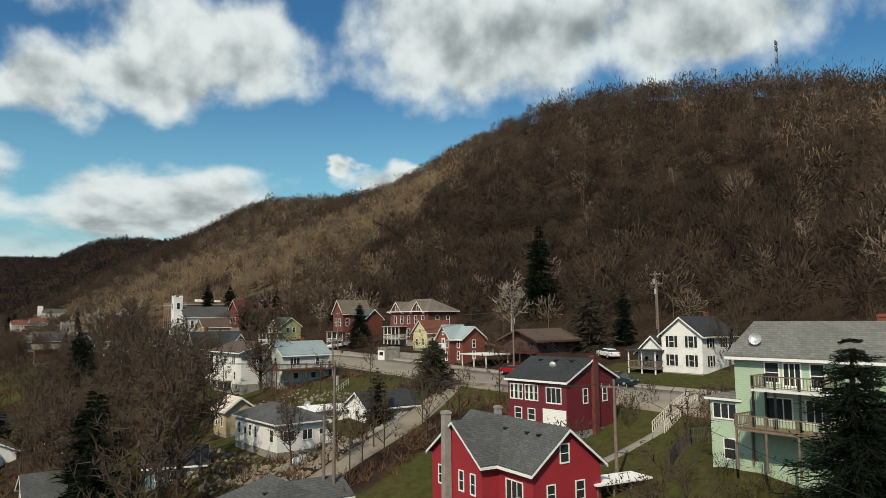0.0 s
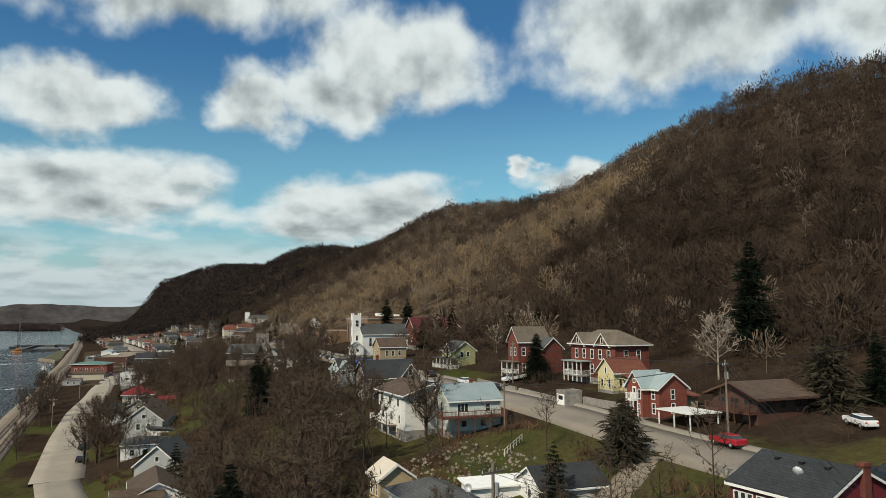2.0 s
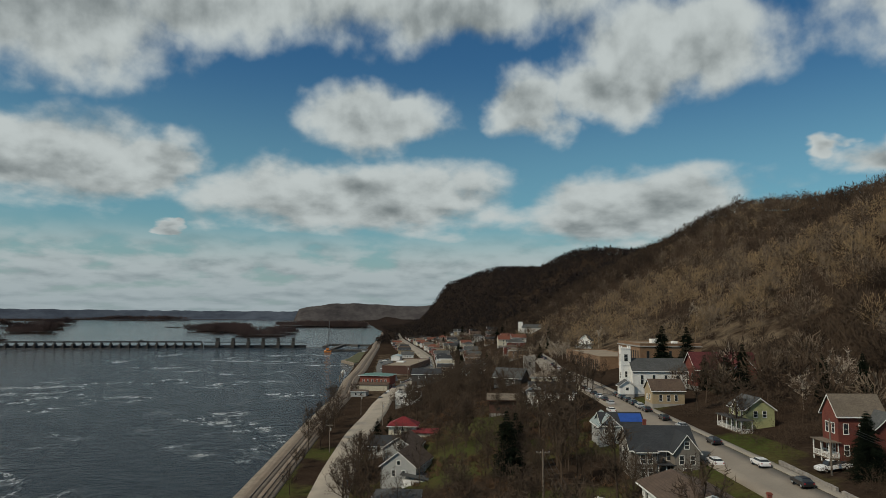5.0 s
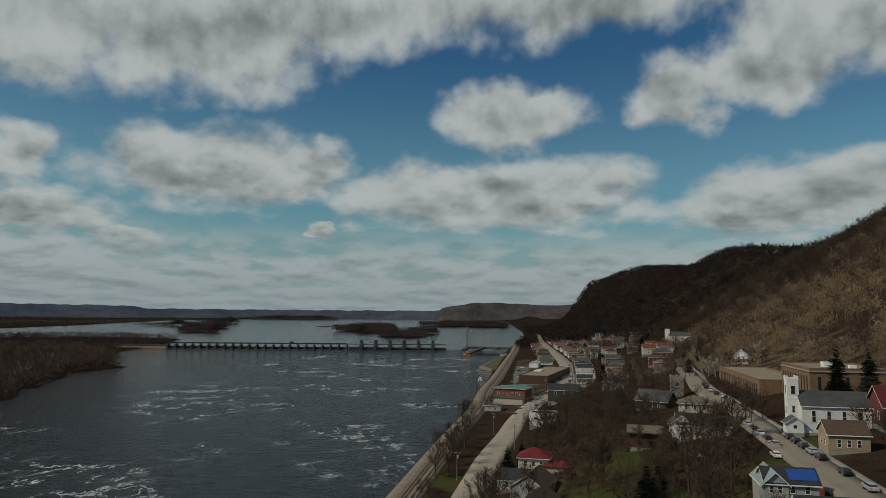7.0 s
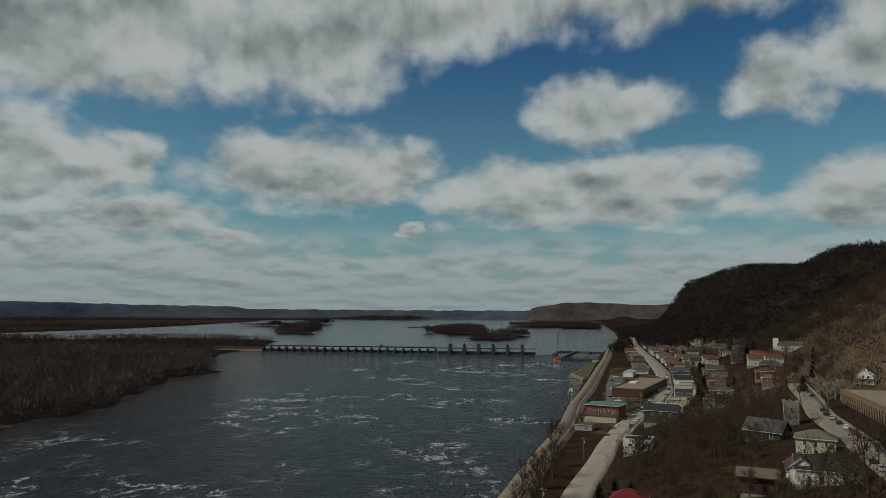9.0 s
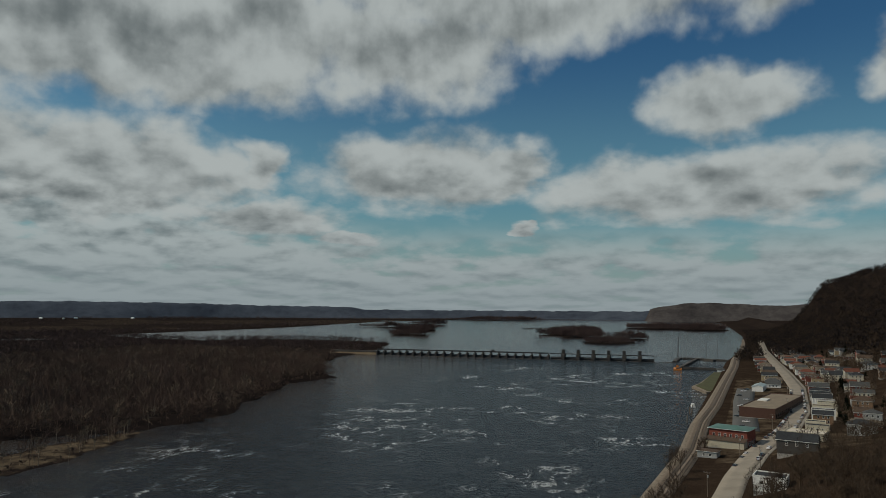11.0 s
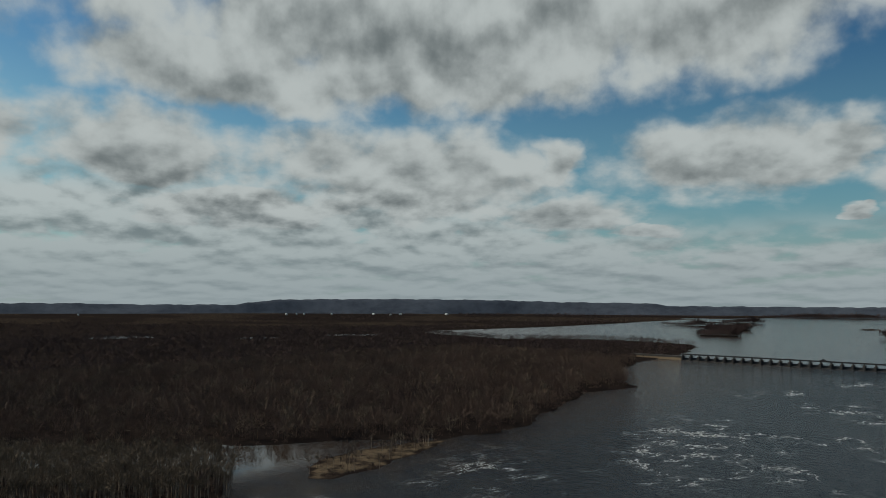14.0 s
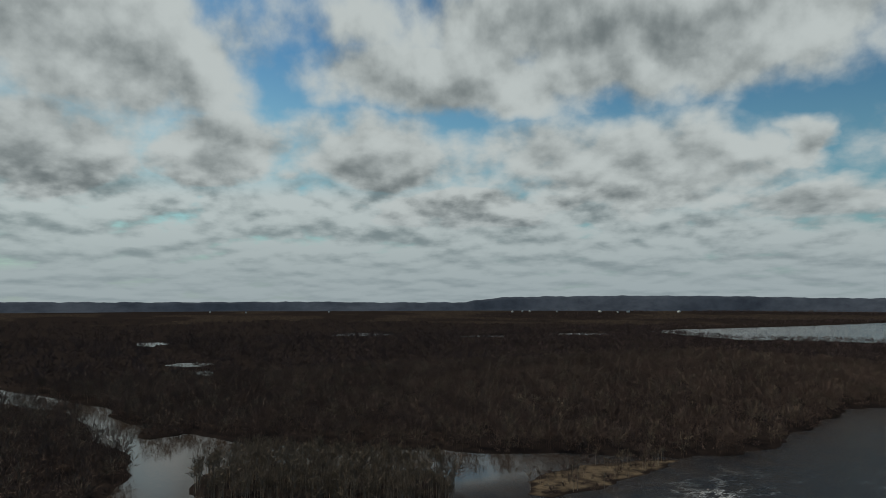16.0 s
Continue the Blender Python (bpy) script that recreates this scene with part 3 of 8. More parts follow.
ISLETS = [(-745, 1860, 60, 70), (-890, 2300, 60, 160), (-110, 1570, 62, 95), (-70, 1800, 46, 50), (-215, 1900, 66, 60), (-330, 2030, 60, 26),
          (-290, 2250, 90, 190), (-540, 2690, 34, 60), (20, 2900, 190, 110), (150, 2820, 90, 100), (-1200, 3000, 200, 40), (-1120, 2600, 170, 34), (-1000, 3900, 300, 60), (-600, 4250, 260, 60)]



PONDS = [(-1570, 20, 60, 34), (-1029, 29, 34, 30), (-896, 24, 26, 16), (-1760, 580, 60, 80), (-1470, 1120, 55, 75), (-1494, 820, 30, 60)]


def fields(x, y):
    """Open fields among the woods far across the river, 0 to 1."""
    far = np.clip((np.hypot(x - 50, y + 150) - 2550) / 200, 0, 1) * (x < -300)
    return far * np.clip((wave(x, y, 330, 11) + 0.5 * wave(x, y, 120, 12)) * 4 + 0.9, 0, 1)


def land_west(x, y):
    """Distance inside the land west of the river, and inside the sand spit."""
    wob = 7 * wave(x, y, 26, 1) + 3 * wave(x, y, 9, 2)
    a = np.maximum(inside(x, y, BOTTOMS) + 1.3 * wob, np.maximum(inside(x, y, BANK), inside(x, y, STRIP)) + 0.8 * wob)
    far = inside(x, y, FAR_SHORE) + 6 * wob
    for cx, cy, rx, ry in ISLETS:
        far = np.maximum(far, (1 - np.hypot((x - cx) / rx, (y - cy) / ry)) * min(rx, ry) + 1.2 * wob)
    for cx, cy, rx, ry in PONDS:
        a = np.minimum(a, (np.hypot((x - cx) / rx, (y - cy) / ry) - 1) * min(rx, ry) + 1.5 * wob)
    spit = inside(x, y, SPIT) + 0.5 * wob
    return np.maximum(np.maximum(a, far), spit), spit


def far_rise(x, y):
    """The floor of the valley climbs gently upstream."""
    k = np.clip((np.hypot(x - 50, y + 150) - 2400) / 2300, 0, 1)
    return 26 * k * k * (3 - 2 * k)


def ground(x, y):
    """Height of the ground."""
    x, y = np.asarray(x, float), np.asarray(y, float)
    d = x - shore(y)
    k = np.clip((y - 150) / 150, 0, 1)
    k = k * k * (3 - 2 * k)
    low = (1 - k) * np.interp(d, NEAR_D, NEAR_Z) + k * np.interp(d, TOWN_D, TOWN_Z)
    top = np.interp(y + 14 * wave(x, y, 70, 5), RIDGE_Y, RIDGE_Z)
    s = np.clip((d - 150) / np.interp(y, [1250, 2300], [225, 90]), 0, 1)
    s = 0.75 * s + 0.25 * s * s * (3 - 2 * s)
    gully = 6 * wave(x * 0.5, y, 34, 3) * s * (1 - s) * 4
    base = (1 - k) * 31 + k * 27
    hill = base + (np.maximum(top, base * 0.4) - base) * s + gully + 1.2 * wave(x, y, 8, 7) * np.clip(s * 8, 0, 1)
    hill = hill - np.clip(d - 380, 0, 400) * 0.06
    z = np.where(d > 150, hill, low)
    z = z + 2.2 * np.exp(-((x - 83) ** 2 + (y + 210) ** 2) / 60)
    west, spit = land_west(x, y)
    flat = np.clip(west * 0.16, -5, 1.1) + np.clip((west - 30) / 60, 0, 1) * 0.8
    flat = np.where(spit > -2, np.clip(spit * 0.09, -5, 0.9), flat)
    return np.where(d < -6, np.maximum(np.where(d > -60, np.interp(d, NEAR_D, NEAR_Z), -5), flat), np.maximum(z, flat)) + far_rise(x, y)


def gz(x, y):
    return float(ground(x, y))


def steps(*spans):
    """Numbers from span to span: (start, step), ..., end."""
    out = []
    for (a, s), b in zip(spans, [q[0] if isinstance(q, tuple) else q for q in spans[1:]]):
        out += list(np.arange(a, b, s))
    return np.array(out + [spans[-1]])


def make_ground():
    d = steps((-4900, 160), (-2600, 70), (-1300, 24), (-620, 10), (-240, 30), (-60, 6), (-6, 1.5), (10, 2.5), (150, 5), (390, 12), (460, 40), (800, 120), (1600, 300), 4600)
    y = steps((-4300, 300), (-1300, 60), (-420, 9), (-235, 3), (-60, 5), (330, 9), (900, 16), (1700, 35), (3300, 120), 4700)
    D, Y = np.meshgrid(d, y)
    X = D + shore(Y)
    Z = ground(X, Y)
    nx, ny = len(d), len(y)
    i = (np.arange(ny - 1)[:, None] * nx + np.arange(nx - 1)).ravel()
    me = mesh_of("ground", np.stack([X, Y, Z], -1).reshape(-1, 3), np.stack([i, i + 1, i + nx + 1, i + nx], 1), ground_material(), True)
    x, yy, dd = X.ravel(), Y.ravel(), D.ravel()
    lawn = np.clip(0.5 + 0.7 * wave(x, yy, 16, 9), 0, 1) * ((dd > 8) & (dd < 122)) * np.clip(1.0 - yy / 120, 0.12, 1)
    for cx, cy, rx, ry in LAWNS:
        lawn = np.maximum(lawn, np.clip(1.6 - 1.2 * np.hypot((x - cx) / rx, (yy - cy) / ry), 0, 1))
    far = np.maximum(np.clip((-dd - 60) / 60, 0, 1), 0.8 * np.clip((yy - 900) / 150, 0, 1))
    spit = np.maximum(0.58 * np.clip((land_west(x, yy)[1] + 3) / 4, 0, 1), 0.44 * fields(x, yy))
    town = ((dd > 22) & (dd < 95) & (yy > 185) & (yy < 640)) * 0.5
    # dry grass on the lower slope of the bluff, its tan also imitating sunlight
    slope = 0.55 * np.clip((dd - 128) / 20, 0, 1) * np.clip((235 - dd) / 50, 0, 1) * np.clip((yy + 40) / 60, 0, 1) * np.clip((430 - yy) / 80, 0, 1)
    spit = np.maximum(spit, np.maximum(town, slope))
    col = np.stack([lawn, far, spit, np.ones_like(lawn)], 1).astype(np.float32)
    at = me.color_attributes.new("lawn", "FLOAT_COLOR", "POINT")
    at.data.foreach_set("color", col.ravel())
    return tagged(new("ground", me), "leaf-strewn slopes, lawns and river bottoms", "ground", kind="structure")


LAWNS = [(68, -184, 10, 7), (82, -181, 9, 6), (84, -202, 8, 7), (98, -196, 12, 10), (100, -140, 9, 14), (93, -85, 12, 16), (100, 10, 12, 20), (40, 20, 3.5, 60), (45, 90, 4, 50), (120, -100, 4, 6), (160, 20, 10, 8)]
make_ground()


def make_river():
    c = steps((-4900, 140), (-2100, 400), (2100, 140), 4900)
    X, Y = np.meshgrid(c, c)
    n = len(c)
    i = (np.arange(n - 1)[:, None] * n + np.arange(n - 1)).ravel()
    return new("water", mesh_of("water", np.stack([X, Y, far_rise(X, Y)], -1).reshape(-1, 3), np.stack([i, i + 1, i + n + 1, i + n], 1), water_material(), True))


river = make_river()
tagged(river, "wide grey-blue river with streaks of foam", "river", kind="structure")


# ---- roads, rails ----
def ribbon(name, line, half, lift, material, label, category, step=4.0, thick=0.5, side=0.0):
    """A strip that follows the ground along a line in plan."""
    pts = []
    for (ax, ay), (bx, by) in zip(line, line[1:]):
        n = max(1, int(math.hypot(bx - ax, by - ay) / step))
        pts += [(ax + (bx - ax) * i / n, ay + (by - ay) * i / n) for i in range(n)]
    pts.append(line[-1])
    p = np.array(pts)
    for _ in range(6):
        p[1:-1] = (p[:-2] + 2 * p[1:-1] + p[2:]) / 4
    t = np.gradient(p, axis=0)
    t /= np.linalg.norm(t, axis=1)[:, None]
    nrm = np.stack([t[:, 1], -t[:, 0]], 1)
    mid = p + nrm * side
    zc = ground(mid[:, 0], mid[:, 1])
    for _ in range(4):
        zc[1:-1] = (zc[:-2] + 2 * zc[1:-1] + zc[2:]) / 4
    V, F, k = [], [], 6
    for off, dz in ((-half, -thick), (-half, 0), (-half * 0.4, 0.06), (half * 0.4, 0.06), (half, 0), (half, -thick)):
        q = mid + nrm * off
        g = ground(q[:, 0], q[:, 1])
        z = np.maximum(zc, g) if dz >= 0 else np.minimum(zc, g)
        V.append(np.column_stack([q, z + lift + dz]))
    V = np.stack(V, 1).reshape(-1, 3)
    for i in range(len(p) - 1):
        for j in range(k - 1):
            a = i * k + j
            F.append((a, a + k, a + k + 1, a + 1))
    ob = new(name, mesh_of(name, V, np.array(F)[:, ::-1], material))
    return tagged(ob, label, category, kind="structure")


MAIN_ROAD = [(43, -330), (48, -230), (49, -100), (49.5, -50), (56, 10), (64.6, 72), (74.5, 122), (79.8, 155), (91, 204), (106, 256), (112, 275), (134, 370), (156, 535), (167, 690), (180, 918), (200, 1230), (250, 1800)]
UPPER_STREET = [(96, -240), (104, -200), (106.5, -182), (111, -155), (118.3, -125), (128.8, -60), (135.4, -20), (143.4, 25), (151, 70), (160, 130), (186, 230), (198, 280)]
LANE = [(48, -179), (60, -174.5), (68, -172), (78, -169.5), (88, -166), (97, -163.5), (104, -161), (110.5, -156)]
RAIL = [(2, -330), (14, -200), (20, -120), (32, -40), (40.5, 35), (51, 125), (64, 217), (71, 315), (82, 400), (106, 640), (124, 816), (136, 963), (180, 1400), (215, 1900)]
ribbon("road", MAIN_ROAD[:4], 4.2, 0.05, M["street"], "pale worn asphalt main road below the houses", "road")
ribbon("road", MAIN_ROAD[3:10], 5.2, 0.051, M["street"], "pale worn asphalt main road along the river", "road")
ribbon("road", MAIN_ROAD[9:], 5.8, 0.052, M["street"], "wide pale main street between the shops", "road")
ribbon("road", UPPER_STREET, 4.1, 0.05, M["asphalt"], "pale worn asphalt street on the terrace", "road")
ribbon("road", LANE, 1.9, 0.04, M["gravel"], "narrow gravel lane climbing to the street", "lane")
ribbon("pavement", UPPER_STREET, 0.7, 0.14, M["paving"], "concrete footway beside the street", "pavement", side=5.0)
ribbon("pavement", MAIN_ROAD[7:], 0.9, 0.14, M["paving"], "concrete footway beside the main road", "pavement", side=6.4)
for track in (-2.3, 2.3):
    ribbon("ballast", RAIL, 2.2, 0.15, M["ballast"], "brown stone ballast of the railway", "railway", side=track)
    for g in (-0.72, 0.72):
        ribbon("rail", RAIL, 0.09, 0.42, M["rail"], "rusty steel rail", "railway", thick=0.2, side=track + g)


def make_sleepers():
    p = np.array(RAIL[2:9], float)
    seg = np.linalg.norm(np.diff(p, axis=0), axis=1)
    at = np.r_[0, np.cumsum(seg)]
    s = np.arange(0, at[-1], 1.1)
    x, y = np.interp(s, at, p[:, 0]), np.interp(s, at, p[:, 1])
    bm = bmesh.new()
    for i in range(len(s) - 1):
        t = Vector((x[i + 1] - x[i], y[i + 1] - y[i], 0)).normalized()
        nn = Vector((t.y, -t.x, 0))
        for track in (-2.3, 2.3):
            c = Vector((x[i], y[i], 0)) + nn * track
            c.z = gz(c.x, c.y) + 0.36
            q = [c + t * a + nn * b for a, b in ((-0.13, -1.3), (0.13, -1.3), (0.13, 1.3), (-0.13, 1.3))]
            bm.faces.new([bm.verts.new(v) for v in q][::-1])
    return tagged(part("sleeper_row", bm, M["wood"]), "dark wooden sleepers under the rails", "sleepers", kind="stuff")


make_sleepers()
ribbon("car_park", [(94, 285), (98, 340), (104, 430), (114, 530)], 7.5, 0.06, M["asphalt_dark"], "worn asphalt car park beside the railway", "car park")
ribbon("riverbank", [(x - 4.6, y) for x, y in RAIL], 2.6, 0.05, M["riprap"], "pale stone riprap along the river", "bank", thick=1.5)


# ---- far bluffs ----
def ridge_wall(name, az, top, radii, material, label):
    """A long wooded bluff: rings of ground rising from its foot to its brow."""
    rings = []
    for r, f in radii:
        rr = r + 60 * np.sin(np.radians(az * 17)) * (1 - f)
        x, y = 50 + rr * np.sin(np.radians(az)), -150 + rr * np.cos(np.radians(az))
        foot = 20 * (r > 4300)
        rings.append(np.stack([x, y, foot + (top - foot) * f], 1))
    V = np.concatenate(rings)
    n = len(az)
    F = [(k * n + i, k * n + i + 1, (k + 1) * n + i + 1, (k + 1) * n + i) for k in range(len(radii) - 1) for i in range(n - 1)]
    return tagged(new(name, mesh_of(name, V, np.array(F)[:, ::-1], material)), label, "hills", kind="structure")


def make_bluffs():
    """Low wooded bluffs round the horizon, and a browner one up the valley."""
    rng = np.random.RandomState(3)
    # the haze of distance is mixed into this blue-grey
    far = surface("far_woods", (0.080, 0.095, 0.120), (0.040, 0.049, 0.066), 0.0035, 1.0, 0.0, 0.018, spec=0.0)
    az = np.arange(-180, 180.1, 0.25)
    a = [-180, -100, -94, -84, -72, -68, -60, -59, -57, -53, -47, -40, -33, -29, -26.6, -25.4, -20, -8, 12, 30, 180]
    h = [70, 84, 86, 82, 85, 79, 80, 92, 112, 118, 121, 117, 104, 101, 98, 82, 80, 78, 82, 110, 70]
    top = np.interp(az, a, h) + 1.6 * np.sin(az * 2.1) + 1.2 * np.sin(az * 5.3 + 1) + rng.rand(len(az)) * 2.0
    ridge_wall("backdrop", az, top, ((4500, 0.0), (4560, 0.3), (4620, 0.8), (4660, 1.0), (4720, 1.02)), far, "distant wooded bluffs on the horizon, blue-grey with painted haze")
    brown = surface("valley_bluff_woods", (0.094, 0.086, 0.084), (0.040, 0.037, 0.038), 0.006, 1.0, 0.0, 0.03, spec=0.0)
    az = np.arange(-4.0, 30.1, 0.2)
    top = np.interp(az, [-4, -2.6, -2.2, -1.4, 0.5, 2, 4, 5.5, 6.6, 8, 10, 30], [10, 26, 92, 104, 126, 129, 124, 118, 112, 116, 126, 118]) + 1.5 * np.sin(az * 3.1) + rng.rand(len(az)) * 2.0
    ridge_wall("backdrop", az, top, ((4060, 0.0), (4110, 0.25), (4190, 0.6), (4260, 0.9), (4290, 1.0), (4360, 1.02)), brown, "brown wooded bluff across the upper valley")


make_bluffs()


# ---- trees ----
def limbs(p, q, r0, r1):
    """Three-sided tapering sticks from p to q."""
    p, q = np.atleast_2d(p), np.atleast_2d(q)
    n = len(p)
    w = q - p
    w = w / np.maximum(np.linalg.norm(w, axis=1), 1e-6)[:, None]
    u = np.cross(w, np.where(np.abs(w[:, 2:3]) > 0.9, [[1.0, 0, 0]], [[0, 0, 1.0]]))
    u /= np.linalg.norm(u, axis=1)[:, None]
    v = np.cross(w, u)
    V = np.empty((n, 6, 3))
    for i in range(3):
        o = u * math.cos(2.094 * i) + v * math.sin(2.094 * i)
        V[:, i] = p + o * np.reshape(r0, (-1, 1))
        V[:, 3 + i] = q + o * np.reshape(r1, (-1, 1))
    f = np.array([(0, 1, 4), (0, 4, 3), (1, 2, 5), (1, 5, 4), (2, 0, 3), (2, 3, 5)])
    return V.reshape(-1, 3), (np.arange(n)[:, None, None] * 6 + f).reshape(-1, 3)


def twigs(p, q, w, rng):
    """Single slivers."""
    n = len(p)
    side = rng.randn(n, 3)
    d = q - p
    side -= d * (np.sum(side * d, 1) / np.maximum(np.sum(d * d, 1), 1e-6))[:, None]
    side *= (np.reshape(w, (-1, 1)) / np.linalg.norm(side, axis=1)[:, None])
    return np.stack([p - side, p + side, q], 1).reshape(-1, 3), np.arange(3 * n).reshape(-1, 3)


def joined(parts):
    V, F, k = [], [], 0
    for v, f in parts:
        V.append(v)
        F.append(f + k)
        k += len(v)
    return np.concatenate(V), np.concatenate(F)


def heading(az, up):
    return np.stack([np.cos(az) * np.cos(up), np.sin(az) * np.cos(up), np.sin(up)], -1)


def bare_tree(seed, h, nl=9, ns=6, nt=5, width=0.05, spread=0.42, thick=0.018, low=0.25):
    """A leafless tree: trunk with limbs and, apart, its twigs. Returns (wood, spray)."""
    rng = np.random.RandomState(seed)
    lean = rng.randn(2) * 0.03 * h
    a, b, c = np.zeros(3), np.array([*lean * 0.5, 0.42 * h]), np.array([*lean, 0.80 * h])
    wood = [limbs(a - [0, 0, 0.6], b, thick * h, thick * h * 0.6), limbs(b, c, thick * h * 0.6, thick * h * 0.15)]
    f = np.sort(rng.uniform(low, 0.95, nl))
    start = np.where(f[:, None] < 0.52, a + (b - a) * f[:, None] / 0.52, b + (c - b) * (f[:, None] - 0.52) / 0.48)
    az = np.arange(nl) * 2.4 + rng.rand(nl)
    up = rng.uniform(0.45, 0.95, nl) + 0.35 * f
    ln = h * spread * (1.05 - 0.55 * f) * rng.uniform(0.8, 1.15, nl)
    mid = start + heading(az, up * 0.8) * ln[:, None] * 0.5
    end = mid + heading(az + rng.randn(nl) * 0.3, up + 0.25) * ln[:, None] * 0.6
    r = thick * h * 0.42 * (1.1 - 0.6 * f)
    wood += [limbs(start, mid, r, r * 0.6), limbs(mid, end, r * 0.6, r * 0.15)]
    i = np.repeat(np.arange(nl), ns)
    t = rng.uniform(0.15, 1.0, len(i))[:, None]
    s0 = np.where(t < 0.5, start[i] + (mid[i] - start[i]) * t * 2, mid[i] + (end[i] - mid[i]) * (t - 0.5) * 2)
    s1 = s0 + heading(az[i] + rng.randn(len(i)) * 1.0, np.clip(up[i] + rng.randn(len(i)) * 0.45, -0.1, 1.5)) * (h * 0.16 * rng.uniform(0.6, 1.3, len(i)))[:, None]
    spray = [twigs(s0, s1, np.full(len(s0), width * 1.3), rng)]
    j = np.repeat(np.arange(len(s0)), nt)
    t = rng.uniform(0.2, 1.0, len(j))[:, None]
    q0 = s0[j] + (s1[j] - s0[j]) * t
    q1 = q0 + heading(rng.uniform(0, 6.3, len(j)), rng.uniform(-0.2, 1.4, len(j))) * (h * 0.085 * rng.uniform(0.6, 1.4, len(j)))[:, None]
    spray.append(twigs(q0, q1, np.full(len(j), width), rng))
    return joined(wood), joined(spray)


def bushy_tree(seed, n=60, wide=0.34, low=0.30, blade=0.030, trunk=0.012, limbs_n=3, ragged=0.35):
    """A leafless tree seen from afar, of height 1: trunk, limbs and a round crown of twig bunches."""
    rng = np.random.RandomState(seed)
    bits = [limbs(np.array([0, 0, -0.05]), np.array([*rng.randn(2) * 0.03, 0.75]), trunk, trunk * 0.35)]
    k = np.arange(limbs_n)
    hub = np.stack([np.zeros(limbs_n), np.zeros(limbs_n), rng.uniform(0.25, 0.5, limbs_n)], 1)
    lump = hub + heading(k * 2.4 + rng.rand(limbs_n), rng.uniform(0.6, 1.1, limbs_n)) * (wide * rng.uniform(0.7, 1.1, limbs_n))[:, None]
    bits.append(twigs(hub, lump, np.full(limbs_n, trunk * 0.9), rng))
    mid = 0.5 * (low + 1.0)
    half = 0.5 * (1.0 - low)
    d = rng.randn(n, 3)
    d /= np.linalg.norm(d, axis=1)[:, None]
    d[:, 2] = np.where(d[:, 2] < -0.5, -d[:, 2], d[:, 2])
    bulge = 0.78 + 0.30 * np.sin(3 * np.arctan2(d[:, 1], d[:, 0]) + rng.rand() * 6) * np.sin(4 * d[:, 2] + rng.rand() * 6) + rng.randn(n) * 0.10
    tip = np.array([0, 0, mid]) + d * np.array([wide, wide, half]) * bulge[:, None]
    core = np.array([0, 0, mid - 0.45 * half])
    root = core + (tip - core) * rng.uniform(0.25, 0.72, n)[:, None]
    fan = rng.rand(n) > ragged
    a, b = np.where(fan[:, None], tip, root), np.where(fan[:, None], root, tip + (tip - root) * 0.12)
    bits.append(twigs(a, b, blade * rng.uniform(0.6, 1.3, n) * np.where(fan, 1.0, 0.55), rng))
    return joined(bits)


def hazy_tree(seed, n=100, wide=0.34, low=0.30, blade=0.011, reach=0.17, trunk=0.011, limbs_n=6):
    """A leafless tree of height 1: trunk, limbs, and a rounded crown of short twigs that point up and out."""
    rng = np.random.RandomState(seed)
    bits = [limbs(np.array([0, 0, -0.05]), np.array([*rng.randn(2) * 0.03, 0.72]), trunk, trunk * 0.4)]
    k = np.arange(limbs_n)
    hub = np.stack([np.zeros(limbs_n), np.zeros(limbs_n), rng.uniform(0.2, 0.5, limbs_n)], 1)
    end = hub + heading(k * 2.4 + rng.rand(limbs_n), rng.uniform(0.7, 1.2, limbs_n)) * (wide * rng.uniform(0.9, 1.3, limbs_n))[:, None]
    bits.append(twigs(hub, end, np.full(limbs_n, trunk * 0.8), rng))
    mid, half = 0.5 * (low + 0.92), 0.5 * (0.92 - low)
    d = rng.randn(n, 3)
    d /= np.linalg.norm(d, axis=1)[:, None]
    bulge = (0.80 + 0.25 * np.sin(3 * np.arctan2(d[:, 1], d[:, 0]) + rng.rand() * 6) * np.sin(4 * d[:, 2] + rng.rand() * 6)) * rng.uniform(0.35, 1.0, n) ** 0.5
    p = np.array([0, 0, mid]) + d * np.array([wide, wide, half]) * bulge[:, None]
    way = 0.55 * d + np.array([0, 0, 0.55]) + rng.randn(n, 3) * 0.38
    way /= np.linalg.norm(way, axis=1)[:, None]
    q = p + way * (reach * rng.uniform(0.6, 1.3, n))[:, None]
    flip = rng.rand(n) < 0.5
    bits.append(twigs(np.where(flip[:, None], q, p), np.where(flip[:, None], p, q), blade * rng.uniform(0.6, 1.3, n), rng))
    return joined(bits)


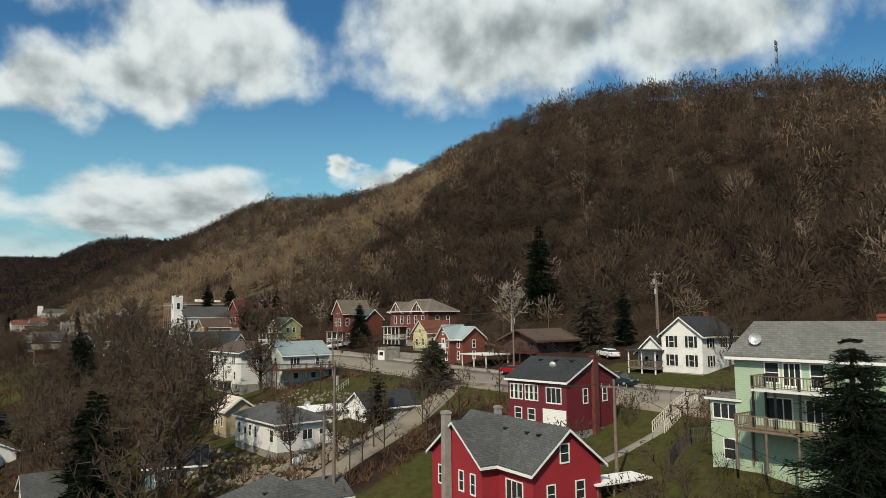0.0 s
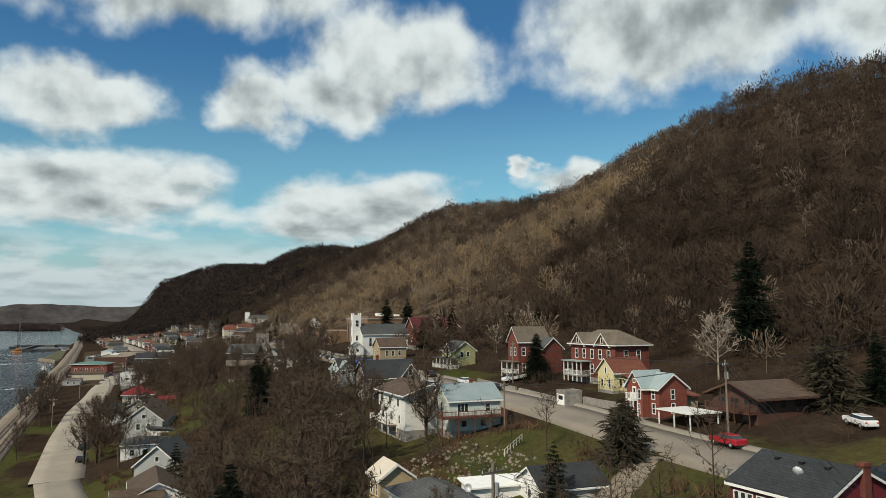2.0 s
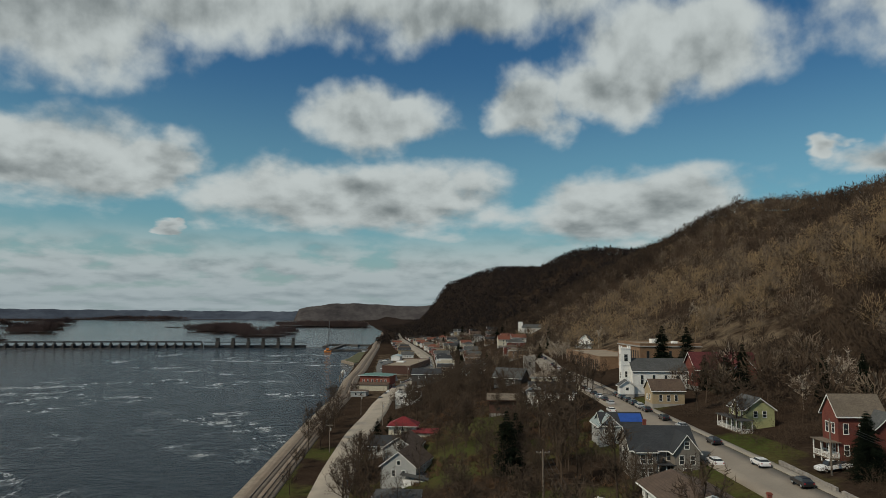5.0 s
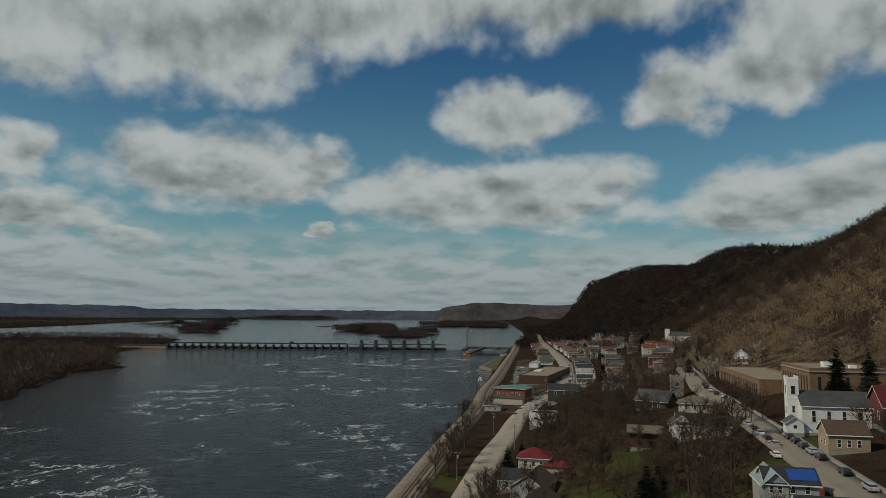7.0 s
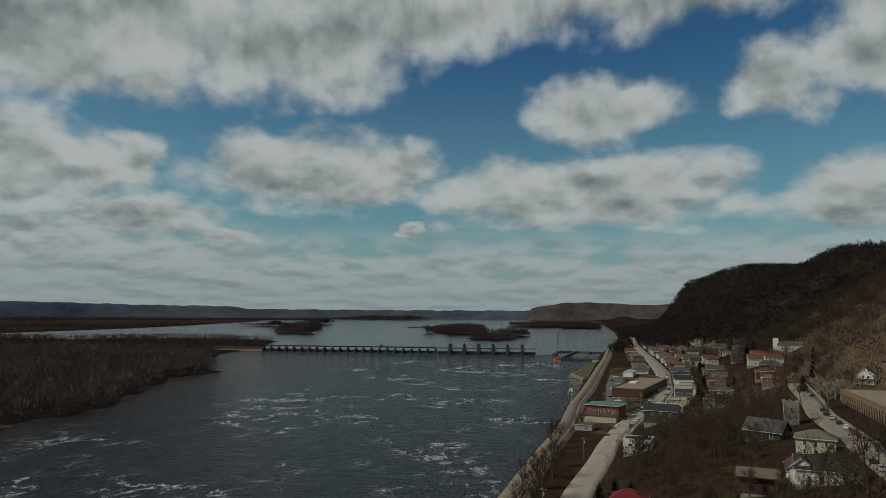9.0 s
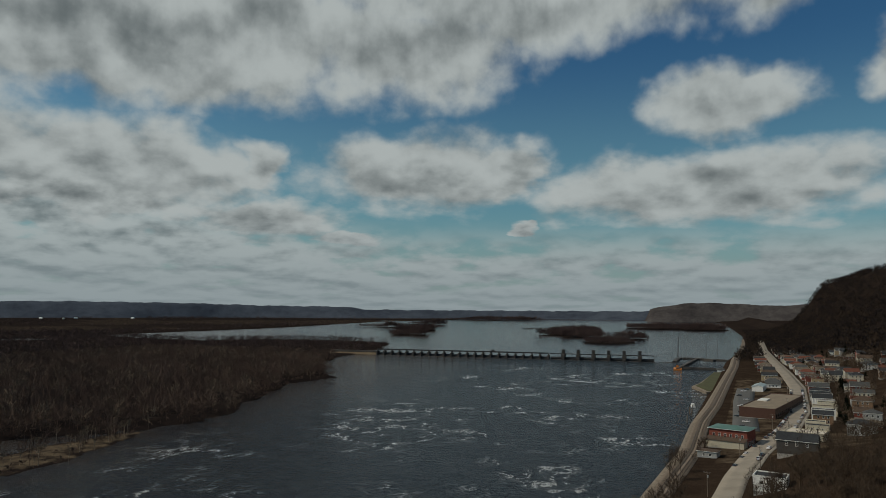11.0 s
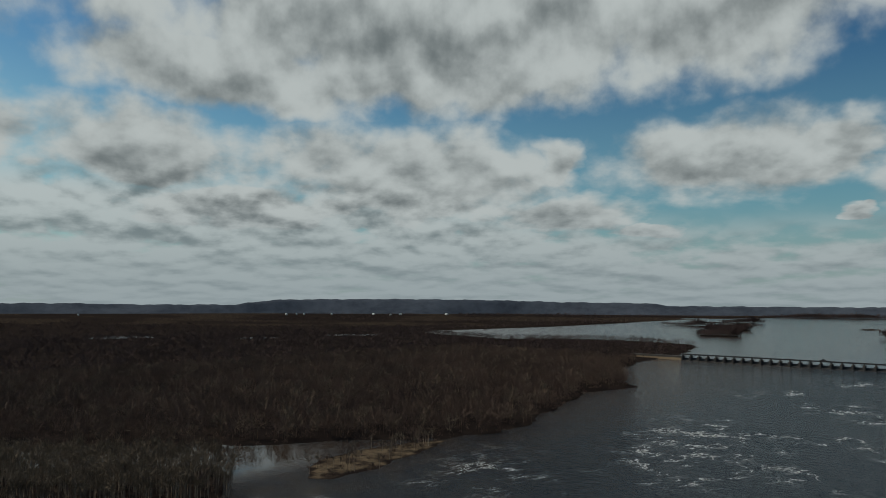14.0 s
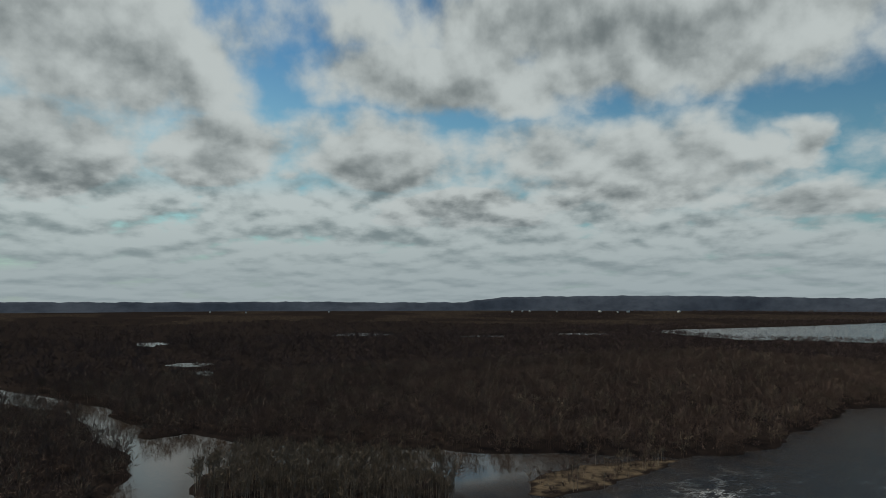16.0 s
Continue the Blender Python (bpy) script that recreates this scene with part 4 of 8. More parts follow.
def conifer(seed, h, r, whorls=16, arms=11, bare=0.08, taper=0.85, sprays=9, blade=(0.07, 0.06), reach_of=0.30):
    """A spruce: trunk, and drooping boughs of needles in whorls."""
    rng = np.random.RandomState(seed)
    wood = limbs(np.array([0, 0, -0.5]), np.array([0, 0, h * 0.97]), 0.02 * h, 0.004 * h)
    P, Q, W = [], [], []
    for k in range(whorls):
        f = bare + (1 - bare) * (k + rng.rand() * 0.6) / whorls
        reach = r * (1 - f) ** taper * rng.uniform(0.62, 1.2) + 0.12
        az = np.arange(arms) * 6.283 / arms + rng.rand() * 6 + rng.randn(arms) * 0.2
        ln = reach * rng.uniform(0.7, 1.2, arms)
        p = np.zeros((arms, 3))
        p[:, 2] = f * h
        tip = p + heading(az, rng.uniform(-0.45, 0.05, arms)) * ln[:, None]
        for u in range(sprays):
            s = rng.uniform(0.05, 0.85, arms)[:, None]
            a = p + (tip - p) * s + rng.randn(arms, 3) * ln[:, None] * np.array([0.07, 0.07, 0.05])
            e = a + (tip - p) * reach_of + rng.randn(arms, 3) * ln[:, None] * np.array([0.57, 0.57, 0.43]) * reach_of
            P.append(a)
            Q.append(e)
            W.append(blade[0] * ln + blade[1])
        P.append(p)
        Q.append(tip)
        W.append(0.02 * ln + 0.03)
    return wood, twigs(np.concatenate(P), np.concatenate(Q), np.concatenate(W), rng)


def scatter(name, spots, sizes, models, material, label, category, seed=1, lift=0.0):
    """Many trees in one mesh: models set down at the spots, turned and scaled at random."""
    rng = np.random.RandomState(seed)
    z = ground(spots[:, 0], spots[:, 1]) + lift
    kind = rng.randint(0, len(models), len(spots))
    turn = rng.uniform(0, 6.283, len(spots))
    out = []
    for k, (V, F) in enumerate(models):
        w = np.where(kind == k)[0]
        if not len(w):
            continue
        c, s, m = np.cos(turn[w])[:, None], np.sin(turn[w])[:, None], sizes[w][:, None]
        x = (V[:, 0] * c - V[:, 1] * s) * m + spots[w, 0][:, None]
        y = (V[:, 0] * s + V[:, 1] * c) * m + spots[w, 1][:, None]
        zz = V[:, 2] * m + z[w][:, None]
        out.append((np.stack([x, y, zz], -1).reshape(-1, 3), (F + np.arange(len(w))[:, None, None] * len(V)).reshape(-1, 3)))
    V, F = joined(out)
    return tagged(new(name, mesh_of(name, V, F, material)), label, category, kind="stuff")


def spread_points(n, x0, x1, y0, y1, seed):
    rng = np.random.RandomState(seed)
    return np.column_stack([rng.uniform(x0, x1, n), rng.uniform(y0, y1, n)])


def whole(tree):
    return joined(tree)


def hill_woods():
    mid = [hazy_tree(10 + i, 64, 0.38, 0.22, 0.013, 0.165, 0.010, 5) for i in range(8)]
    close = [hazy_tree(40 + i, 150, 0.38, 0.22, 0.0105, 0.17, 0.011, 8) for i in range(8)]
    far = [hazy_tree(30 + i, 18, 0.42, 0.15, 0.060, 0.26, 0.012, 1) for i in range(6)]
    rng = np.random.RandomState(5)
    p = spread_points(9400, 0, 290, -330, 640, 6)
    p[:, 0] += 128 + shore(p[:, 1])
    keep = (p[:, 0] - shore(p[:, 1]) > 150) | (rng.rand(len(p)) < 0.35)
    keep &= ~((p[:, 1] > -215) & (p[:, 1] < -60) & (p[:, 0] < 150)) & ~((p[:, 1] > 0) & (p[:, 1] < 160) & (p[:, 0] < 205))
    d = p[:, 0] - shore(p[:, 1])
    keep &= ~((d < 235) & (p[:, 1] > 0) & (p[:, 1] < 430) & (rng.rand(len(p)) < 0.45))
    p, d = p[keep], d[keep]
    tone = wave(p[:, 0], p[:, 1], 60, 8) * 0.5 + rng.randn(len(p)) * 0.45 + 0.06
    # tree tone imitates sun on the slope over town, cloud shade nearer and farther
    sunlit = (p[:, 1] > 10) & (p[:, 1] < 420) & (d < 290 - 0.12 * p[:, 1])
    tone += np.where(sunlit, 0.6, np.where(p[:, 1] > 380, -0.7, np.where(p[:, 1] < 40, -0.42, -0.1)))
    size = rng.uniform(6.5, 13.5, len(p)) * np.where(rng.rand(len(p)) < 0.12, 1.25, 1.0) * np.where(d > 345, 1.2, 1.0)
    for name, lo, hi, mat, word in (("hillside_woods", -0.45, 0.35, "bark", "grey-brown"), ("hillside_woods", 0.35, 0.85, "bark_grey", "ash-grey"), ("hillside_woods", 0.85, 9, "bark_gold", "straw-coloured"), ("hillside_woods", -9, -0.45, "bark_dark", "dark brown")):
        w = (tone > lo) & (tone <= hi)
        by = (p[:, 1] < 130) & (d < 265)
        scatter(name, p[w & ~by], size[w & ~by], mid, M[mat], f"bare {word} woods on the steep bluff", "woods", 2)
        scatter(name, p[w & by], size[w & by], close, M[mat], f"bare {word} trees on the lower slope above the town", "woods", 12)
    lone = [whole(bare_tree(140 + i, 1.0, 10, 4, 2, 0.0065, 0.30, 0.0125, 0.30)) for i in range(6)]
    brow = spread_points(430, 318, 392, -260, 640, 27)
    brow[:, 0] += shore(brow[:, 1])
    scatter("ridge_trees", brow, rng.uniform(11, 16.5, len(brow)), lone, M["bark"], "bare trees standing along the brow of the bluff", "trees", 28)
    slope = spread_points(90, 150, 320, -240, 420, 29)
    slope[:, 0] += shore(slope[:, 1])
    slope = slope[~((slope[:, 1] > -215) & (slope[:, 1] < -60) & (slope[:, 0] < 165)) & ~((slope[:, 1] > 0) & (slope[:, 1] < 160) & (slope[:, 0] < 205))]
    scatter("slope_trees", slope, rng.uniform(10, 15, len(slope)), lone, M["bark_grey"], "pale bare trees scattered over the wooded slope", "trees", 30)
    q = spread_points(6500, 0, 300, 620, 2450, 7)
    q[:, 0] += 140 + shore(q[:, 1])
    bank = spread_points(2600, 14, 150, 930, 2450, 26)
    bank[:, 0] += shore(bank[:, 1])
    road = np.array(MAIN_ROAD, float)
    q = np.concatenate([q, bank])
    q = q[(q[:, 1] > 1500) | (np.abs(q[:, 0] - np.interp(q[:, 1], road[:, 1], road[:, 0])) > 9)]
    w = rng.rand(len(q)) < 0.5
    # far bluffs' haze and cloud shade come from these two branch colours
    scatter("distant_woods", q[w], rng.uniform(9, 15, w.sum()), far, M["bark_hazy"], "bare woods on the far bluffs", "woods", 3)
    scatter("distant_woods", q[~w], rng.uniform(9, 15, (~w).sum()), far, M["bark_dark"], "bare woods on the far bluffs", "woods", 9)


def bottom_woods():
    near = [hazy_tree(50 + i, 66, 0.34, 0.22, 0.012, 0.24, 0.0075, 5) for i in range(8)]
    far = [hazy_tree(60 + i, 17, 0.44, 0.18, 0.045, 0.34, 0.008, 1) for i in range(6)]
    rng = np.random.RandomState(8)
    p = spread_points(9600, -800, -215, -330, 820, 9)
    w, spit = land_west(p[:, 0], p[:, 1])
    strip = inside(p[:, 0], p[:, 1], STRIP) > 2
    p = p[(w > 0.5) & ~strip & ((spit < 0) | (rng.rand(len(p)) < 0.10))]
    light = rng.rand(len(p)) < 0.20
    scatter("bottomland_woods", p[~light], rng.uniform(10, 17, (~light).sum()), near, M["bark_wet"], "dark leafless woods on the river bottoms", "woods", 4)
    scatter("bottomland_woods", p[light], rng.uniform(10, 16, light.sum()), near, M["bark_grey"], "scattered paler crowns in the river woods", "woods", 14)
    edge = spread_points(6500, -620, -215, -330, 820, 23)
    we, se = land_west(edge[:, 0], edge[:, 1])
    edge = edge[(we > -1.0) & (we < 13)]
    shrub = [bushy_tree(85 + i, 40, 0.62, 0.02, 0.05, 0.010, 3, 0.5) for i in range(4)]
    scatter("shore_brush", edge, rng.uniform(2.0, 5.5, len(edge)), shrub, M["bark_wet"], "dark brush along the water's edge", "brush", 24)
    slim = [bare_tree(70 + i, 1.0, 7, 4, 2, 0.0075, 0.25, 0.015, 0.50) for i in range(4)]
    s = spread_points(1500, -375, -215, -80, 55, 19)
    s = s[inside(s[:, 0], s[:, 1], STRIP) > -1]
    bar = spread_points(900, -275, -215, 55, 190, 21)
    bar = bar[land_west(bar[:, 0], bar[:, 1])[1] > 0.5][:40]
    s = np.concatenate([s, bar])
    tall = np.r_[rng.uniform(11, 17, len(s) - len(bar)), rng.uniform(6, 11, len(bar))]
    scatter("strip_woods", s, tall, [a for a, b in slim], M["bark_slim"], "slim pale trunks standing in shallow water", "woods", 15)
    scatter("strip_twigs", s, tall, [b for a, b in slim], M["bark_grey"], "brown twigs over the slim trunks", "woods", 15)
    q = spread_points(10500, -3000, 300, -900, 3300, 11)
    q = np.concatenate([q, spread_points(5000, -1700, -500, -300, 1650, 12), spread_points(4000, -3600, 600, 2500, 4300, 13)])
    for cx, cy, rx, ry in ISLETS:
        q = np.concatenate([q, spread_points(int(min(900, 40 + 0.06 * rx * ry)), cx - rx, cx + rx, cy - ry, cy + ry, int(cx) % 97)])
    w, spit = land_west(q[:, 0], q[:, 1])
    q = q[(w > 2) & (fields(q[:, 0], q[:, 1]) < 0.4) & ((q[:, 0] < -800) | (q[:, 1] > 820)) & (q[:, 0] < shore(q[:, 1]) - 30)]
    tall = np.where((q[:, 1] > 1650) & (q[:, 0] > -1150), np.clip(1.5 + 0.75 * wave(q[:, 0], q[:, 1], 38, 14), 0.6, 2.2), 1.0)
    scatter("distant_bottoms", q, rng.uniform(9, 15, len(q)) * tall, far, M["bark_far"], "dark leafless woods spreading to the horizon", "woods", 5)


hill_woods()
bottom_woods()


# ---- buildings ----
WINDOWS = {}


def frame_ring(w, h, t, y0, y1):
    """A closed frame round an opening w x h, sill below."""
    bm = bmesh.new()
    outer = [(-w / 2 - t, -t - 0.03), (w / 2 + t, -t - 0.03), (w / 2 + t, h + t), (-w / 2 - t, h + t)]
    inner = [(-w / 2, 0), (w / 2, 0), (w / 2, h), (-w / 2, h)]
    v = [[bm.verts.new((x, y, z)) for x, z in ring] for ring in (outer, inner) for y in (y0, y1)]
    of, ob, nf, nb = v
    for i in range(4):
        j = (i + 1) % 4
        for f in ((of[i], of[j], nf[j], nf[i]), (ob[j], ob[i], nb[i], nb[j]), (of[j], of[i], ob[i], ob[j]), (nf[i], nf[j], nb[j], nb[i])):
            bm.faces.new(f)
    return bm


def plain_mesh(name, bm, material):
    me = bpy.data.meshes.new(name)
    bm.to_mesh(me)
    bm.free()
    me.materials.append(material)
    return me


def window_meshes(w, h, frame_mat, bars):
    key = (round(w, 2), round(h, 2), frame_mat.name, bars)
    if key not in WINDOWS:
        sash = []
        for i in range(1, bars + 1):
            c = -w / 2 + w * i / (bars + 1)
            sash.append(plain_mesh("mullion", boxes((c - 0.035, -0.045, 0, c + 0.035, 0.03, h)), frame_mat))
        if h > 1.0 and not bars:
            sash.append(plain_mesh("meeting_rail", boxes((-w / 2, -0.04, h * 0.5 - 0.03, w / 2, 0.03, h * 0.5 + 0.03)), frame_mat))
        WINDOWS[key] = (plain_mesh("window", frame_ring(w, h, 0.09, -0.06, 0.05), frame_mat),
                        plain_mesh("pane", boxes((-w / 2, -0.012, 0, w / 2, 0.02, h)), M["glass"]), sash)
    return WINDOWS[key]


def row(n, z, w, h, span, mid=0.0):
    """n openings of one size, evenly set along a wall."""
    return [(mid + (i - (n - 1) / 2) * span / max(n, 1), z, w, h) for i in range(n)]


def body(home, L, W, z0, h, rise, wall, roof, x=0.0, y=0.0, yaw=0.0, kind="gable", over=0.4, wins=None, doors=None, sunk=2.5,
         frame_mat=None, shutters=None, bars=0, base=None, fine=True):
    """A block of a house, its ridge along x: walls, roof, white trim, windows, doors."""
    frame_mat = frame_mat or M["trim"]
    at = pose(x, y, z0, 0, 0, yaw)
    a, b = L / 2, W / 2
    bm = bmesh.new()
    if kind == "gable":
        pts = [(-b, 0), (b, 0), (b, h), (0, h + rise), (-b, h)]
        va = [bm.verts.new((-a, p, q)) for p, q in pts]
        vb = [bm.verts.new((a, p, q)) for p, q in pts]
        bm.faces.new(va[::-1])
        bm.faces.new(vb)
        for i in range(5):
            j = (i + 1) % 5
            bm.faces.new((va[i], va[j], vb[j], vb[i]))
    else:
        box(bm, -a, -b, 0, a, b, h + (rise if kind == "flat" else 0))
    bmesh.ops.recalc_face_normals(bm, faces=bm.faces)
    part("wall", bm, wall, home).matrix_basis = at
    if sunk:
        part("foundation", boxes((-a + 0.03, -b + 0.03, -sunk, a - 0.03, b - 0.03, 0.02)), base or M["concrete"], home, "grey masonry foundation").matrix_basis = at
    o, t = over, 0.16
    trims = bmesh.new()
    bm = bmesh.new()
    if kind == "gable":
        k = rise / b
        for s in (-1, 1):
            lo, hi = h - o * k, h + rise
            q = [(-a - o, s * (b + o), lo), (a + o, s * (b + o), lo), (a + o, 0, hi), (-a - o, 0, hi)]
            low = [bm.verts.new(Vector(c) + Vector((0, 0, 0.02))) for c in q]
            top = [bm.verts.new(Vector(c) + Vector((0, 0, 0.02 + t))) for c in q]
            for f in (low[::-1], top, *[[low[i], low[(i + 1) % 4], top[(i + 1) % 4], top[i]] for i in range(4)]):
                bm.faces.new(f)
            box(trims, -a - o, s * (b + o) - 0.02 + min(0, s * 0.05), lo - 0.16, a + o, s * (b + o) + 0.02 + max(0, s * 0.05), lo + 0.05)
            for e in (-1, 1):
                c = [(e * (a + o + 0.02), s * (b + o), lo - 0.12), (e * (a + o + 0.02), 0, hi - 0.12), (e * (a + o + 0.02), 0, hi + 0.10), (e * (a + o + 0.02), s * (b + o), lo + 0.10)]
                f1 = [trims.verts.new(v) for v in c]
                f2 = [trims.verts.new(Vector(v) - Vector((e * 0.07, 0, 0))) for v in c]
                for f in (f1, f2[::-1], *[[f1[i], f1[(i + 1) % 4], f2[(i + 1) % 4], f2[i]] for i in range(4)]):
                    trims.faces.new(f)
    elif kind == "hip":
        r = max(a - b, 0.15)
        e = [(-a - o, -b - o), (a + o, -b - o), (a + o, b + o), (-a - o, b + o)]
        zz = h - 0.05
        lo = [bm.verts.new((p, q, zz)) for p, q in e]
        hi = [bm.verts.new((p, q, zz + t)) for p, q in e]
        tops = [bm.verts.new((-r, 0, h + rise)), bm.verts.new((r, 0, h + rise))]
        bm.faces.new(lo[::-1])
        for i in range(4):
            bm.faces.new((lo[i], lo[(i + 1) % 4], hi[(i + 1) % 4], hi[i]))
        for f in ((hi[0], hi[1], tops[1], tops[0]), (hi[1], hi[2], tops[1]), (hi[2], hi[3], tops[0], tops[1]), (hi[3], hi[0], tops[0])):
            bm.faces.new(f)
        for p0, q0, p1, q1 in ((-a - o - 0.03, -b - o - 0.03, a + o + 0.03, -b - o + 0.02), (-a - o - 0.03, b + o - 0.02, a + o + 0.03, b + o + 0.03),
                               (-a - o - 0.03, -b - o, -a - o + 0.02, b + o), (a + o - 0.02, -b - o, a + o + 0.03, b + o)):
            box(trims, p0, q0, zz - 0.06, p1, q1, zz + 0.12)
    elif kind == "shed":
        box(bm, -a - o, -b - o, h, a + o, b + o, h + 0.18)
        for v in bm.verts:
            v.co.z += (v.co.y + b) / W * rise
    else:
        box(bm, -a + 0.3, -b + 0.3, h + rise + 0.004, a - 0.3, b - 0.3, h + rise + 0.06)
        for d in ((-a - 0.05, -b - 0.05, a + 0.05, -b + 0.3), (-a - 0.05, b - 0.3, a + 0.05, b + 0.05), (-a - 0.05, -b + 0.3, -a + 0.3, b - 0.3), (a - 0.3, -b + 0.3, a + 0.05, b - 0.3)):
            box(trims, d[0], d[1], h + rise + 0.003, d[2], d[3], h + rise + 0.45)
    bmesh.ops.recalc_face_normals(bm, faces=bm.faces)
    part("roof", bm, roof, home).matrix_basis = at
    if len(trims.faces):
        bmesh.ops.recalc_face_normals(trims, faces=trims.faces)
        part("trim", trims, wall if kind == "flat" else frame_mat, home, "" if kind == "flat" else "painted eaves and verge boards").matrix_basis = at
    else:
        trims.free()
    where = {"S": lambda u: pose(u, -b, 0), "N": lambda u: pose(-u, b, 0, 0, 0, 180), "E": lambda u: pose(a, u, 0, 0, 0, 90), "W": lambda u: pose(-a, -u, 0, 0, 0, -90)}
    for side, some in (wins or {}).items():
        for u, z, w, hh in some:
            fr, pa, sash = window_meshes(w, hh, frame_mat, bars if w > 1.1 else 0)
            m = at @ where[side](u) @ pose(0, 0, z)
            wi = shared("window", fr, home, m)
            shared("pane", pa, wi)
            for one in sash if fine else ():
                shared(one.name.split(".")[0], one, wi)
            if shutters:
                for s in (-1, 1):
                    bm = boxes((s * (w / 2 + 0.32) - 0.19, -0.05, 0, s * (w / 2 + 0.32) + 0.19, 0.01, hh))
                    part("shutter", bm, shutters, wi, "dark shutter")
    for side, some in (doors or {}).items():
        for u, z, w, hh in some:
            m = at @ where[side](u) @ pose(0, 0, z)
            d = part("door", boxes((-w / 2 - 0.1, -0.05, 0, -w / 2, 0.04, hh + 0.1), (w / 2, -0.05, 0, w / 2 + 0.1, 0.04, hh + 0.1), (-w / 2, -0.05, hh, w / 2, 0.04, hh + 0.1),
                                   (-w / 2, -0.02, 0, w / 2, 0.03, hh)), frame_mat, home)
            d.matrix_basis = m
            part("pane", boxes((-w * 0.32, -0.035, hh * 0.5, w * 0.32, -0.01, hh * 0.9)), M["glass"], d)


def home_at(name, label, x, y, yaw, z=None, category="house", group=""):
    return thing(name, label, category, pose(x, y, gz(x, y) if z is None else z, 0, 0, yaw), group)


def chimney(home, x, y, z0, z1, w=0.6, material=None, d=None):
    d = d or w
    part("chimney", boxes((x - w / 2, y - d / 2, z0, x + w / 2, y + d / 2, z1), (x - w / 2 - 0.06, y - d / 2 - 0.06, z1 - 0.25, x + w / 2 + 0.06, y + d / 2 + 0.06, z1 - 0.08)), material or M["brick"], home)


def porch(home, x0, y0, x1, y1, z, h, roof=None, floor=None, posts=4, post=None, rails=True, yaw=0, rail=None):
    """A deck or porch: floor, posts, rail, and a roof if one is given."""
    at = pose(0, 0, 0, 0, 0, yaw)
    post, rail = post or M["trim"], rail or post or M["trim"]
    part("porch_floor", boxes((x0, y0, z - 0.18, x1, y1, z)), floor or M["wood"], home).matrix_basis = at
    spots = [(x0 + 0.08, y0 + 0.08), (x1 - 0.08, y0 + 0.08), (x0 + 0.08, y1 - 0.08), (x1 - 0.08, y1 - 0.08)]
    long_x = x1 - x0 > y1 - y0
    for i in range(1, posts - 1):
        f = i / (posts - 1)
        spots.append((x0 + (x1 - x0) * f, y0 + 0.08) if long_x else (x0 + 0.08, y0 + (y1 - y0) * f))
    top = z + (h if roof else 1.0)
    for px, py in spots:
        part("post", boxes((px - 0.07, py - 0.07, z - 3.0 if z > 0.7 else z - 1.2, px + 0.07, py + 0.07, top)), post, home).matrix_basis = at
    if rails:
        bm = bmesh.new()
        for ax, ay, bx, by in ((x0, y0, x1, y0), (x0, y0, x0, y1), (x1, y0, x1, y1)):
            dx, dy = (0.04 if ax == bx else 0), (0.04 if ay == by else 0)
            box(bm, ax - dx, ay - dy, z + 0.90, bx + dx, by + dy, z + 0.98)
            box(bm, ax - dx, ay - dy, z + 0.10, bx + dx, by + dy, z + 0.16)
            n = max(2, int(math.hypot(bx - ax, by - ay) / 0.22))
            for i in range(n):
                px, py = ax + (bx - ax) * i / n, ay + (by - ay) * i / n
                box(bm, px - 0.02, py - 0.02, z + 0.16, px + 0.02, py + 0.02, z + 0.90)
        part("railing", bm, rail, home).matrix_basis = at
    if roof:
        part("porch_roof", boxes((x0 - 0.3, y0 - 0.3, z + h, x1 + 0.3, y1 + 0.3, z + h + 0.16)), roof, home).matrix_basis = at


def dish(home, x, y, z, turn=0.0, r=0.42):
    """A satellite dish on an arm."""
    bm = bmesh.new()
    rings = []
    for k in range(4):
        f = k / 3
        rings.append([bm.verts.new((r * f * math.cos(i * 0.628), -0.22 * f * f, r * f * math.sin(i * 0.628))) for i in range(10)] if k else [bm.verts.new((0, 0, 0))])
    for i in range(10):
        bm.faces.new((rings[0][0], rings[1][i], rings[1][(i + 1) % 10]))
        for k in (1, 2):
            bm.faces.new((rings[k][i], rings[k + 1][i], rings[k + 1][(i + 1) % 10], rings[k][(i + 1) % 10]))
    tube(bm, (0, 0.02, 0), (0, 0.12, -r - 0.35), 0.03, 0.03, 6)
    tube(bm, (0, 0, -r * 0.9), (0, -0.45, -0.1), 0.015, 0.015, 5)
    ob = part("satellite_dish", bm, M["foil"], home, "grey satellite dish")
    ob.matrix_basis = pose(x, y, z + r + 0.2, -20, 0, turn)


def vents(home, spots):
    for x, y, z in spots:
        part("roof_vent", boxes((x - 0.17, y - 0.17, z, x + 0.17, y + 0.17, z + 0.22), (x - 0.22, y - 0.22, z + 0.22, x + 0.22, y + 0.22, z + 0.28)), M["black"], home)


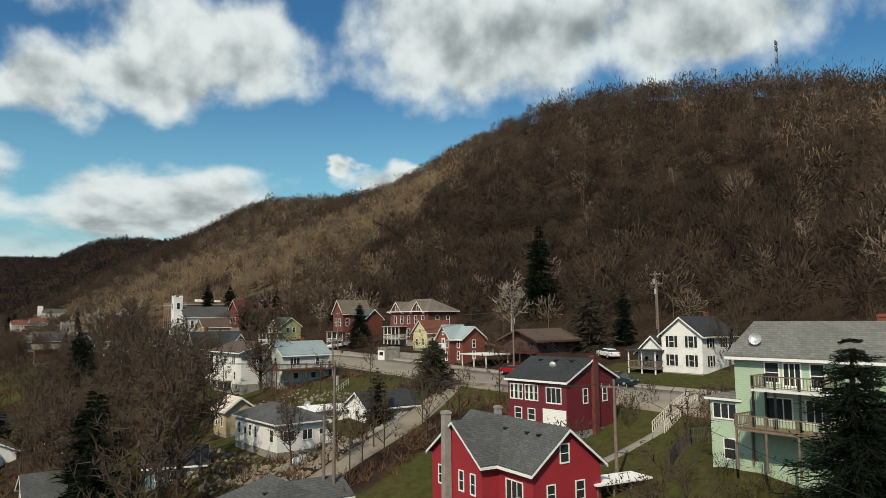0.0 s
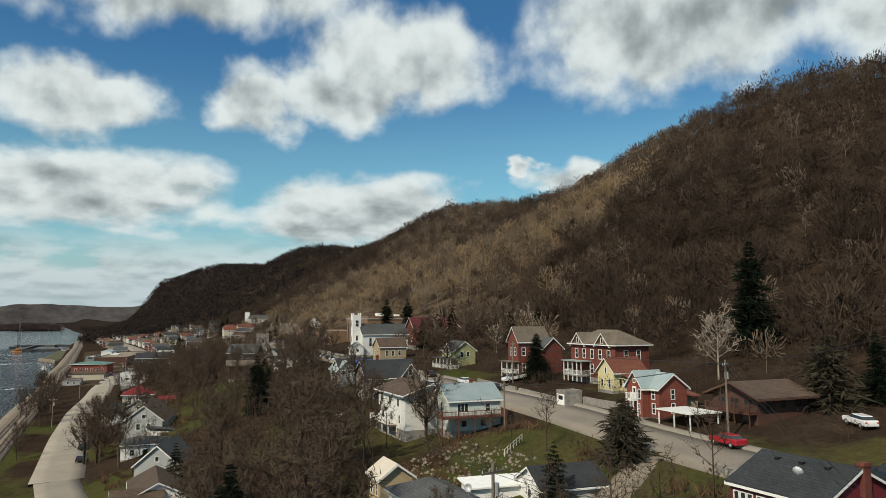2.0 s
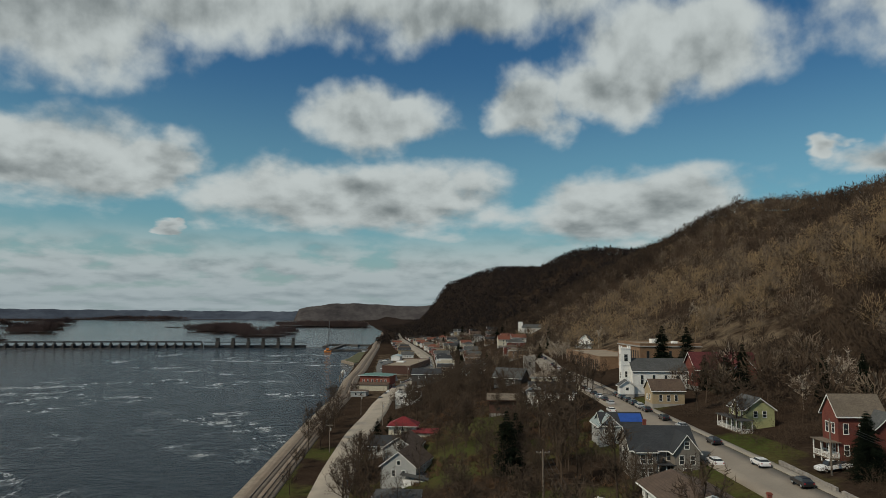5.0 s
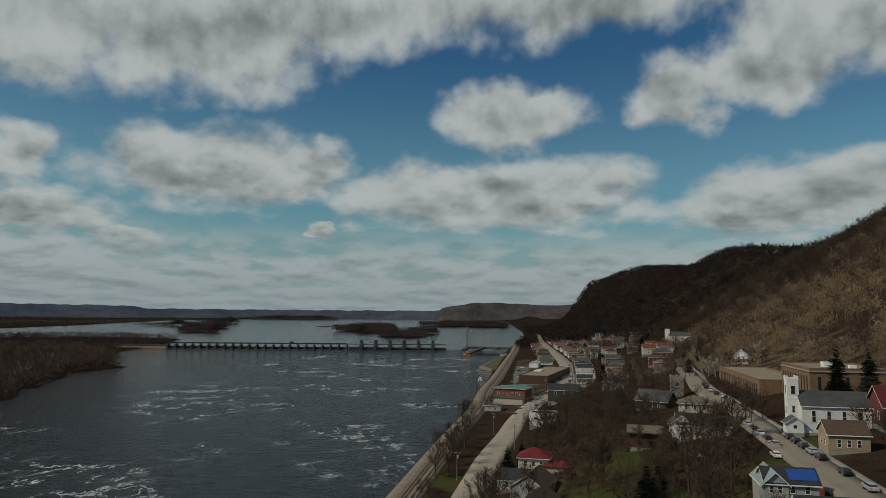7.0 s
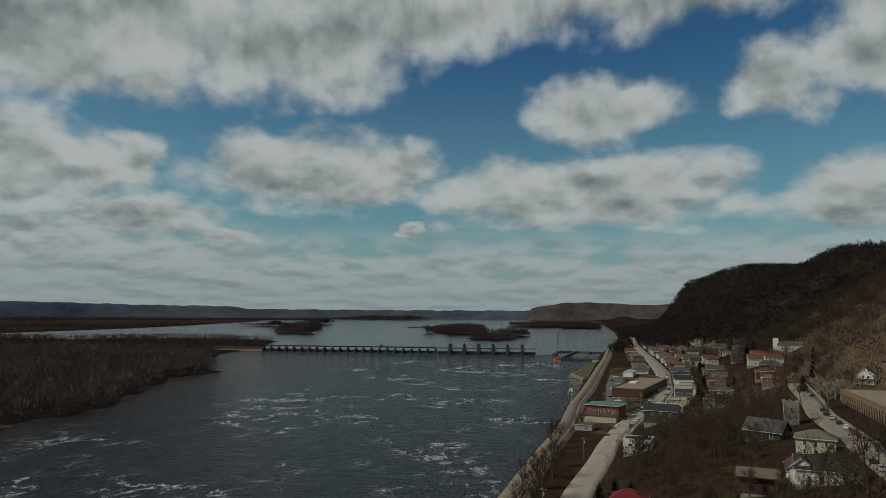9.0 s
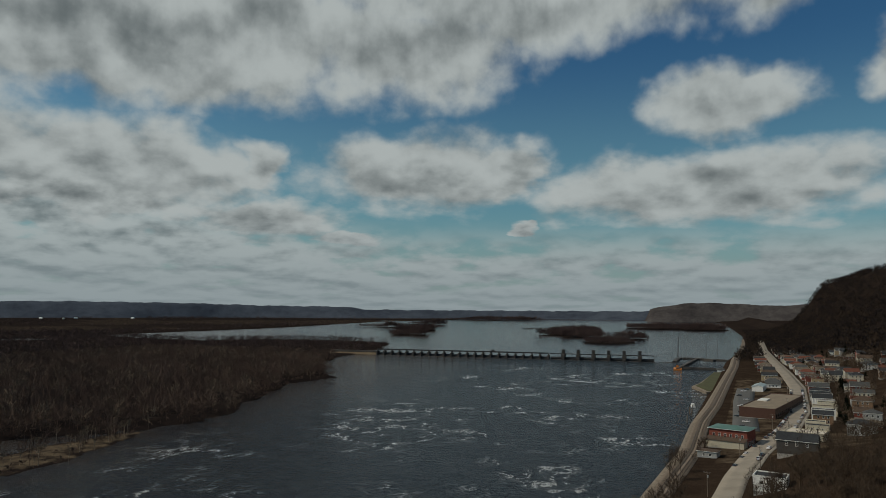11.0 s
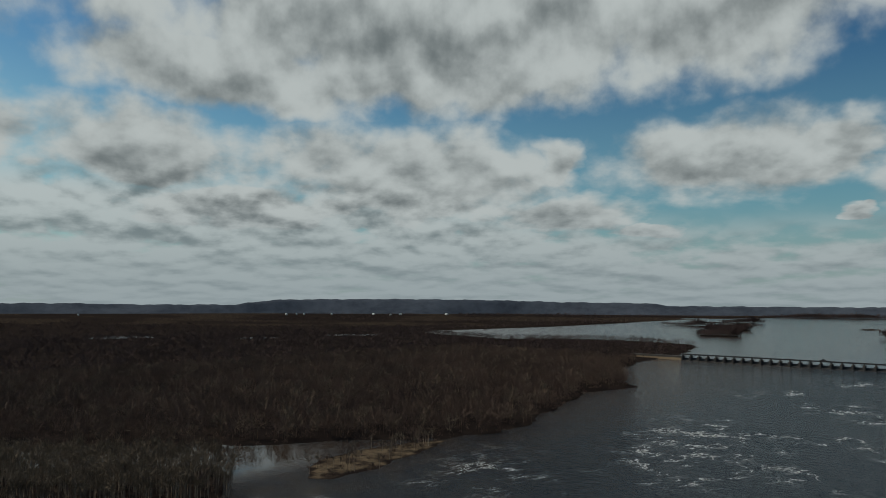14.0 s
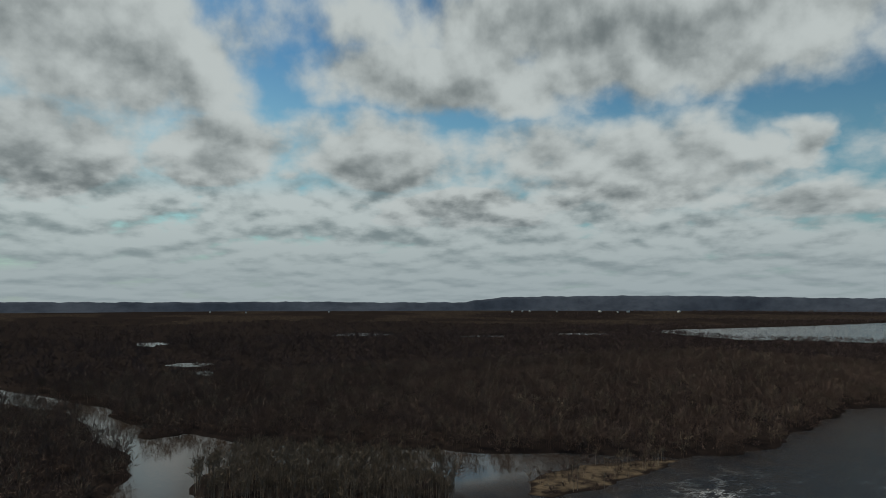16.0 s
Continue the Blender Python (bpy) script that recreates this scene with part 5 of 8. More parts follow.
def near_houses():
    W = M["trim"]
    # red house with a cross gable
    h = home_at("house", "bright red clapboard house with grey shingle roof and white trim", 75.6, -193.5, -106, 14.6)
    body(h, 13, 6.8, 0, 6.0, 2.7, M["red"], M["roof_grey"], wins={"E": [(-0.3, 6.3, 0.8, 1.3), (1.2, 3.4, 0.8, 1.3), (-1.7, 3.4, 0.7, 1.3)], "S": [(4.2, 3.1, 2.0, 1.7)], "W": row(2, 3.5, 0.8, 1.3, 5)}, base=M["white"], bars=2)
    body(h, 5.2, 7.6, 0, 6.0, 2.7, M["red"], M["roof_grey"], -1.6, -2.5, 90, wins={"W": [(-2.3, 3.4, 0.7, 1.4), (0.9, 3.4, 0.6, 1.5), (2.6, 3.4, 0.6, 1.5)], "N": [(0.6, 3.4, 0.7, 1.3)]}, base=M["white"])
    chimney(h, -2.4, -5.5, -2, 9.6, 0.62, M["stone"])
    chimney(h, -3.4, 0.6, 7.9, 9.5, 0.5, M["stone"])
    vents(h, [(-5, -1.2, 7.8), (-1.8, -0.9, 8.0), (0.0, -1.0, 7.9), (2.9, -1.0, 7.9), (4.4, -1.0, 7.9)])
    dish(h, 5.4, -3.9, 2.9, 20)
    # maroon house on the slope
    h = home_at("house", "dark maroon two-storey house with charcoal roof and brick chimney", 93.4, -186.6, -96, 20.2)
    body(h, 8.2, 8.6, 0, 5.2, 2.0, M["maroon"], M["roof_black"], wins={"S": [(-3.5, 3.0, 0.42, 1.5), (-2.85, 3.0, 0.42, 1.5), (-2.2, 3.0, 0.42, 1.5), (-1.3, 3.0, 0.42, 1.5), (-0.65, 3.0, 0.42, 1.5), (0.0, 3.0, 0.42, 1.5), (2.4, 2.9, 1.9, 1.5), (-2.6, 0.9, 0.9, 1.1), (-0.7, 0.9, 0.9, 1.1)], "E": [(-1.2, 2.8, 0.7, 1.4), (2.2, 2.8, 0.7, 1.4)]}, over=0.3, bars=2)
    part("wall_panel", boxes((0.9, -4.36, 0.05, 4.0, -4.29, 2.2)), M["white"], h, "white painted lower wall").matrix_basis = pose(0, 0, 0)
    chimney(h, 4.25, 0.3, -1.5, 7.7, 0.5, M["brick_dark"], 0.8)
    vents(h, [(-2.2, -0.9, 6.85), (0.0, -0.9, 6.85), (2.2, -0.9, 6.85)])
    dish(h, 0.6, -2.3, 5.9, 200)
    # white farmhouse with black shutters
    h = home_at("house", "white two-storey house with black shutters and dark roof", 123.4, -190.5, -10, 24.4)
    body(h, 8.0, 6.2, 0, 5.1, 2.3, M["white"], M["roof_black"], -1.3, 0, wins={"W": [(-1.5, 0.9, 0.75, 1.5), (1.5, 0.9, 0.75, 1.5), (-1.5, 3.4, 0.75, 1.5), (1.5, 3.4, 0.75, 1.5)], "S": [(-2.0, 3.4, 0.6, 1.4), (1.2, 3.4, 0.6, 1.4), (-2.0, 0.9, 0.6, 1.4)]}, shutters=M["black"])
    body(h, 5.4, 5.0, 0, 2.6, 2.2, M["white"], M["roof_black"], -1.6, 5.4, 0, wins={"W": [(0.6, 1.0, 0.7, 1.2)]}, doors={"W": [(-1.0, 0.1, 0.9, 2.0)]})
    porch(h, -7.0, 3.0, -4.4, 7.6, 0.5, 2.3, M["roof_black"], M["wood"], 3, M["trim"], rail=M["wood"])
    chimney(h, 1.6, 0.4, 6.8, 8.2, 0.5)
    # pale green house with balconies
    h = home_at("house", "pale green three-level house with wooden balconies", 86.1, -216.0, -100, 17.4)
    body(h, 12, 8.4, 0, 11.6, 2.3, M["green"], M["roof_slate"], over=0.5, wins={"S": [(-3.0, 9.6, 1.0, 1.4), (-1.5, 9.4, 1.2, 1.6), (0.3, 9.4, 0.9, 1.6), (3.5, 9.6, 0.8, 1.4), (-2.6, 6.9, 1.9, 1.5), (0.2, 6.9, 1.6, 1.5), (3.6, 6.9, 1.0, 1.5)], "W": row(2, 9, 0.8, 1.4, 5)}, bars=2)
    body(h, 2.5, 3.6, 0, 8.0, 0.5, M["green"], M["roof_slate"], -7.1, -2.2, 0, kind="hip", over=0.3, wins={"S": [(0, 6.5, 1.9, 1.1), (0.3, 3.4, 0.9, 1.5)], "W": [(0, 6.5, 1.8, 1.1)]}, bars=2)
    porch(h, -3.6, -6.2, 1.6, -4.25, 9.2, 0, None, M["trim"], 4, M["black"], rail=M["wood"])
    porch(h, -4.8, -6.6, 2.2, -4.25, 6.3, 0, None, M["wood"], 4, M["wood"], rail=M["wood"])
    dish(h, -4.6, -3.3, 12.0, 10, 0.5)
    chimney(h, 3.0, 0.8, 13.0, 14.6, 0.7, M["brick"])
    # brick house with pale metal roof
    h = home_at("house", "red brick house with pale metal roof and white balcony", 122.9, -145.2, -10, 24.1)
    body(h, 7.5, 5.2, 0, 4.4, 1.9, M["brick"], M["roof_metal"], 0.6, 0, 90, wins={"W": [(0, 0.7, 0.6, 1.3), (0, 2.7, 0.6, 1.3)], "N": [(-2.6, 0.6, 0.6, 1.4), (-2.6, 2.7, 0.6, 1.3), (2.6, 0.6, 0.6, 1.4), (2.6, 2.7, 0.6, 1.3)], "E": [(0, 2.7, 0.6, 1.3)]}, over=0.4)
    body(h, 4.4, 3.6, 0, 4.5, 2.1, M["brick"], M["roof_metal"], -1.2, 0, 0, wins={"W": [(-0.9, 0.5, 0.55, 1.4), (0.9, 0.5, 0.55, 1.4), (1.15, 2.7, 0.5, 1.3), (0, 5.0, 0.4, 0.5)]}, doors={"W": [(0, 2.5, 0.7, 1.8)]}, over=0.35)
    porch(h, -4.4, -0.9, -3.45, 0.9, 2.5, 0, None, M["trim"], 2, M["trim"])
    body(h, 3, 4, 0, 2.8, 0.7, M["tan"], M["roof_rust"], 4.8, -0.6, 0, kind="shed")
    # yellow cottage
    h = home_at("house", "pale yellow cottage with rust-coloured roof", 134.6, -127.8, -10, 25.9)
    body(h, 6.8, 5.0, 0, 3.4, 2.2, M["yellow"], M["roof_rust"], wins={"W": [(-1.1, 0.6, 0.6, 1.3), (1.1, 0.6, 0.6, 1.3), (0, 3.0, 0.5, 1.0)], "S": [(-2, 0.9, 0.7, 1.2)]})
    body(h, 4, 2.8, 0, 2.2, 0.8, M["yellow"], M["roof_rust"], 0.2, -3.8, 0, kind="shed", wins={"W": [(0, 0.9, 1.6, 1.0)], "S": [(0, 0.9, 2.0, 1.0)]}, bars=2)
    # large brick house with a porch
    h = home_at("house", "large dark red brick house with hipped shingle roof and white porch", 141.3, -118.2, -98, 27.2)
    body(h, 14.4, 8, 0, 6.4, 2.9, M["brick_dark"], M["roof_tan"], kind="hip", over=0.6, wins={"S": row(5, 3.7, 0.85, 1.7, 13) + row(3, 0.8, 0.9, 1.7, 8, 2.6), "E": row(2, 3.7, 0.85, 1.7, 6) + row(2, 0.8, 0.85, 1.7, 6)})
    for u in (-4.4, 3.6):
        body(h, 4.6, 4.2, 6.2, 0.2, 2.2, M["brick_dark"], M["roof_tan"], u, -2.0, 90, sunk=0, over=0.3, wins={"W": [(0, 0.5, 0.6, 1.0)]})
    porch(h, -6.6, -6.4, -0.5, -4.05, 0.3, 2.7, M["roof_metal"], M["concrete"], 5, M["trim"])
    # brown chalet and carport
    h = home_at("house", "dark brown chalet with low brown roof and upper deck", 128.0, -159.6, -10, 23.8)
    body(h, 9, 8, 0, 4.6, 1.5, M["brown"], M["roof_brown"], over=1.0, wins={"W": [(-2.4, 2.7, 1.4, 1.3), (0, 2.7, 1.4, 1.3), (2.4, 2.7, 1.4, 1.3), (-2.2, 0.5, 1.0, 1.3), (1.8, 0.5, 1.0, 1.3)], "S": row(3, 2.9, 0.9, 1.2, 8)}, frame_mat=M["brown"], bars=1)
    porch(h, -6.1, -4.0, -4.5, 4.0, 2.4, 0, None, M["deck"], 4, M["brown"])
    c = home_at("carport", "white-roofed open carport on thin posts", 119.8, -154.0, -10, 23.3, "carport")
    porch(c, -2.5, -3.2, 2.5, 3.2, 0.2, 2.3, M["trim"], M["concrete"], 3, M["trim"], rails=False)
    # white bungalow
    h = home_at("house", "white bungalow with grey hipped roof", 78.2, -155.0, -98, 16.7)
    body(h, 12.0, 6.8, 0, 3.2, 1.7, M["white"], M["roof_grey"], kind="hip", over=0.45, wins={"S": [(-4.6, 1.1, 0.7, 1.3), (-1.4, 1.1, 0.6, 1.3), (0.2, 1.1, 0.6, 1.3), (4.6, 1.1, 0.9, 1.3)], "E": [(-1.9, 1.2, 1.4, 1.1), (0.5, 1.2, 1.2, 1.1), (2.4, 1.6, 0.6, 0.6)]}, doors={"S": [(-2.8, 0.2, 0.9, 2.0)]}, shutters=None, bars=1, base=M["stone"])
    porch(h, 6.05, 2.0, 7.4, 4.2, 0.6, 0, None, M["wood"], 2, M["trim"])
    dish(h, 4.0, 1.6, 4.3, 40)
    # ochre shed
    h = home_at("shed", "ochre board shed with pale roof", 79.6, -141.6, -98, 16.6, "shed")
    body(h, 4.4, 4.0, 0, 3.3, 1.4, M["tan"], M["roof_cream"], wins={"E": [(0.2, 1.0, 0.6, 1.3)], "S": [(-1.2, 1.0, 0.6, 1.3), (0.8, 1.0, 0.6, 1.3)]})
    # white garage
    h = home_at("garage", "white garage with dark shingle roof", 93.4, -157.2, -14, 17.9, "garage")
    body(h, 8.0, 6.2, 0, 2.4, 1.7, M["white"], M["roof_black"], wins={"W": [(0, 0.9, 0.8, 0.8)], "S": [(-1.2, 1.0, 1.0, 0.8)]})
    part("wall_panel", boxes((-3.95, -3.16, -0.9, 3.95, -3.11, 2.3)), M["grey"], h, "dark grey boarded side")
    # long white shed behind the bungalow
    h = home_at("shed", "low white shed with flat pale roof", 88.6, -151.6, -14, 17.2, "shed")
    body(h, 8.0, 3.4, 0, 2.3, 0.3, M["white"], M["trim"], kind="shed", wins={"W": [(0.0, 0.9, 0.8, 0.8)]})
    # white and brown house, pale green house with deck
    h = home_at("house", "white two-storey house with low brown roof", 100.6, -111.3, -98, 20.4)
    body(h, 13.4, 9, 0, 5.9, 1.5, M["white"], M["roof_brown"], kind="gable", over=0.7, wins={"S": row(3, 3.6, 1.2, 1.3, 12, -0.6) + row(3, 0.9, 0.8, 1.3, 12), "E": [(-2, 3.7, 0.8, 1.1), (1.5, 1.0, 0.8, 1.1)]}, bars=1)
    porch(h, -6.6, -6.2, 3.0, -4.55, 0.5, 0, None, M["wood"], 4, M["trim"])
    h = home_at("house", "pale sage house with weathered metal roof above a red-brown deck", 104.4, -121.8, -12, 20.9)
    body(h, 9.0, 7.4, 0, 4.9, 2.1, M["sage"], M["roof_metal"], wins={"S": [(-2.2, 2.9, 1.8, 1.3), (2.2, 2.9, 0.7, 1.2), (-2.0, 0.6, 0.9, 1.0), (1.4, 0.6, 0.9, 1.0)], "W": [(-1.8, 2.9, 0.8, 1.3), (0.2, 2.9, 0.8, 1.3)]}, bars=2)
    porch(h, -6.6, -6.0, 4.6, -3.75, 2.4, 0, None, M["deck"], 5, M["deck"])
    chimney(h, 1.0, 0.5, 6.6, 7.8, 0.5)


def garden_walls():
    g = home_at("garage", "small concrete garage with white door in the bank", 122.0, -127.5, -10, 23.9, "garage")
    body(g, 3.4, 2.8, 0, 2.0, 0.1, M["stone"], M["paving"], kind="flat", doors={"W": [(0, 0.05, 2.1, 1.75)]})
    for a, b, h in (((123.2, -129.8), (121.8, -140.5), 1.5), ((122.6, -125.4), (126.5, -108.0), 1.2), ((126.8, -106.5), (130.5, -88.0), 0.9)):
        w = thing("retaining_wall", "rough grey stone retaining wall above the street", "wall")
        n = int(math.hypot(b[0] - a[0], b[1] - a[1]) / 1.4)
        rng = random.Random(int(a[0] * 10))
        for i in range(n):
            f, k = i / n, (i + 1) / n
            x0, y0, x1, y1 = (a[0] + (b[0] - a[0]) * f, a[1] + (b[1] - a[1]) * f, a[0] + (b[0] - a[0]) * k, a[1] + (b[1] - a[1]) * k)
            z = gz(x0, y0)
            for c in range(int(h / 0.5 + 0.5)):
                o = rng.uniform(0, 0.06)
                part("stone", prism(bmesh.new(), [(x0 - 0.25 + o, y0), (x0 + 0.3, y0), (x1 + 0.3, y1 - 0.04), (x1 - 0.25 + o, y1 - 0.04)], z + c * 0.5 - 0.3, z + c * 0.5 + 0.18 + rng.uniform(0, 0.05)), M["stone"], w)
    c = home_at("patio_cover", "white corrugated patio roof on posts beside the red house", 79.4, -200.6, -20, 16.6, "lean-to")
    porch(c, -2.6, -1.0, 2.6, 1.0, 0.1, 2.0, M["trim"], M["concrete"], 4, M["wood"], rails=False)
    b = thing("garden_bench", "dark wooden bench under the patio roof", "bench", pose(79.2, -200.4, 16.75, 0, 0, -20))
    part("seat", boxes((-0.8, -0.2, 0.4, 0.8, 0.2, 0.46)), M["wood"], b)
    part("backrest", boxes((-0.8, 0.18, 0.46, 0.8, 0.24, 0.9)), M["wood"], b)
    for x in (-0.7, 0.7):
        part("leg", boxes((x - 0.05, -0.18, 0, x + 0.05, 0.18, 0.4)), M["wood"], b)


def far_farms():
    """White barns at the foot of the bluffs across the valley."""
    rng = random.Random(9)
    for az in (-56.0, -55.2, -54.6, -52.4, -49.0, -47.6, -46.8, -43.0, -77.5, -80.2, -71.0):
        r = rng.uniform(4050, 4250)
        x, y = 50 + r * math.sin(radians(az)), -150 + r * math.cos(radians(az))
        h = home_at("barn", "white farm building at the foot of the bluffs", x, y, rng.uniform(-30, 30), gz(x, y) + 1.0, "barn", "farm buildings across the valley")
        body(h, rng.uniform(10, 24), 8, 0, 5, 3, M["white"], M["roof_metal"], sunk=3)


def terrace_houses():
    # church: nave, tower with louvres, entrance
    h = home_at("church", "white clapboard church with square tower and grey roof", 157.0, 9.0, -10, 26.2, "church")
    body(h, 17, 8.4, 0, 7.4, 3.4, M["white"], M["roof_grey"], -1.0, 0, wins={"S": row(4, 3.0, 0.9, 2.9, 15), "W": []})
    body(h, 3.0, 3.0, 0, 13.6, 0.2, M["white"], M["trim"], -10.9, 0, 0, kind="flat", wins={"W": [(0, 10.0, 1.1, 2.2), (0, 4.6, 0.9, 1.8)], "S": [(0, 10.0, 1.1, 2.2), (0, 5.0, 0.7, 1.8)]})
    part("belt_course", boxes((-12.5, -1.6, 8.7, -9.3, 1.6, 8.95)), M["trim"], h)
    for dx in (-1.3, 1.3):
        for dy in (-1.3, 1.3):
            part("pinnacle", boxes((-10.9 + dx - 0.22, dy - 0.22, 13.8, -10.9 + dx + 0.22, dy + 0.22, 14.9)), M["trim"], h)
    body(h, 3.4, 4.4, 0, 2.8, 1.5, M["white"], M["roof_grey"], -11.6, -3.4, 90, doors={"W": [(0, 0.1, 1.4, 2.2)]})
    for k in range(4):
        part("step", boxes((-13.3 - 0.35 * k, -4.9, -0.9, -12.95 - 0.35 * k, -1.9, 0.0 - 0.18 * k)), M["concrete"], h)
    h = home_at("parish_hall", "tan hall with brown gable roof", 146.6, -14.5, -10, 26.2, "hall")
    body(h, 9.0, 7.6, 0, 3.8, 2.6, M["tan"], M["roof_brown"], wins={"S": row(3, 0.8, 0.8, 1.6, 6.5), "W": row(2, 0.9, 0.9, 1.4, 5)})
    # school: tall block and long wing
    h = home_at("school", "tan brick school block with tall narrow windows and flat roof", 185.5, 66.5, -98, 26.6, "school")
    body(h, 31, 24, 0, 12.6, 0.6, M["brick_tan"], M["gravel_roof"], kind="flat", wins={"S": [(u, 2.0, 0.9, 8.6) for u in np.arange(-13.4, 14, 2.9)], "E": [(u, 2.0, 0.9, 8.6) for u in np.arange(-9, 10, 4.4)]}, frame_mat=M["dark"])
    part("cornice", boxes((-15.8, -12.3, 12.2, 15.8, 12.3, 12.7)), M["concrete"], h, "pale concrete cornice")
    part("roof_unit", boxes((2, -4, 13.3, 5, -1, 15.0), (10, 2, 13.3, 12, 4, 14.4)), M["trim"], h, "white rooftop plant boxes")
    h = home_at("school_wing", "long low tan brick school wing with ribs between windows", 183.0, 119.0, -98, 25.8, "school")
    body(h, 70, 20, 0, 6.6, 0.5, M["brick_tan"], M["gravel_roof"], kind="flat", wins={"S": [(u, 1.0, 1.6, 4.6) for u in np.arange(-32, 33, 3.3)]}, frame_mat=M["brick_tan"])
    # red gabled hall, brick Victorian, yellow-green house
    h = home_at("old_school", "dark red brick hall with steep red roof", 173.0, 0.0, -10, 29.4, "hall")
    body(h, 19, 11, 0, 5.4, 4.6, M["brick_dark"], M["roof_maroon"], over=0.6, wins={"W": row(2, 1.4, 0.9, 2.2, 7), "S": row(4, 1.4, 0.9, 2.2, 16)})
    body(h, 7, 7, 0, 5.4, 3.6, M["brick_dark"], M["roof_maroon"], 4.0, -5.0, 90, wins={"W": [(0, 1.4, 2.2, 2.2), (0, 5.6, 0.9, 1.4)]})
    h = home_at("house", "tall narrow brick house with gabled front", 142.5, -91.5, -10, 25.8)
    body(h, 8, 5.0, 0, 8.0, 3.0, M["brick_dark"], M["roof_tan"], wins={"W": row(2, 1, 0.8, 1.8, 4) + row(2, 4.6, 0.8, 1.7, 4), "S": row(3, 1, 0.8, 1.7, 8) + row(3, 4.6, 0.8, 1.7, 8)})
    body(h, 6, 5, 0, 6.4, 2.2, M["brick_dark"], M["roof_grey"], 2.6, -3.6, 90)
    porch(h, -5.8, -2.6, -4.05, 2.6, 0.5, 2.6, M["roof_tan"], M["wood"], 3)
    h = home_at("house", "yellow-green house with grey roof and long porch", 146.0, -56.5, -98, 25.1)
    body(h, 8.4, 6.4, 0, 5.2, 2.3, M["lime"], M["roof_grey"], wins={"S": row(3, 3.4, 0.8, 1.3, 7) + row(3, 0.8, 0.8, 1.4, 7), "E": row(2, 3.4, 0.8, 1.3, 4)})
    body(h, 4.0, 3.8, 5.0, 0.2, 1.8, M["lime"], M["roof_grey"], 1.6, -1.9, 90, sunk=0, wins={"W": [(0, 0.2, 1.0, 1.1)]})
    porch(h, -4.7, -5.8, 7.4, -3.25, 0.4, 2.6, M["roof_grey"], M["wood"], 6)
    # grey house with blue tarpaulins
    h = home_at("house", "grey cross-gabled house with blue tarpaulins on dark roof", 119.0, -46.0, -10, 20.8)
    body(h, 9.5, 7.4, 0, 5.0, 2.2, M["grey"], M["roof_black"], wins={"W": row(2, 3.2, 0.8, 1.4, 4) + row(2, 0.8, 0.8, 1.4, 4), "S": row(3, 3.2, 0.8, 1.4, 8) + row(3, 0.8, 0.8, 1.4, 8)})
    body(h, 9, 4.6, 0, 4.8, 2.2, M["grey"], M["roof_metal"], -3.0, 0.6, 90, wins={"W": row(2, 3.2, 0.7, 1.2, 3)})
    part("tarpaulin", boxes((-2.6, -1.5, 0, 2.6, 1.5, 0.03)), M["tarp"], h, "blue tarpaulin").matrix_basis = pose(2.2, -1.9, 6.34, 31, 0, 0)
    # black-roofed Victorian by the street
    h = home_at("house", "weathered dark house with black cross-gabled roof and carved gables", 114.5, -73.5, -10, 20.2)
    body(h, 12, 9, 0, 5.6, 3.4, M["weathered"], M["roof_black"], over=0.5, wins={"W": row(2, 3.4, 0.8, 1.6, 5) + row(2, 0.8, 0.8, 1.6, 5), "S": row(3, 3.4, 0.8, 1.6, 8, -1.6) + row(3, 0.8, 0.8, 1.6, 8, -1.6)})
    body(h, 7, 4.6, 0, 5.6, 2.9, M["weathered"], M["roof_black"], 3.6, -3.4, 90, wins={"W": [(0, 6.0, 0.8, 1.2), (-1.0, 3.2, 0.8, 1.5), (1.0, 3.2, 0.8, 1.5), (0, 0.8, 1.4, 1.6)]})
    body(h, 4, 3.6, 0, 5.2, 1.2, M["weathered"], M["roof_black"], -3.6, -4.2, 90, kind="hip", wins={"W": row(2, 3.2, 0.8, 1.5, 2.6) + row(2, 0.8, 0.8, 1.5, 2.6)})
    porch(h, -1.6, -6.6, 1.4, -4.55, 0.4, 2.5, M["roof_black"], M["wood"], 3)
    chimney(h, -2.0, 0.6, 8.0, 10.2, 0.6)
    # long white house behind the great bare trees, stone church with its tower
    h = home_at("house", "long white house with dark roofs below the street", 127.0, 27.0, -14, 21.2)
    body(h, 15, 8, 0, 4.2, 2.8, M["white"], M["roof_black"], wins={"W": row(2, 0.9, 0.8, 1.3, 5), "S": row(4, 0.9, 0.8, 1.3, 12)})
    body(h, 9, 7, 0, 4.0, 2.6, M["white"], M["roof_brown"], -6.0, 1.0, 90, wins={"W": row(2, 0.9, 0.8, 1.3, 5)})
    h = home_at("church_tower", "square grey stone church tower with battlements", 146.0, 117.0, -12, 22.0, "tower")
    body(h, 5.2, 5.2, 0, 9.0, 0.2, M["stone"], M["roof_grey"], kind="flat", wins={"W": [(0, 5.6, 0.9, 1.8)], "S": [(0, 5.6, 0.9, 1.8)]})
    for dx in (-2.3, 0, 2.3):
        for dy in (-2.3, 0, 2.3):
            if dx or dy:
                part("merlon", boxes((dx - 0.4, dy - 0.4, 8.8, dx + 0.4, dy + 0.4, 10.1)), M["stone"], h)
    # houses below the church
    h = home_at("house", "dark house with cross-gabled grey roof", 131.5, 96.0, -40, 20.6)
    body(h, 13, 8, 0, 3.8, 3.4, M["dark"], M["roof_grey"], over=0.7, wins={"W": row(2, 1, 0.9, 1.3, 4), "S": row(3, 1, 0.9, 1.3, 9)}, frame_mat=M["trim"])
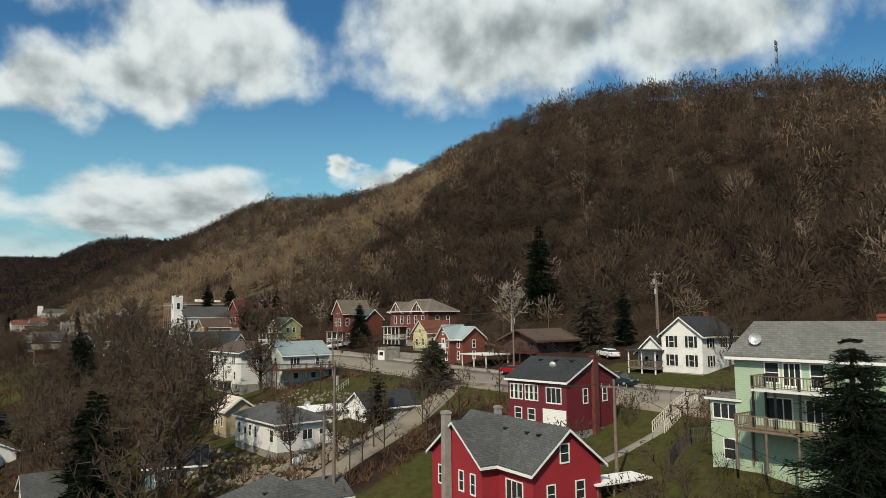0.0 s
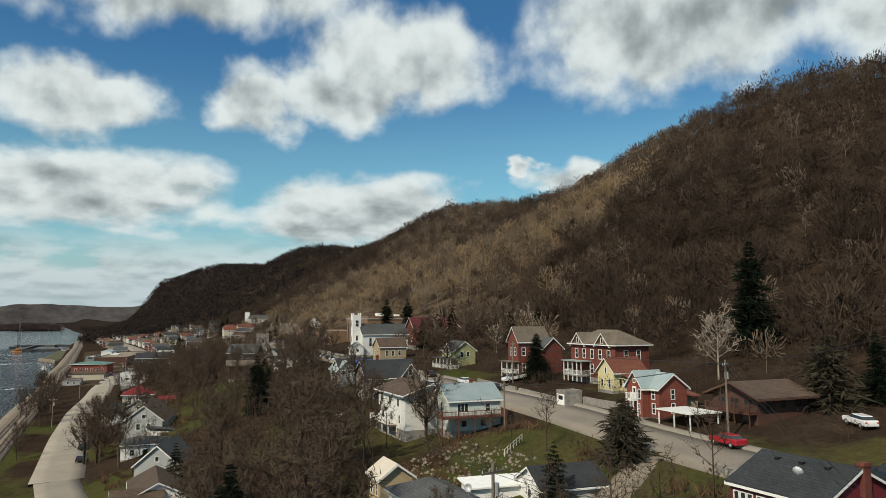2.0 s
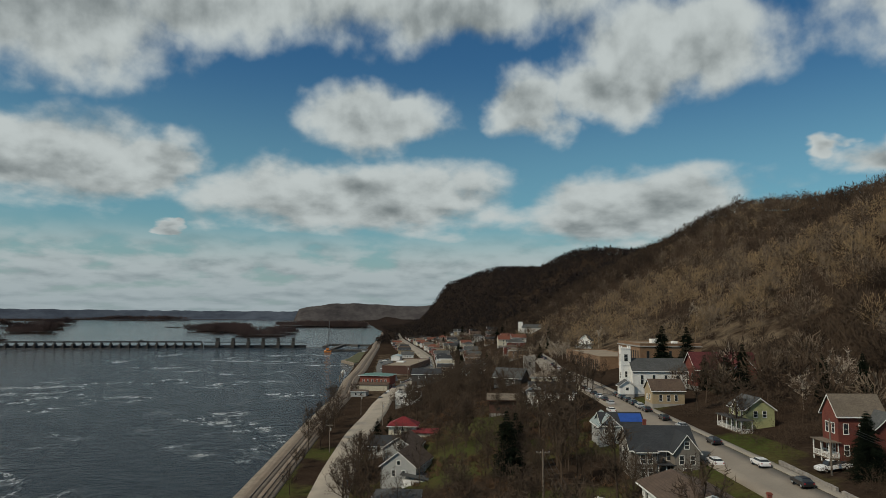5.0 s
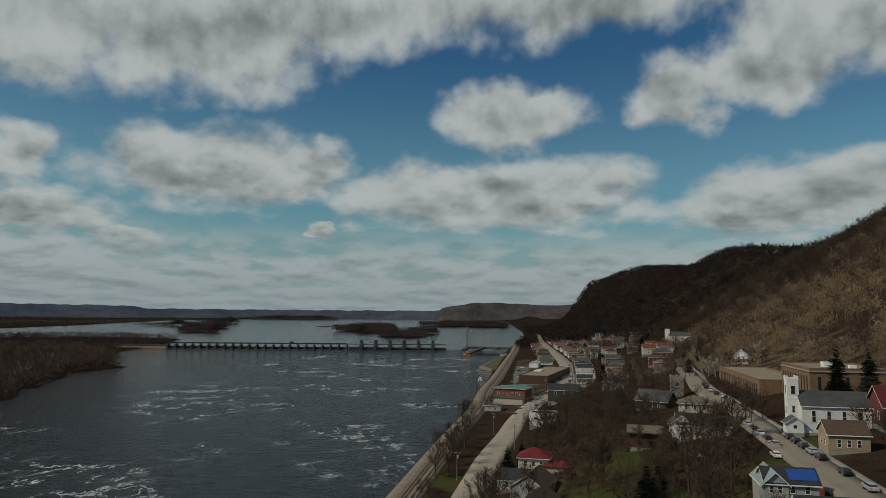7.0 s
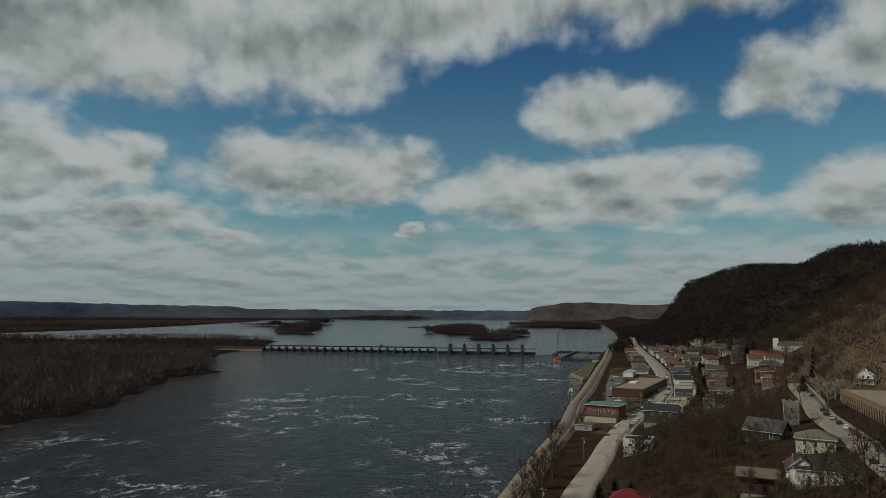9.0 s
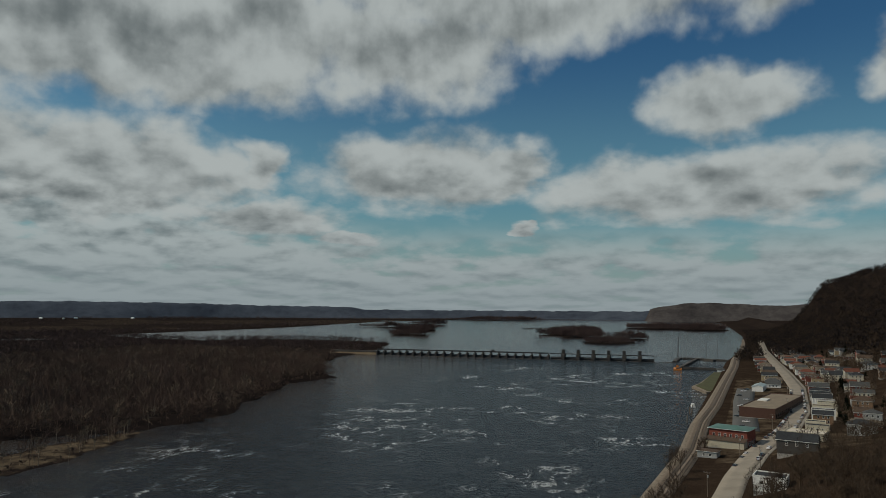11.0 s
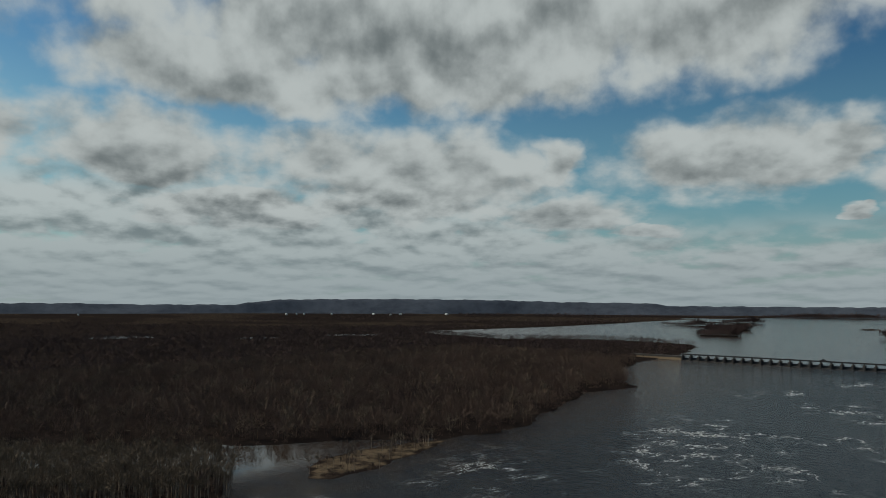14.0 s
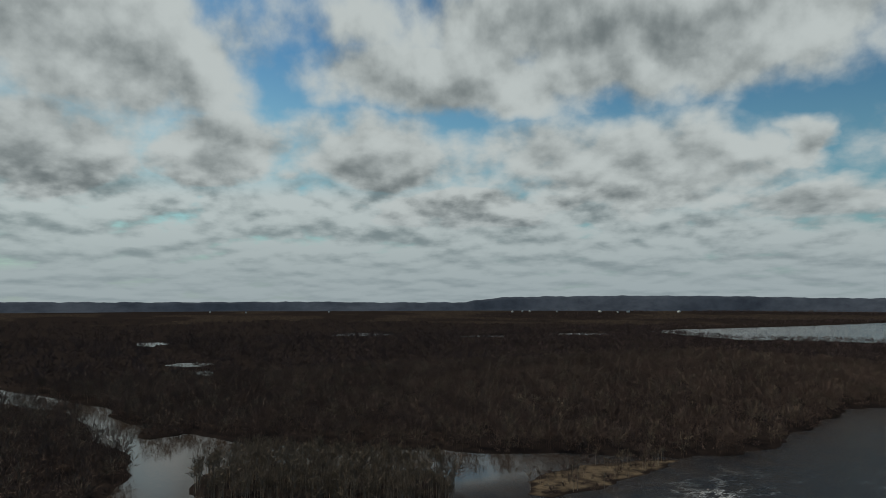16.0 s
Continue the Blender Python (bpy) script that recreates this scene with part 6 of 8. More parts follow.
    h = home_at("house", "beige two-storey house with brown hipped roof", 137.5, 66.0, -20, 21.6)
    body(h, 11, 9, 0, 5.2, 2.4, M["beige"], M["roof_tan"], kind="hip", over=0.6, wins={"S": row(3, 3.2, 0.9, 1.3, 9) + row(3, 0.6, 0.9, 1.3, 9), "W": row(2, 3.2, 0.9, 1.3, 6) + row(2, 0.6, 0.9, 1.3, 6)})
    body(h, 8, 6, 0, 3.0, 1.8, M["beige"], M["roof_tan"], 6, 6, 0)
    h = home_at("house", "dark brown house with overhanging flat-pitched roof", 110.0, 27.0, -14, 18.6)
    body(h, 9, 8, 0, 4.6, 1.3, M["brown"], M["roof_tan"], over=0.9, wins={"W": row(2, 0.8, 1.2, 1.4, 5), "S": row(2, 0.8, 1.0, 1.2, 6)}, frame_mat=M["brown"])
    h = home_at("house", "white house on the wooded slope", 205.0, 196.0, 62, None)
    body(h, 14, 7.5, 0, 5.0, 3.4, M["white"], M["roof_grey"], wins={"W": row(2, 0.8, 0.8, 1.4, 5) + row(2, 3.2, 0.8, 1.3, 4), "S": row(4, 0.9, 0.8, 1.3, 12)})
    porch(h, -8.6, -3.4, -7.05, 5.0, 0.5, 2.4, M["roof_grey"], M["wood"], 4)
    h = home_at("church", "small white church with a steeple far up the valley", 240.0, 424.0, -15, None, "church")
    body(h, 18, 8, 0, 4.6, 3.2, M["white"], M["roof_grey"], wins={"S": row(4, 1, 0.9, 2, 15)})
    body(h, 4, 4, 0, 9.4, 0.4, M["white"], M["trim"], -10.4, 0, 0, kind="flat", wins={"W": [(0, 5, 1, 1.8)]})


def road_houses():
    # along the main road
    h = home_at("house", "cream house with bright red hipped roof", 77.0, 29.0, -12, 9.6)
    body(h, 9, 8, 0, 5.2, 2.6, M["cream"], M["roof_red"], kind="hip", over=0.6, wins={"W": row(2, 2.9, 0.9, 1.4, 5), "S": row(3, 2.9, 0.9, 1.4, 7)})
    body(h, 8, 5, 0, 3.6, 0.6, M["cream"], M["roof_red"], 7.5, -4.4, 0, kind="shed")
    h = home_at("house", "white gabled cottage with dark roof by the road", 70.0, 19.5, -12, 7.6)
    body(h, 9, 6.4, 0, 3.0, 2.4, M["white"], M["roof_black"], wins={"W": [(-1.2, 0.9, 0.8, 1.3), (1.2, 0.9, 0.8, 1.3), (0, 3.2, 0.5, 0.7)], "S": row(2, 0.9, 0.8, 1.2, 6)})
    h = home_at("house", "brown-roofed grey house with front gable", 74.0, 1.0, 70, 8.4)
    body(h, 13, 9, 0, 5.2, 3.0, M["grey"], M["roof_brown"], wins={"W": row(2, 0.9, 0.9, 1.4, 5) + [(0, 5.0, 0.9, 1.1)], "S": row(3, 0.9, 0.9, 1.3, 10) + row(3, 3.4, 0.8, 1.2, 10)})
    h = home_at("house", "grey gabled house with white lower storey and porch", 72.0, -24.0, 66, 8.6)
    body(h, 14, 9, 0, 5.4, 3.4, M["grey"], M["roof_brown"], wins={"W": row(2, 3.0, 0.9, 1.4, 5) + [(0, 5.7, 0.9, 1.0)], "S": row(4, 3.0, 0.8, 1.3, 12)})
    body(h, 5, 8, 0, 2.8, 1.0, M["white"], M["roof_grey"], -6.5, -5.5, 0, kind="shed", wins={"S": row(3, 0.9, 0.9, 1.1, 4)})
    h = home_at("house", "low white house with flat porch roof", 67.5, -45.0, -12, 7.8)
    body(h, 10, 8, 0, 3.2, 1.3, M["white"], M["roof_grey"], kind="hip", wins={"W": row(2, 0.9, 1.0, 1.3, 5), "S": row(3, 0.9, 0.9, 1.2, 8)})
    h = home_at("house", "grey clapboard cottage with steep grey gable roof", 66.0, -76.5, 62, 8.4)
    body(h, 11, 8, 0, 4.0, 3.4, M["grey"], M["roof_grey"], wins={"W": [(0, 4.6, 0.6, 0.9), (-1.9, 1.0, 0.9, 1.3), (1.9, 1.0, 0.9, 1.3)], "S": row(3, 1.0, 0.9, 1.3, 8)})
    h = home_at("house", "white house with plum-brown roof and front gable", 60.5, -98.5, -8, 7.4)
    body(h, 13, 8, 0, 4.4, 2.0, M["white"], M["roof_brown"], 0, 2, 90, wins={"W": row(3, 1, 0.9, 1.2, 9), "S": row(2, 1, 0.9, 1.2, 5)})
    body(h, 7, 5.4, 0, 3.4, 2.2, M["white"], M["roof_brown"], -3.0, -4.0, 0, wins={"W": [(0, 1.4, 0.9, 1.2)], "S": row(2, 1.0, 0.8, 1.2, 4)})
    h = home_at("house", "small white cottage among trees", 69.0, -112.0, -10, 10.4)
    body(h, 6, 5, 0, 2.6, 1.4, M["white"], M["roof_grey"], kind="hip", wins={"W": row(2, 0.9, 0.7, 1.1, 3), "S": row(2, 0.9, 0.7, 1.1, 4)})
    # roofs below the viewpoint
    h = home_at("house", "house with large grey shingle hip roof", 58.5, -183.5, -100, 12.4)
    body(h, 13, 11, 0, 4.0, 3.6, M["beige"], M["roof_grey"], kind="hip", over=0.5, wins={"S": row(3, 1.2, 1.0, 1.4, 10), "W": row(3, 1.2, 1.0, 1.4, 8)})
    vents(h, [(1.2, -1.4, 6.6), (-2.5, -2.8, 5.6)])
    h = home_at("garage", "white clapboard garage with grey roof", 67.5, -174.5, -14, 13.2, "garage")
    body(h, 7, 5.4, 0, 2.4, 1.2, M["white"], M["roof_grey"], wins={"S": [(0, 0.9, 0.8, 0.8)]})
    h = home_at("house", "slate-blue cottage with white door", 68.0, -148.5, -30, 12.6)
    body(h, 6.5, 5, 0, 2.7, 1.5, M["blue"], M["roof_black"], wins={"S": row(2, 1.0, 0.6, 1.0, 3.5, -1.0), "W": row(2, 1.0, 0.6, 1.0, 3)}, doors={"S": [(2.2, 0.1, 0.9, 2.0)]})
    h = home_at("house", "low house with brown-grey shingle roof", 58.4, -142.0, -12, 8.4)
    body(h, 9.5, 8.5, 0, 4.2, 2.2, M["beige"], M["roof_grey"], kind="gable", wins={"W": row(2, 1, 1.0, 1.3, 5), "S": row(3, 1, 1.0, 1.3, 10)})
    # down town: block with green roof, tan-roofed warehouse, brick fronts
    h = home_at("shop_building", "red two-storey commercial block with green metal roof", 84.0, 240.0, -20, None, "building")
    body(h, 19, 15, 0, 8.6, 1.4, M["brick"], M["roof_green"], kind="hip", over=0.8, wins={"S": row(6, 4.6, 1.0, 1.7, 17), "W": row(4, 4.6, 1.0, 1.7, 12), "E": row(4, 1.0, 1.6, 2.0, 12)})
    body(h, 19, 6, 0, 3.6, 1.0, M["beige"], M["roof_brown"], 0, -10.6, 0, kind="shed")
    h = home_at("warehouse", "long low warehouse with tan gravel roof and dark shopfronts", 120.0, 385.0, 72, None, "warehouse")
    body(h, 96, 22, 0, 5.6, 0.5, M["brown"], M["gravel_roof"], kind="flat", wins={"S": [(u, 0.8, 2.4, 2.2) for u in np.arange(-45, 46, 6.5)]}, frame_mat=M["dark"])
    part("gable", prism(bmesh.new(), [(-6, 3), (6, 3), (6, 9), (-6, 9)], 6.1, 6.9), M["trim"], h, "white roof lantern")
    h = home_at("shed", "long white metal shed by the tracks", 124.0, 520.0, 78, None, "shed")
    body(h, 26, 9, 0, 4.2, 1.4, M["trim"], M["roof_metal"])
    h = home_at("shop_building", "dark two-storey shop with gabled front", 107.0, 182.0, -15, None, "building")
    body(h, 16, 9, 0, 6.0, 2.6, M["dark"], M["roof_black"], wins={"W": row(3, 3.6, 0.9, 1.5, 7) + row(2, 0.6, 1.6, 1.8, 6), "S": row(3, 3.6, 0.9, 1.4, 12)})
    h = home_at("shop_building", "low building with pale flat roof", 117.0, 228.0, -20, None, "building")
    body(h, 18, 12, 0, 4.6, 0.4, M["beige"], M["roof_cream"], kind="flat", wins={"W": row(3, 0.7, 2.0, 1.9, 10)})
    h = home_at("garage", "dark-roofed workshop with white front", 89.5, 122.0, -14, None, "workshop")
    body(h, 11, 9, 0, 4.6, 0.5, M["white"], M["roof_black"], kind="flat", wins={"W": row(2, 2.6, 1.6, 1.0, 6), "S": row(3, 2.6, 1.2, 1.0, 8)})
    h = home_at("house", "small dark house by the railway", 71.0, 205.0, -15, None)
    body(h, 9, 7, 0, 3.0, 0.8, M["grey"], M["roof_brown"], kind="hip", wins={"W": row(2, 0.9, 1.0, 1.2, 5), "S": row(2, 0.9, 1.0, 1.2, 6)})


def town_rows():
    """Shops and houses further up the valley, along both sides of the main road and on the slope."""
    rng = random.Random(21)
    walls = ["white", "cream", "brick", "beige", "brick_dark", "grey", "tan", "brick", "white", "brick_tan"]
    roofs = ["roof_grey", "roof_brown", "roof_black", "roof_tan", "roof_grey", "roof_rust", "roof_brown", "roof_black"]
    line = np.array(MAIN_ROAD, float)

    def place(s, off, big):
        y = s
        x = float(np.interp(y, line[:, 1], line[:, 0])) + off
        slope = (np.interp(y + 5, line[:, 1], line[:, 0]) - np.interp(y - 5, line[:, 1], line[:, 0])) / 10
        yaw = -math.degrees(math.atan(slope)) + rng.uniform(-4, 4)
        w, r = rng.choice(walls), rng.choice(roofs)
        words = {"brick": "red brick", "brick_dark": "dark brick", "brick_tan": "tan brick"}.get(w, w)
        two = rng.random() < 0.6
        L, W, h = rng.uniform(9, 15), rng.uniform(7, 9.5), 5.6 if two else 3.1
        ob = home_at("house" if not big else "shop_building", f"{words} {'two-storey' if two else 'one-storey'} {'shop' if big else 'house'} with {r[5:]} roof in the valley", x, y, yaw, None, "house" if not big else "building", "buildings up the valley")
        wins = {"W": row(2, 0.9, 1.0, 1.4, 5), "S": row(3, 0.9, 0.9, 1.3, 8)}
        if two:
            wins["W"] += row(2, 3.5, 0.9, 1.3, 5)
            wins["S"] += row(3, 3.5, 0.9, 1.3, 8)
        body(ob, L, W, 0.2, h, 0.5 if big else rng.uniform(1.8, 3.2), M[w], M[r], kind="flat" if big else rng.choice(["gable", "gable", "hip"]), wins=wins, fine=False)

    for y in range(286, 930, 17):
        place(y + rng.uniform(-2, 2), rng.uniform(15, 18), y < 560 and rng.random() < 0.7)
    for y in range(545, 900, 24):
        place(y + rng.uniform(-3, 3), rng.uniform(-20, -16), False)
    for y in range(255, 900, 26):
        place(y + rng.uniform(-6, 6), rng.uniform(38, 46), False)
    for y in range(560, 1150, 21):
        place(y + rng.uniform(-5, 5), rng.uniform(30, 36), False)
    for y in range(900, 1250, 24):
        place(y + rng.uniform(-5, 5), rng.choice([-17, 16]), False)
    for y in range(300, 860, 30):
        place(y + rng.uniform(-8, 8), rng.uniform(62, 85), False)


near_houses()
garden_walls()
far_farms()
terrace_houses()
road_houses()
town_rows()


# ---- dam, lock, crane ----
def make_dam():
    """A row of gate piers across the river: low piers and a bridge, then six tall towers."""
    d = thing("dam", "long concrete gated dam with low piers and tall gate towers", "dam", pose(0, 930, 0))
    for i in range(6):
        x = -115 + 23 * i
        t = part("gate_tower", boxes((x - 2.6, -7, -3, x + 2.6, 8, 8.2), (x - 2.2, -3.2, 8.2, x + 2.2, 3.2, 14.8), (x - 2.6, -3.6, 14.8, x + 2.6, 3.6, 15.6)), M["shaded_concrete"], d)
        part("opening", boxes((x - 0.8, -3.26, 10.6, x + 0.8, -3.2, 12.4)), M["glass"], t)
        part("pier_nose", boxes((x - 1.6, -9.5, -3, x + 1.6, -7, 3.0)), M["shaded_concrete"], t)
    for i in range(7):
        x0 = -138 + 23 * i
        part("roller_gate", tube(bmesh.new(), (x0 + 2.6, 1.5, 2.0), (x0 + 20.4, 1.5, 2.0), 2.1, 2.1, 14), M["dam_steel"], d)
        part("bridge_span", boxes((x0 + 2.6, -2.2, 8.3, x0 + 20.4, 2.2, 9.5)), M["dam_steel"], d)
    for i in range(23):
        x = -138.5 - 13.3 * i
        part("pier", boxes((x - 1.2, -6, -3, x + 1.2, 6, 6.2), (x - 0.9, -1.9, 6.2, x + 0.9, 1.9, 8.3)), M["shaded_concrete"], d)
        if i < 22:
            part("tainter_gate", boxes((x - 12.1, 0.5, -1, x - 1.2, 1.5, 3.8)), M["dam_steel"], d)
            part("bridge_span", boxes((x - 13.3, -1.8, 8.3, x, 1.8, 9.3), (x - 13.3, -1.85, 9.3, x, -1.75, 10.3)), M["dam_steel"], d)
    part("service_crane", boxes((-232, -1.5, 9.4, -225, 1.5, 11.4), (-230, -1, 11.4, -227, 1, 13.0)), M["dam_steel"], d, "dark service crane on the bridge")
    part("sill", boxes((-432, -4, -3, 46, 5, 0.25)), M["shaded_concrete"], d)
    w = thing("embankment", "low earth and concrete dike at the dam's end", "dike", pose(0, 930, 0))
    part("dike", boxes((-520, -6, -3, -432, 9, 3.2)), M["sand"], w)
    part("deck", boxes((-520, -3, 3.2, -432, 5, 6.4)), M["shaded_concrete"], w)


def make_lock():
    k = thing("lock", "concrete lock walls beside the dam", "lock", pose(0, 0, 0))
    for n, ring in (("river_wall", [(46, 926), (52, 926), (58, 1010), (82, 1010), (104, 975), (108, 979), (85, 1016), (53, 1016)]),
                    ("guide_wall", [(52, 790), (56, 790), (84, 1000), (79, 1002)]),
                    ("gate", [(80, 1000), (128, 985), (128, 989), (80, 1004)]),
                    ("lower_wall", [(58, 812), (104, 805), (104, 809), (58, 816)])):
        part(n, prism(bmesh.new(), ring, -3, 2.6), M["shaded_concrete"], k)
    b = thing("river_bank_pier", "grassy pier faced with rough stone below the lock", "pier")
    ring = [(68, 566), (80, 518), (90, 524), (112, 745), (97, 748), (76, 600)]
    part("stone_face", prism(bmesh.new(), ring, -3, 2.2), M["riprap"], b)
    part("grass_top", prism(bmesh.new(), [(90 + (x - 90) * 0.82, 640 + (y - 640) * 0.95) for x, y in ring], 2.2, 2.7), M["turf"], b)
    c = thing("barge_crane", "tall lattice crane on an orange barge", "crane", pose(54, 800, 0))
    part("barge", boxes((-5, -14, -0.8, 5, 14, 1.5)), M["orange"], c)
    part("cab", boxes((-2, 2, 1.5, 2, 7, 5)), M["orange"], c)
    bm = bmesh.new()
    top = Vector((2, 2, 43))
    for sx, sy in ((-0.9, -0.9), (0.9, -0.9), (0.9, 0.9), (-0.9, 0.9)):
        tube(bm, (sx, 3 + sy, 4), top + Vector((sx * 0.3, sy * 0.3, 0)), 0.22, 0.18, 5)
    for i in range(12):
        f, g = i / 12, (i + 1) / 12
        s = 1 - 2 * (i % 2)
        a = Vector((0, 3, 4)).lerp(top, f)
        b = Vector((0, 3, 4)).lerp(top, g)
        tube(bm, a + Vector((-0.8 * s, -0.8, 0)), b + Vector((0.8 * s, -0.8, 0)), 0.12, 0.12, 4)
    part("boom", bm, M["steel"], c)
    bm = bmesh.new()
    tube(bm, top, (0, 12, 5), 0.08, 0.08, 4)
    tube(bm, top, (2, -1, 3), 0.08, 0.08, 4)
    part("cable", bm, M["steel"], c)
    for x, y, h in ((60, 940, 26), (66, 990, 16), (96, 1000, 26), (112, 1000, 30), (58, 870, 12), (75, 955, 12)):
        m = thing("light_mast", "thin steel light mast on the lock wall", "mast", pose(x, y, 2.4))
        part("pole", tube(bmesh.new(), (0, 0, 0), (0, 0, h - 2), 0.3, 0.16, 6), M["steel"], m)
        part("lamp_head", boxes((-1.2, -0.2, h - 2.1, 1.2, 0.2, h - 1.5)), M["steel"], m)
    g = thing("guard_house", "small white lock house with dark roof", "house", pose(104, 760, gz(104, 760)))
    body(g, 8, 6, 0, 3, 1.5, M["white"], M["roof_grey"], wins={"W": row(2, 0.9, 0.9, 1.2, 4)})
    # dock with mooring posts and a boat
    b = thing("boat", "small white cabin boat at a mooring", "boat", pose(67, 425, 0.1, 0, 0, 8))
    part("hull", prism(bmesh.new(), [(-1.3, -4), (1.3, -4), (1.4, 2), (0, 5), (-1.4, 2)], -0.4, 1.0), M["trim"], b)
    part("cabin", boxes((-0.9, -2.5, 1.0, 0.9, 1.5, 2.6)), M["trim"], b)
    part("mast", tube(bmesh.new(), (0, 0, 2.6), (0, 0, 7), 0.06, 0.04, 5), M["steel"], b)
    for x, y in ((64, 385), (66, 395), (65, 375), (62, 340)):
        p = thing("mooring_pile", "dark wooden mooring pile in the river", "pile", pose(x, y, -3))
        part("pile", tube(bmesh.new(), (0, 0, 0), (0.2, 0, 8), 0.35, 0.3, 8), M["wood"], p)


make_dam()
make_lock()


# ---- cars ----
def make_car(paint, label, truck=False):
    c = thing("car", label, "pickup truck" if truck else "car", None, "parked cars")
    L, W = (5.6, 1.95) if truck else (4.5, 1.8)
    bm = bmesh.new()
    side = [(-L / 2, 0.35), (L / 2, 0.35), (L / 2, 0.75), (L / 2 - 0.15, 0.95), (L * 0.22, 1.02), (-L / 2 + 0.1, 1.05), (-L / 2, 0.8)]
    a = [bm.verts.new((x, -W / 2, z)) for x, z in side]
    b = [bm.verts.new((x, W / 2, z)) for x, z in side]
    bm.faces.new(a)
    bm.faces.new(b[::-1])
    for i in range(len(side)):
        j = (i + 1) % len(side)
        bm.faces.new((a[j], a[i], b[i], b[j]))
    bmesh.ops.bevel(bm, geom=bm.edges[:], offset=0.06, segments=1, affect="EDGES")
    bmesh.ops.recalc_face_normals(bm, faces=bm.faces)
    shell = part("body", bm, paint, c)
    x0, x1 = (-0.35, 1.35) if truck else (-L * 0.40, L * 0.24)
    top = 1.75 if truck else 1.45

    def cabin(x0, x1, r0, r1, w0, w1, z0, z1):
        bm = bmesh.new()
        lo = [bm.verts.new(p) for p in ((x0, -w0, z0), (x1, -w0, z0), (x1, w0, z0), (x0, w0, z0))]
        hi = [bm.verts.new(p) for p in ((r0, -w1, z1), (r1, -w1, z1), (r1, w1, z1), (r0, w1, z1))]
        bm.faces.new(lo[::-1])
        bm.faces.new(hi)
        for i in range(4):
            bm.faces.new((lo[i], lo[(i + 1) % 4], hi[(i + 1) % 4], hi[i]))
        return bm

    part("glazing", cabin(x0, x1, x0 + 0.45, x1 - 0.55, W / 2 - 0.06, W / 2 - 0.24, 1.0, top - 0.06), M["glass"], c, "dark car windows")
    part("roof", cabin(x0 + 0.40, x1 - 0.5, x0 + 0.5, x1 - 0.62, W / 2 - 0.22, W / 2 - 0.28, top - 0.07, top), paint, c)
    if truck:
        part("bed", boxes((-L / 2 + 0.15, -W / 2 + 0.15, 1.0, -0.5, W / 2 - 0.15, 1.08)), M["black"], c)
    for x in (-L * 0.30, L * 0.31):
        for s in (-1, 1):
            w = part("wheel", tube(bmesh.new(), (x, s * (W / 2 - 0.2), 0.33), (x, s * (W / 2 + 0.02), 0.33), 0.33, 0.33, 12), M["rubber"], c)
            part("rim", tube(bmesh.new(), (x, s * (W / 2 + 0.015), 0.33), (x, s * (W / 2 + 0.035), 0.33), 0.2, 0.18, 8), M["foil"], w)
    for s in (-1, 1):
        part("headlight", boxes((L / 2 - 0.06, s * 0.65 - 0.18, 0.68, L / 2 + 0.01, s * 0.65 + 0.18, 0.82)), M["foil"], shell)
        part("tail_light", boxes((-L / 2 - 0.01, s * 0.7 - 0.12, 0.72, -L / 2 + 0.06, s * 0.7 + 0.12, 0.9)), PAINT["red"], shell)
    return c


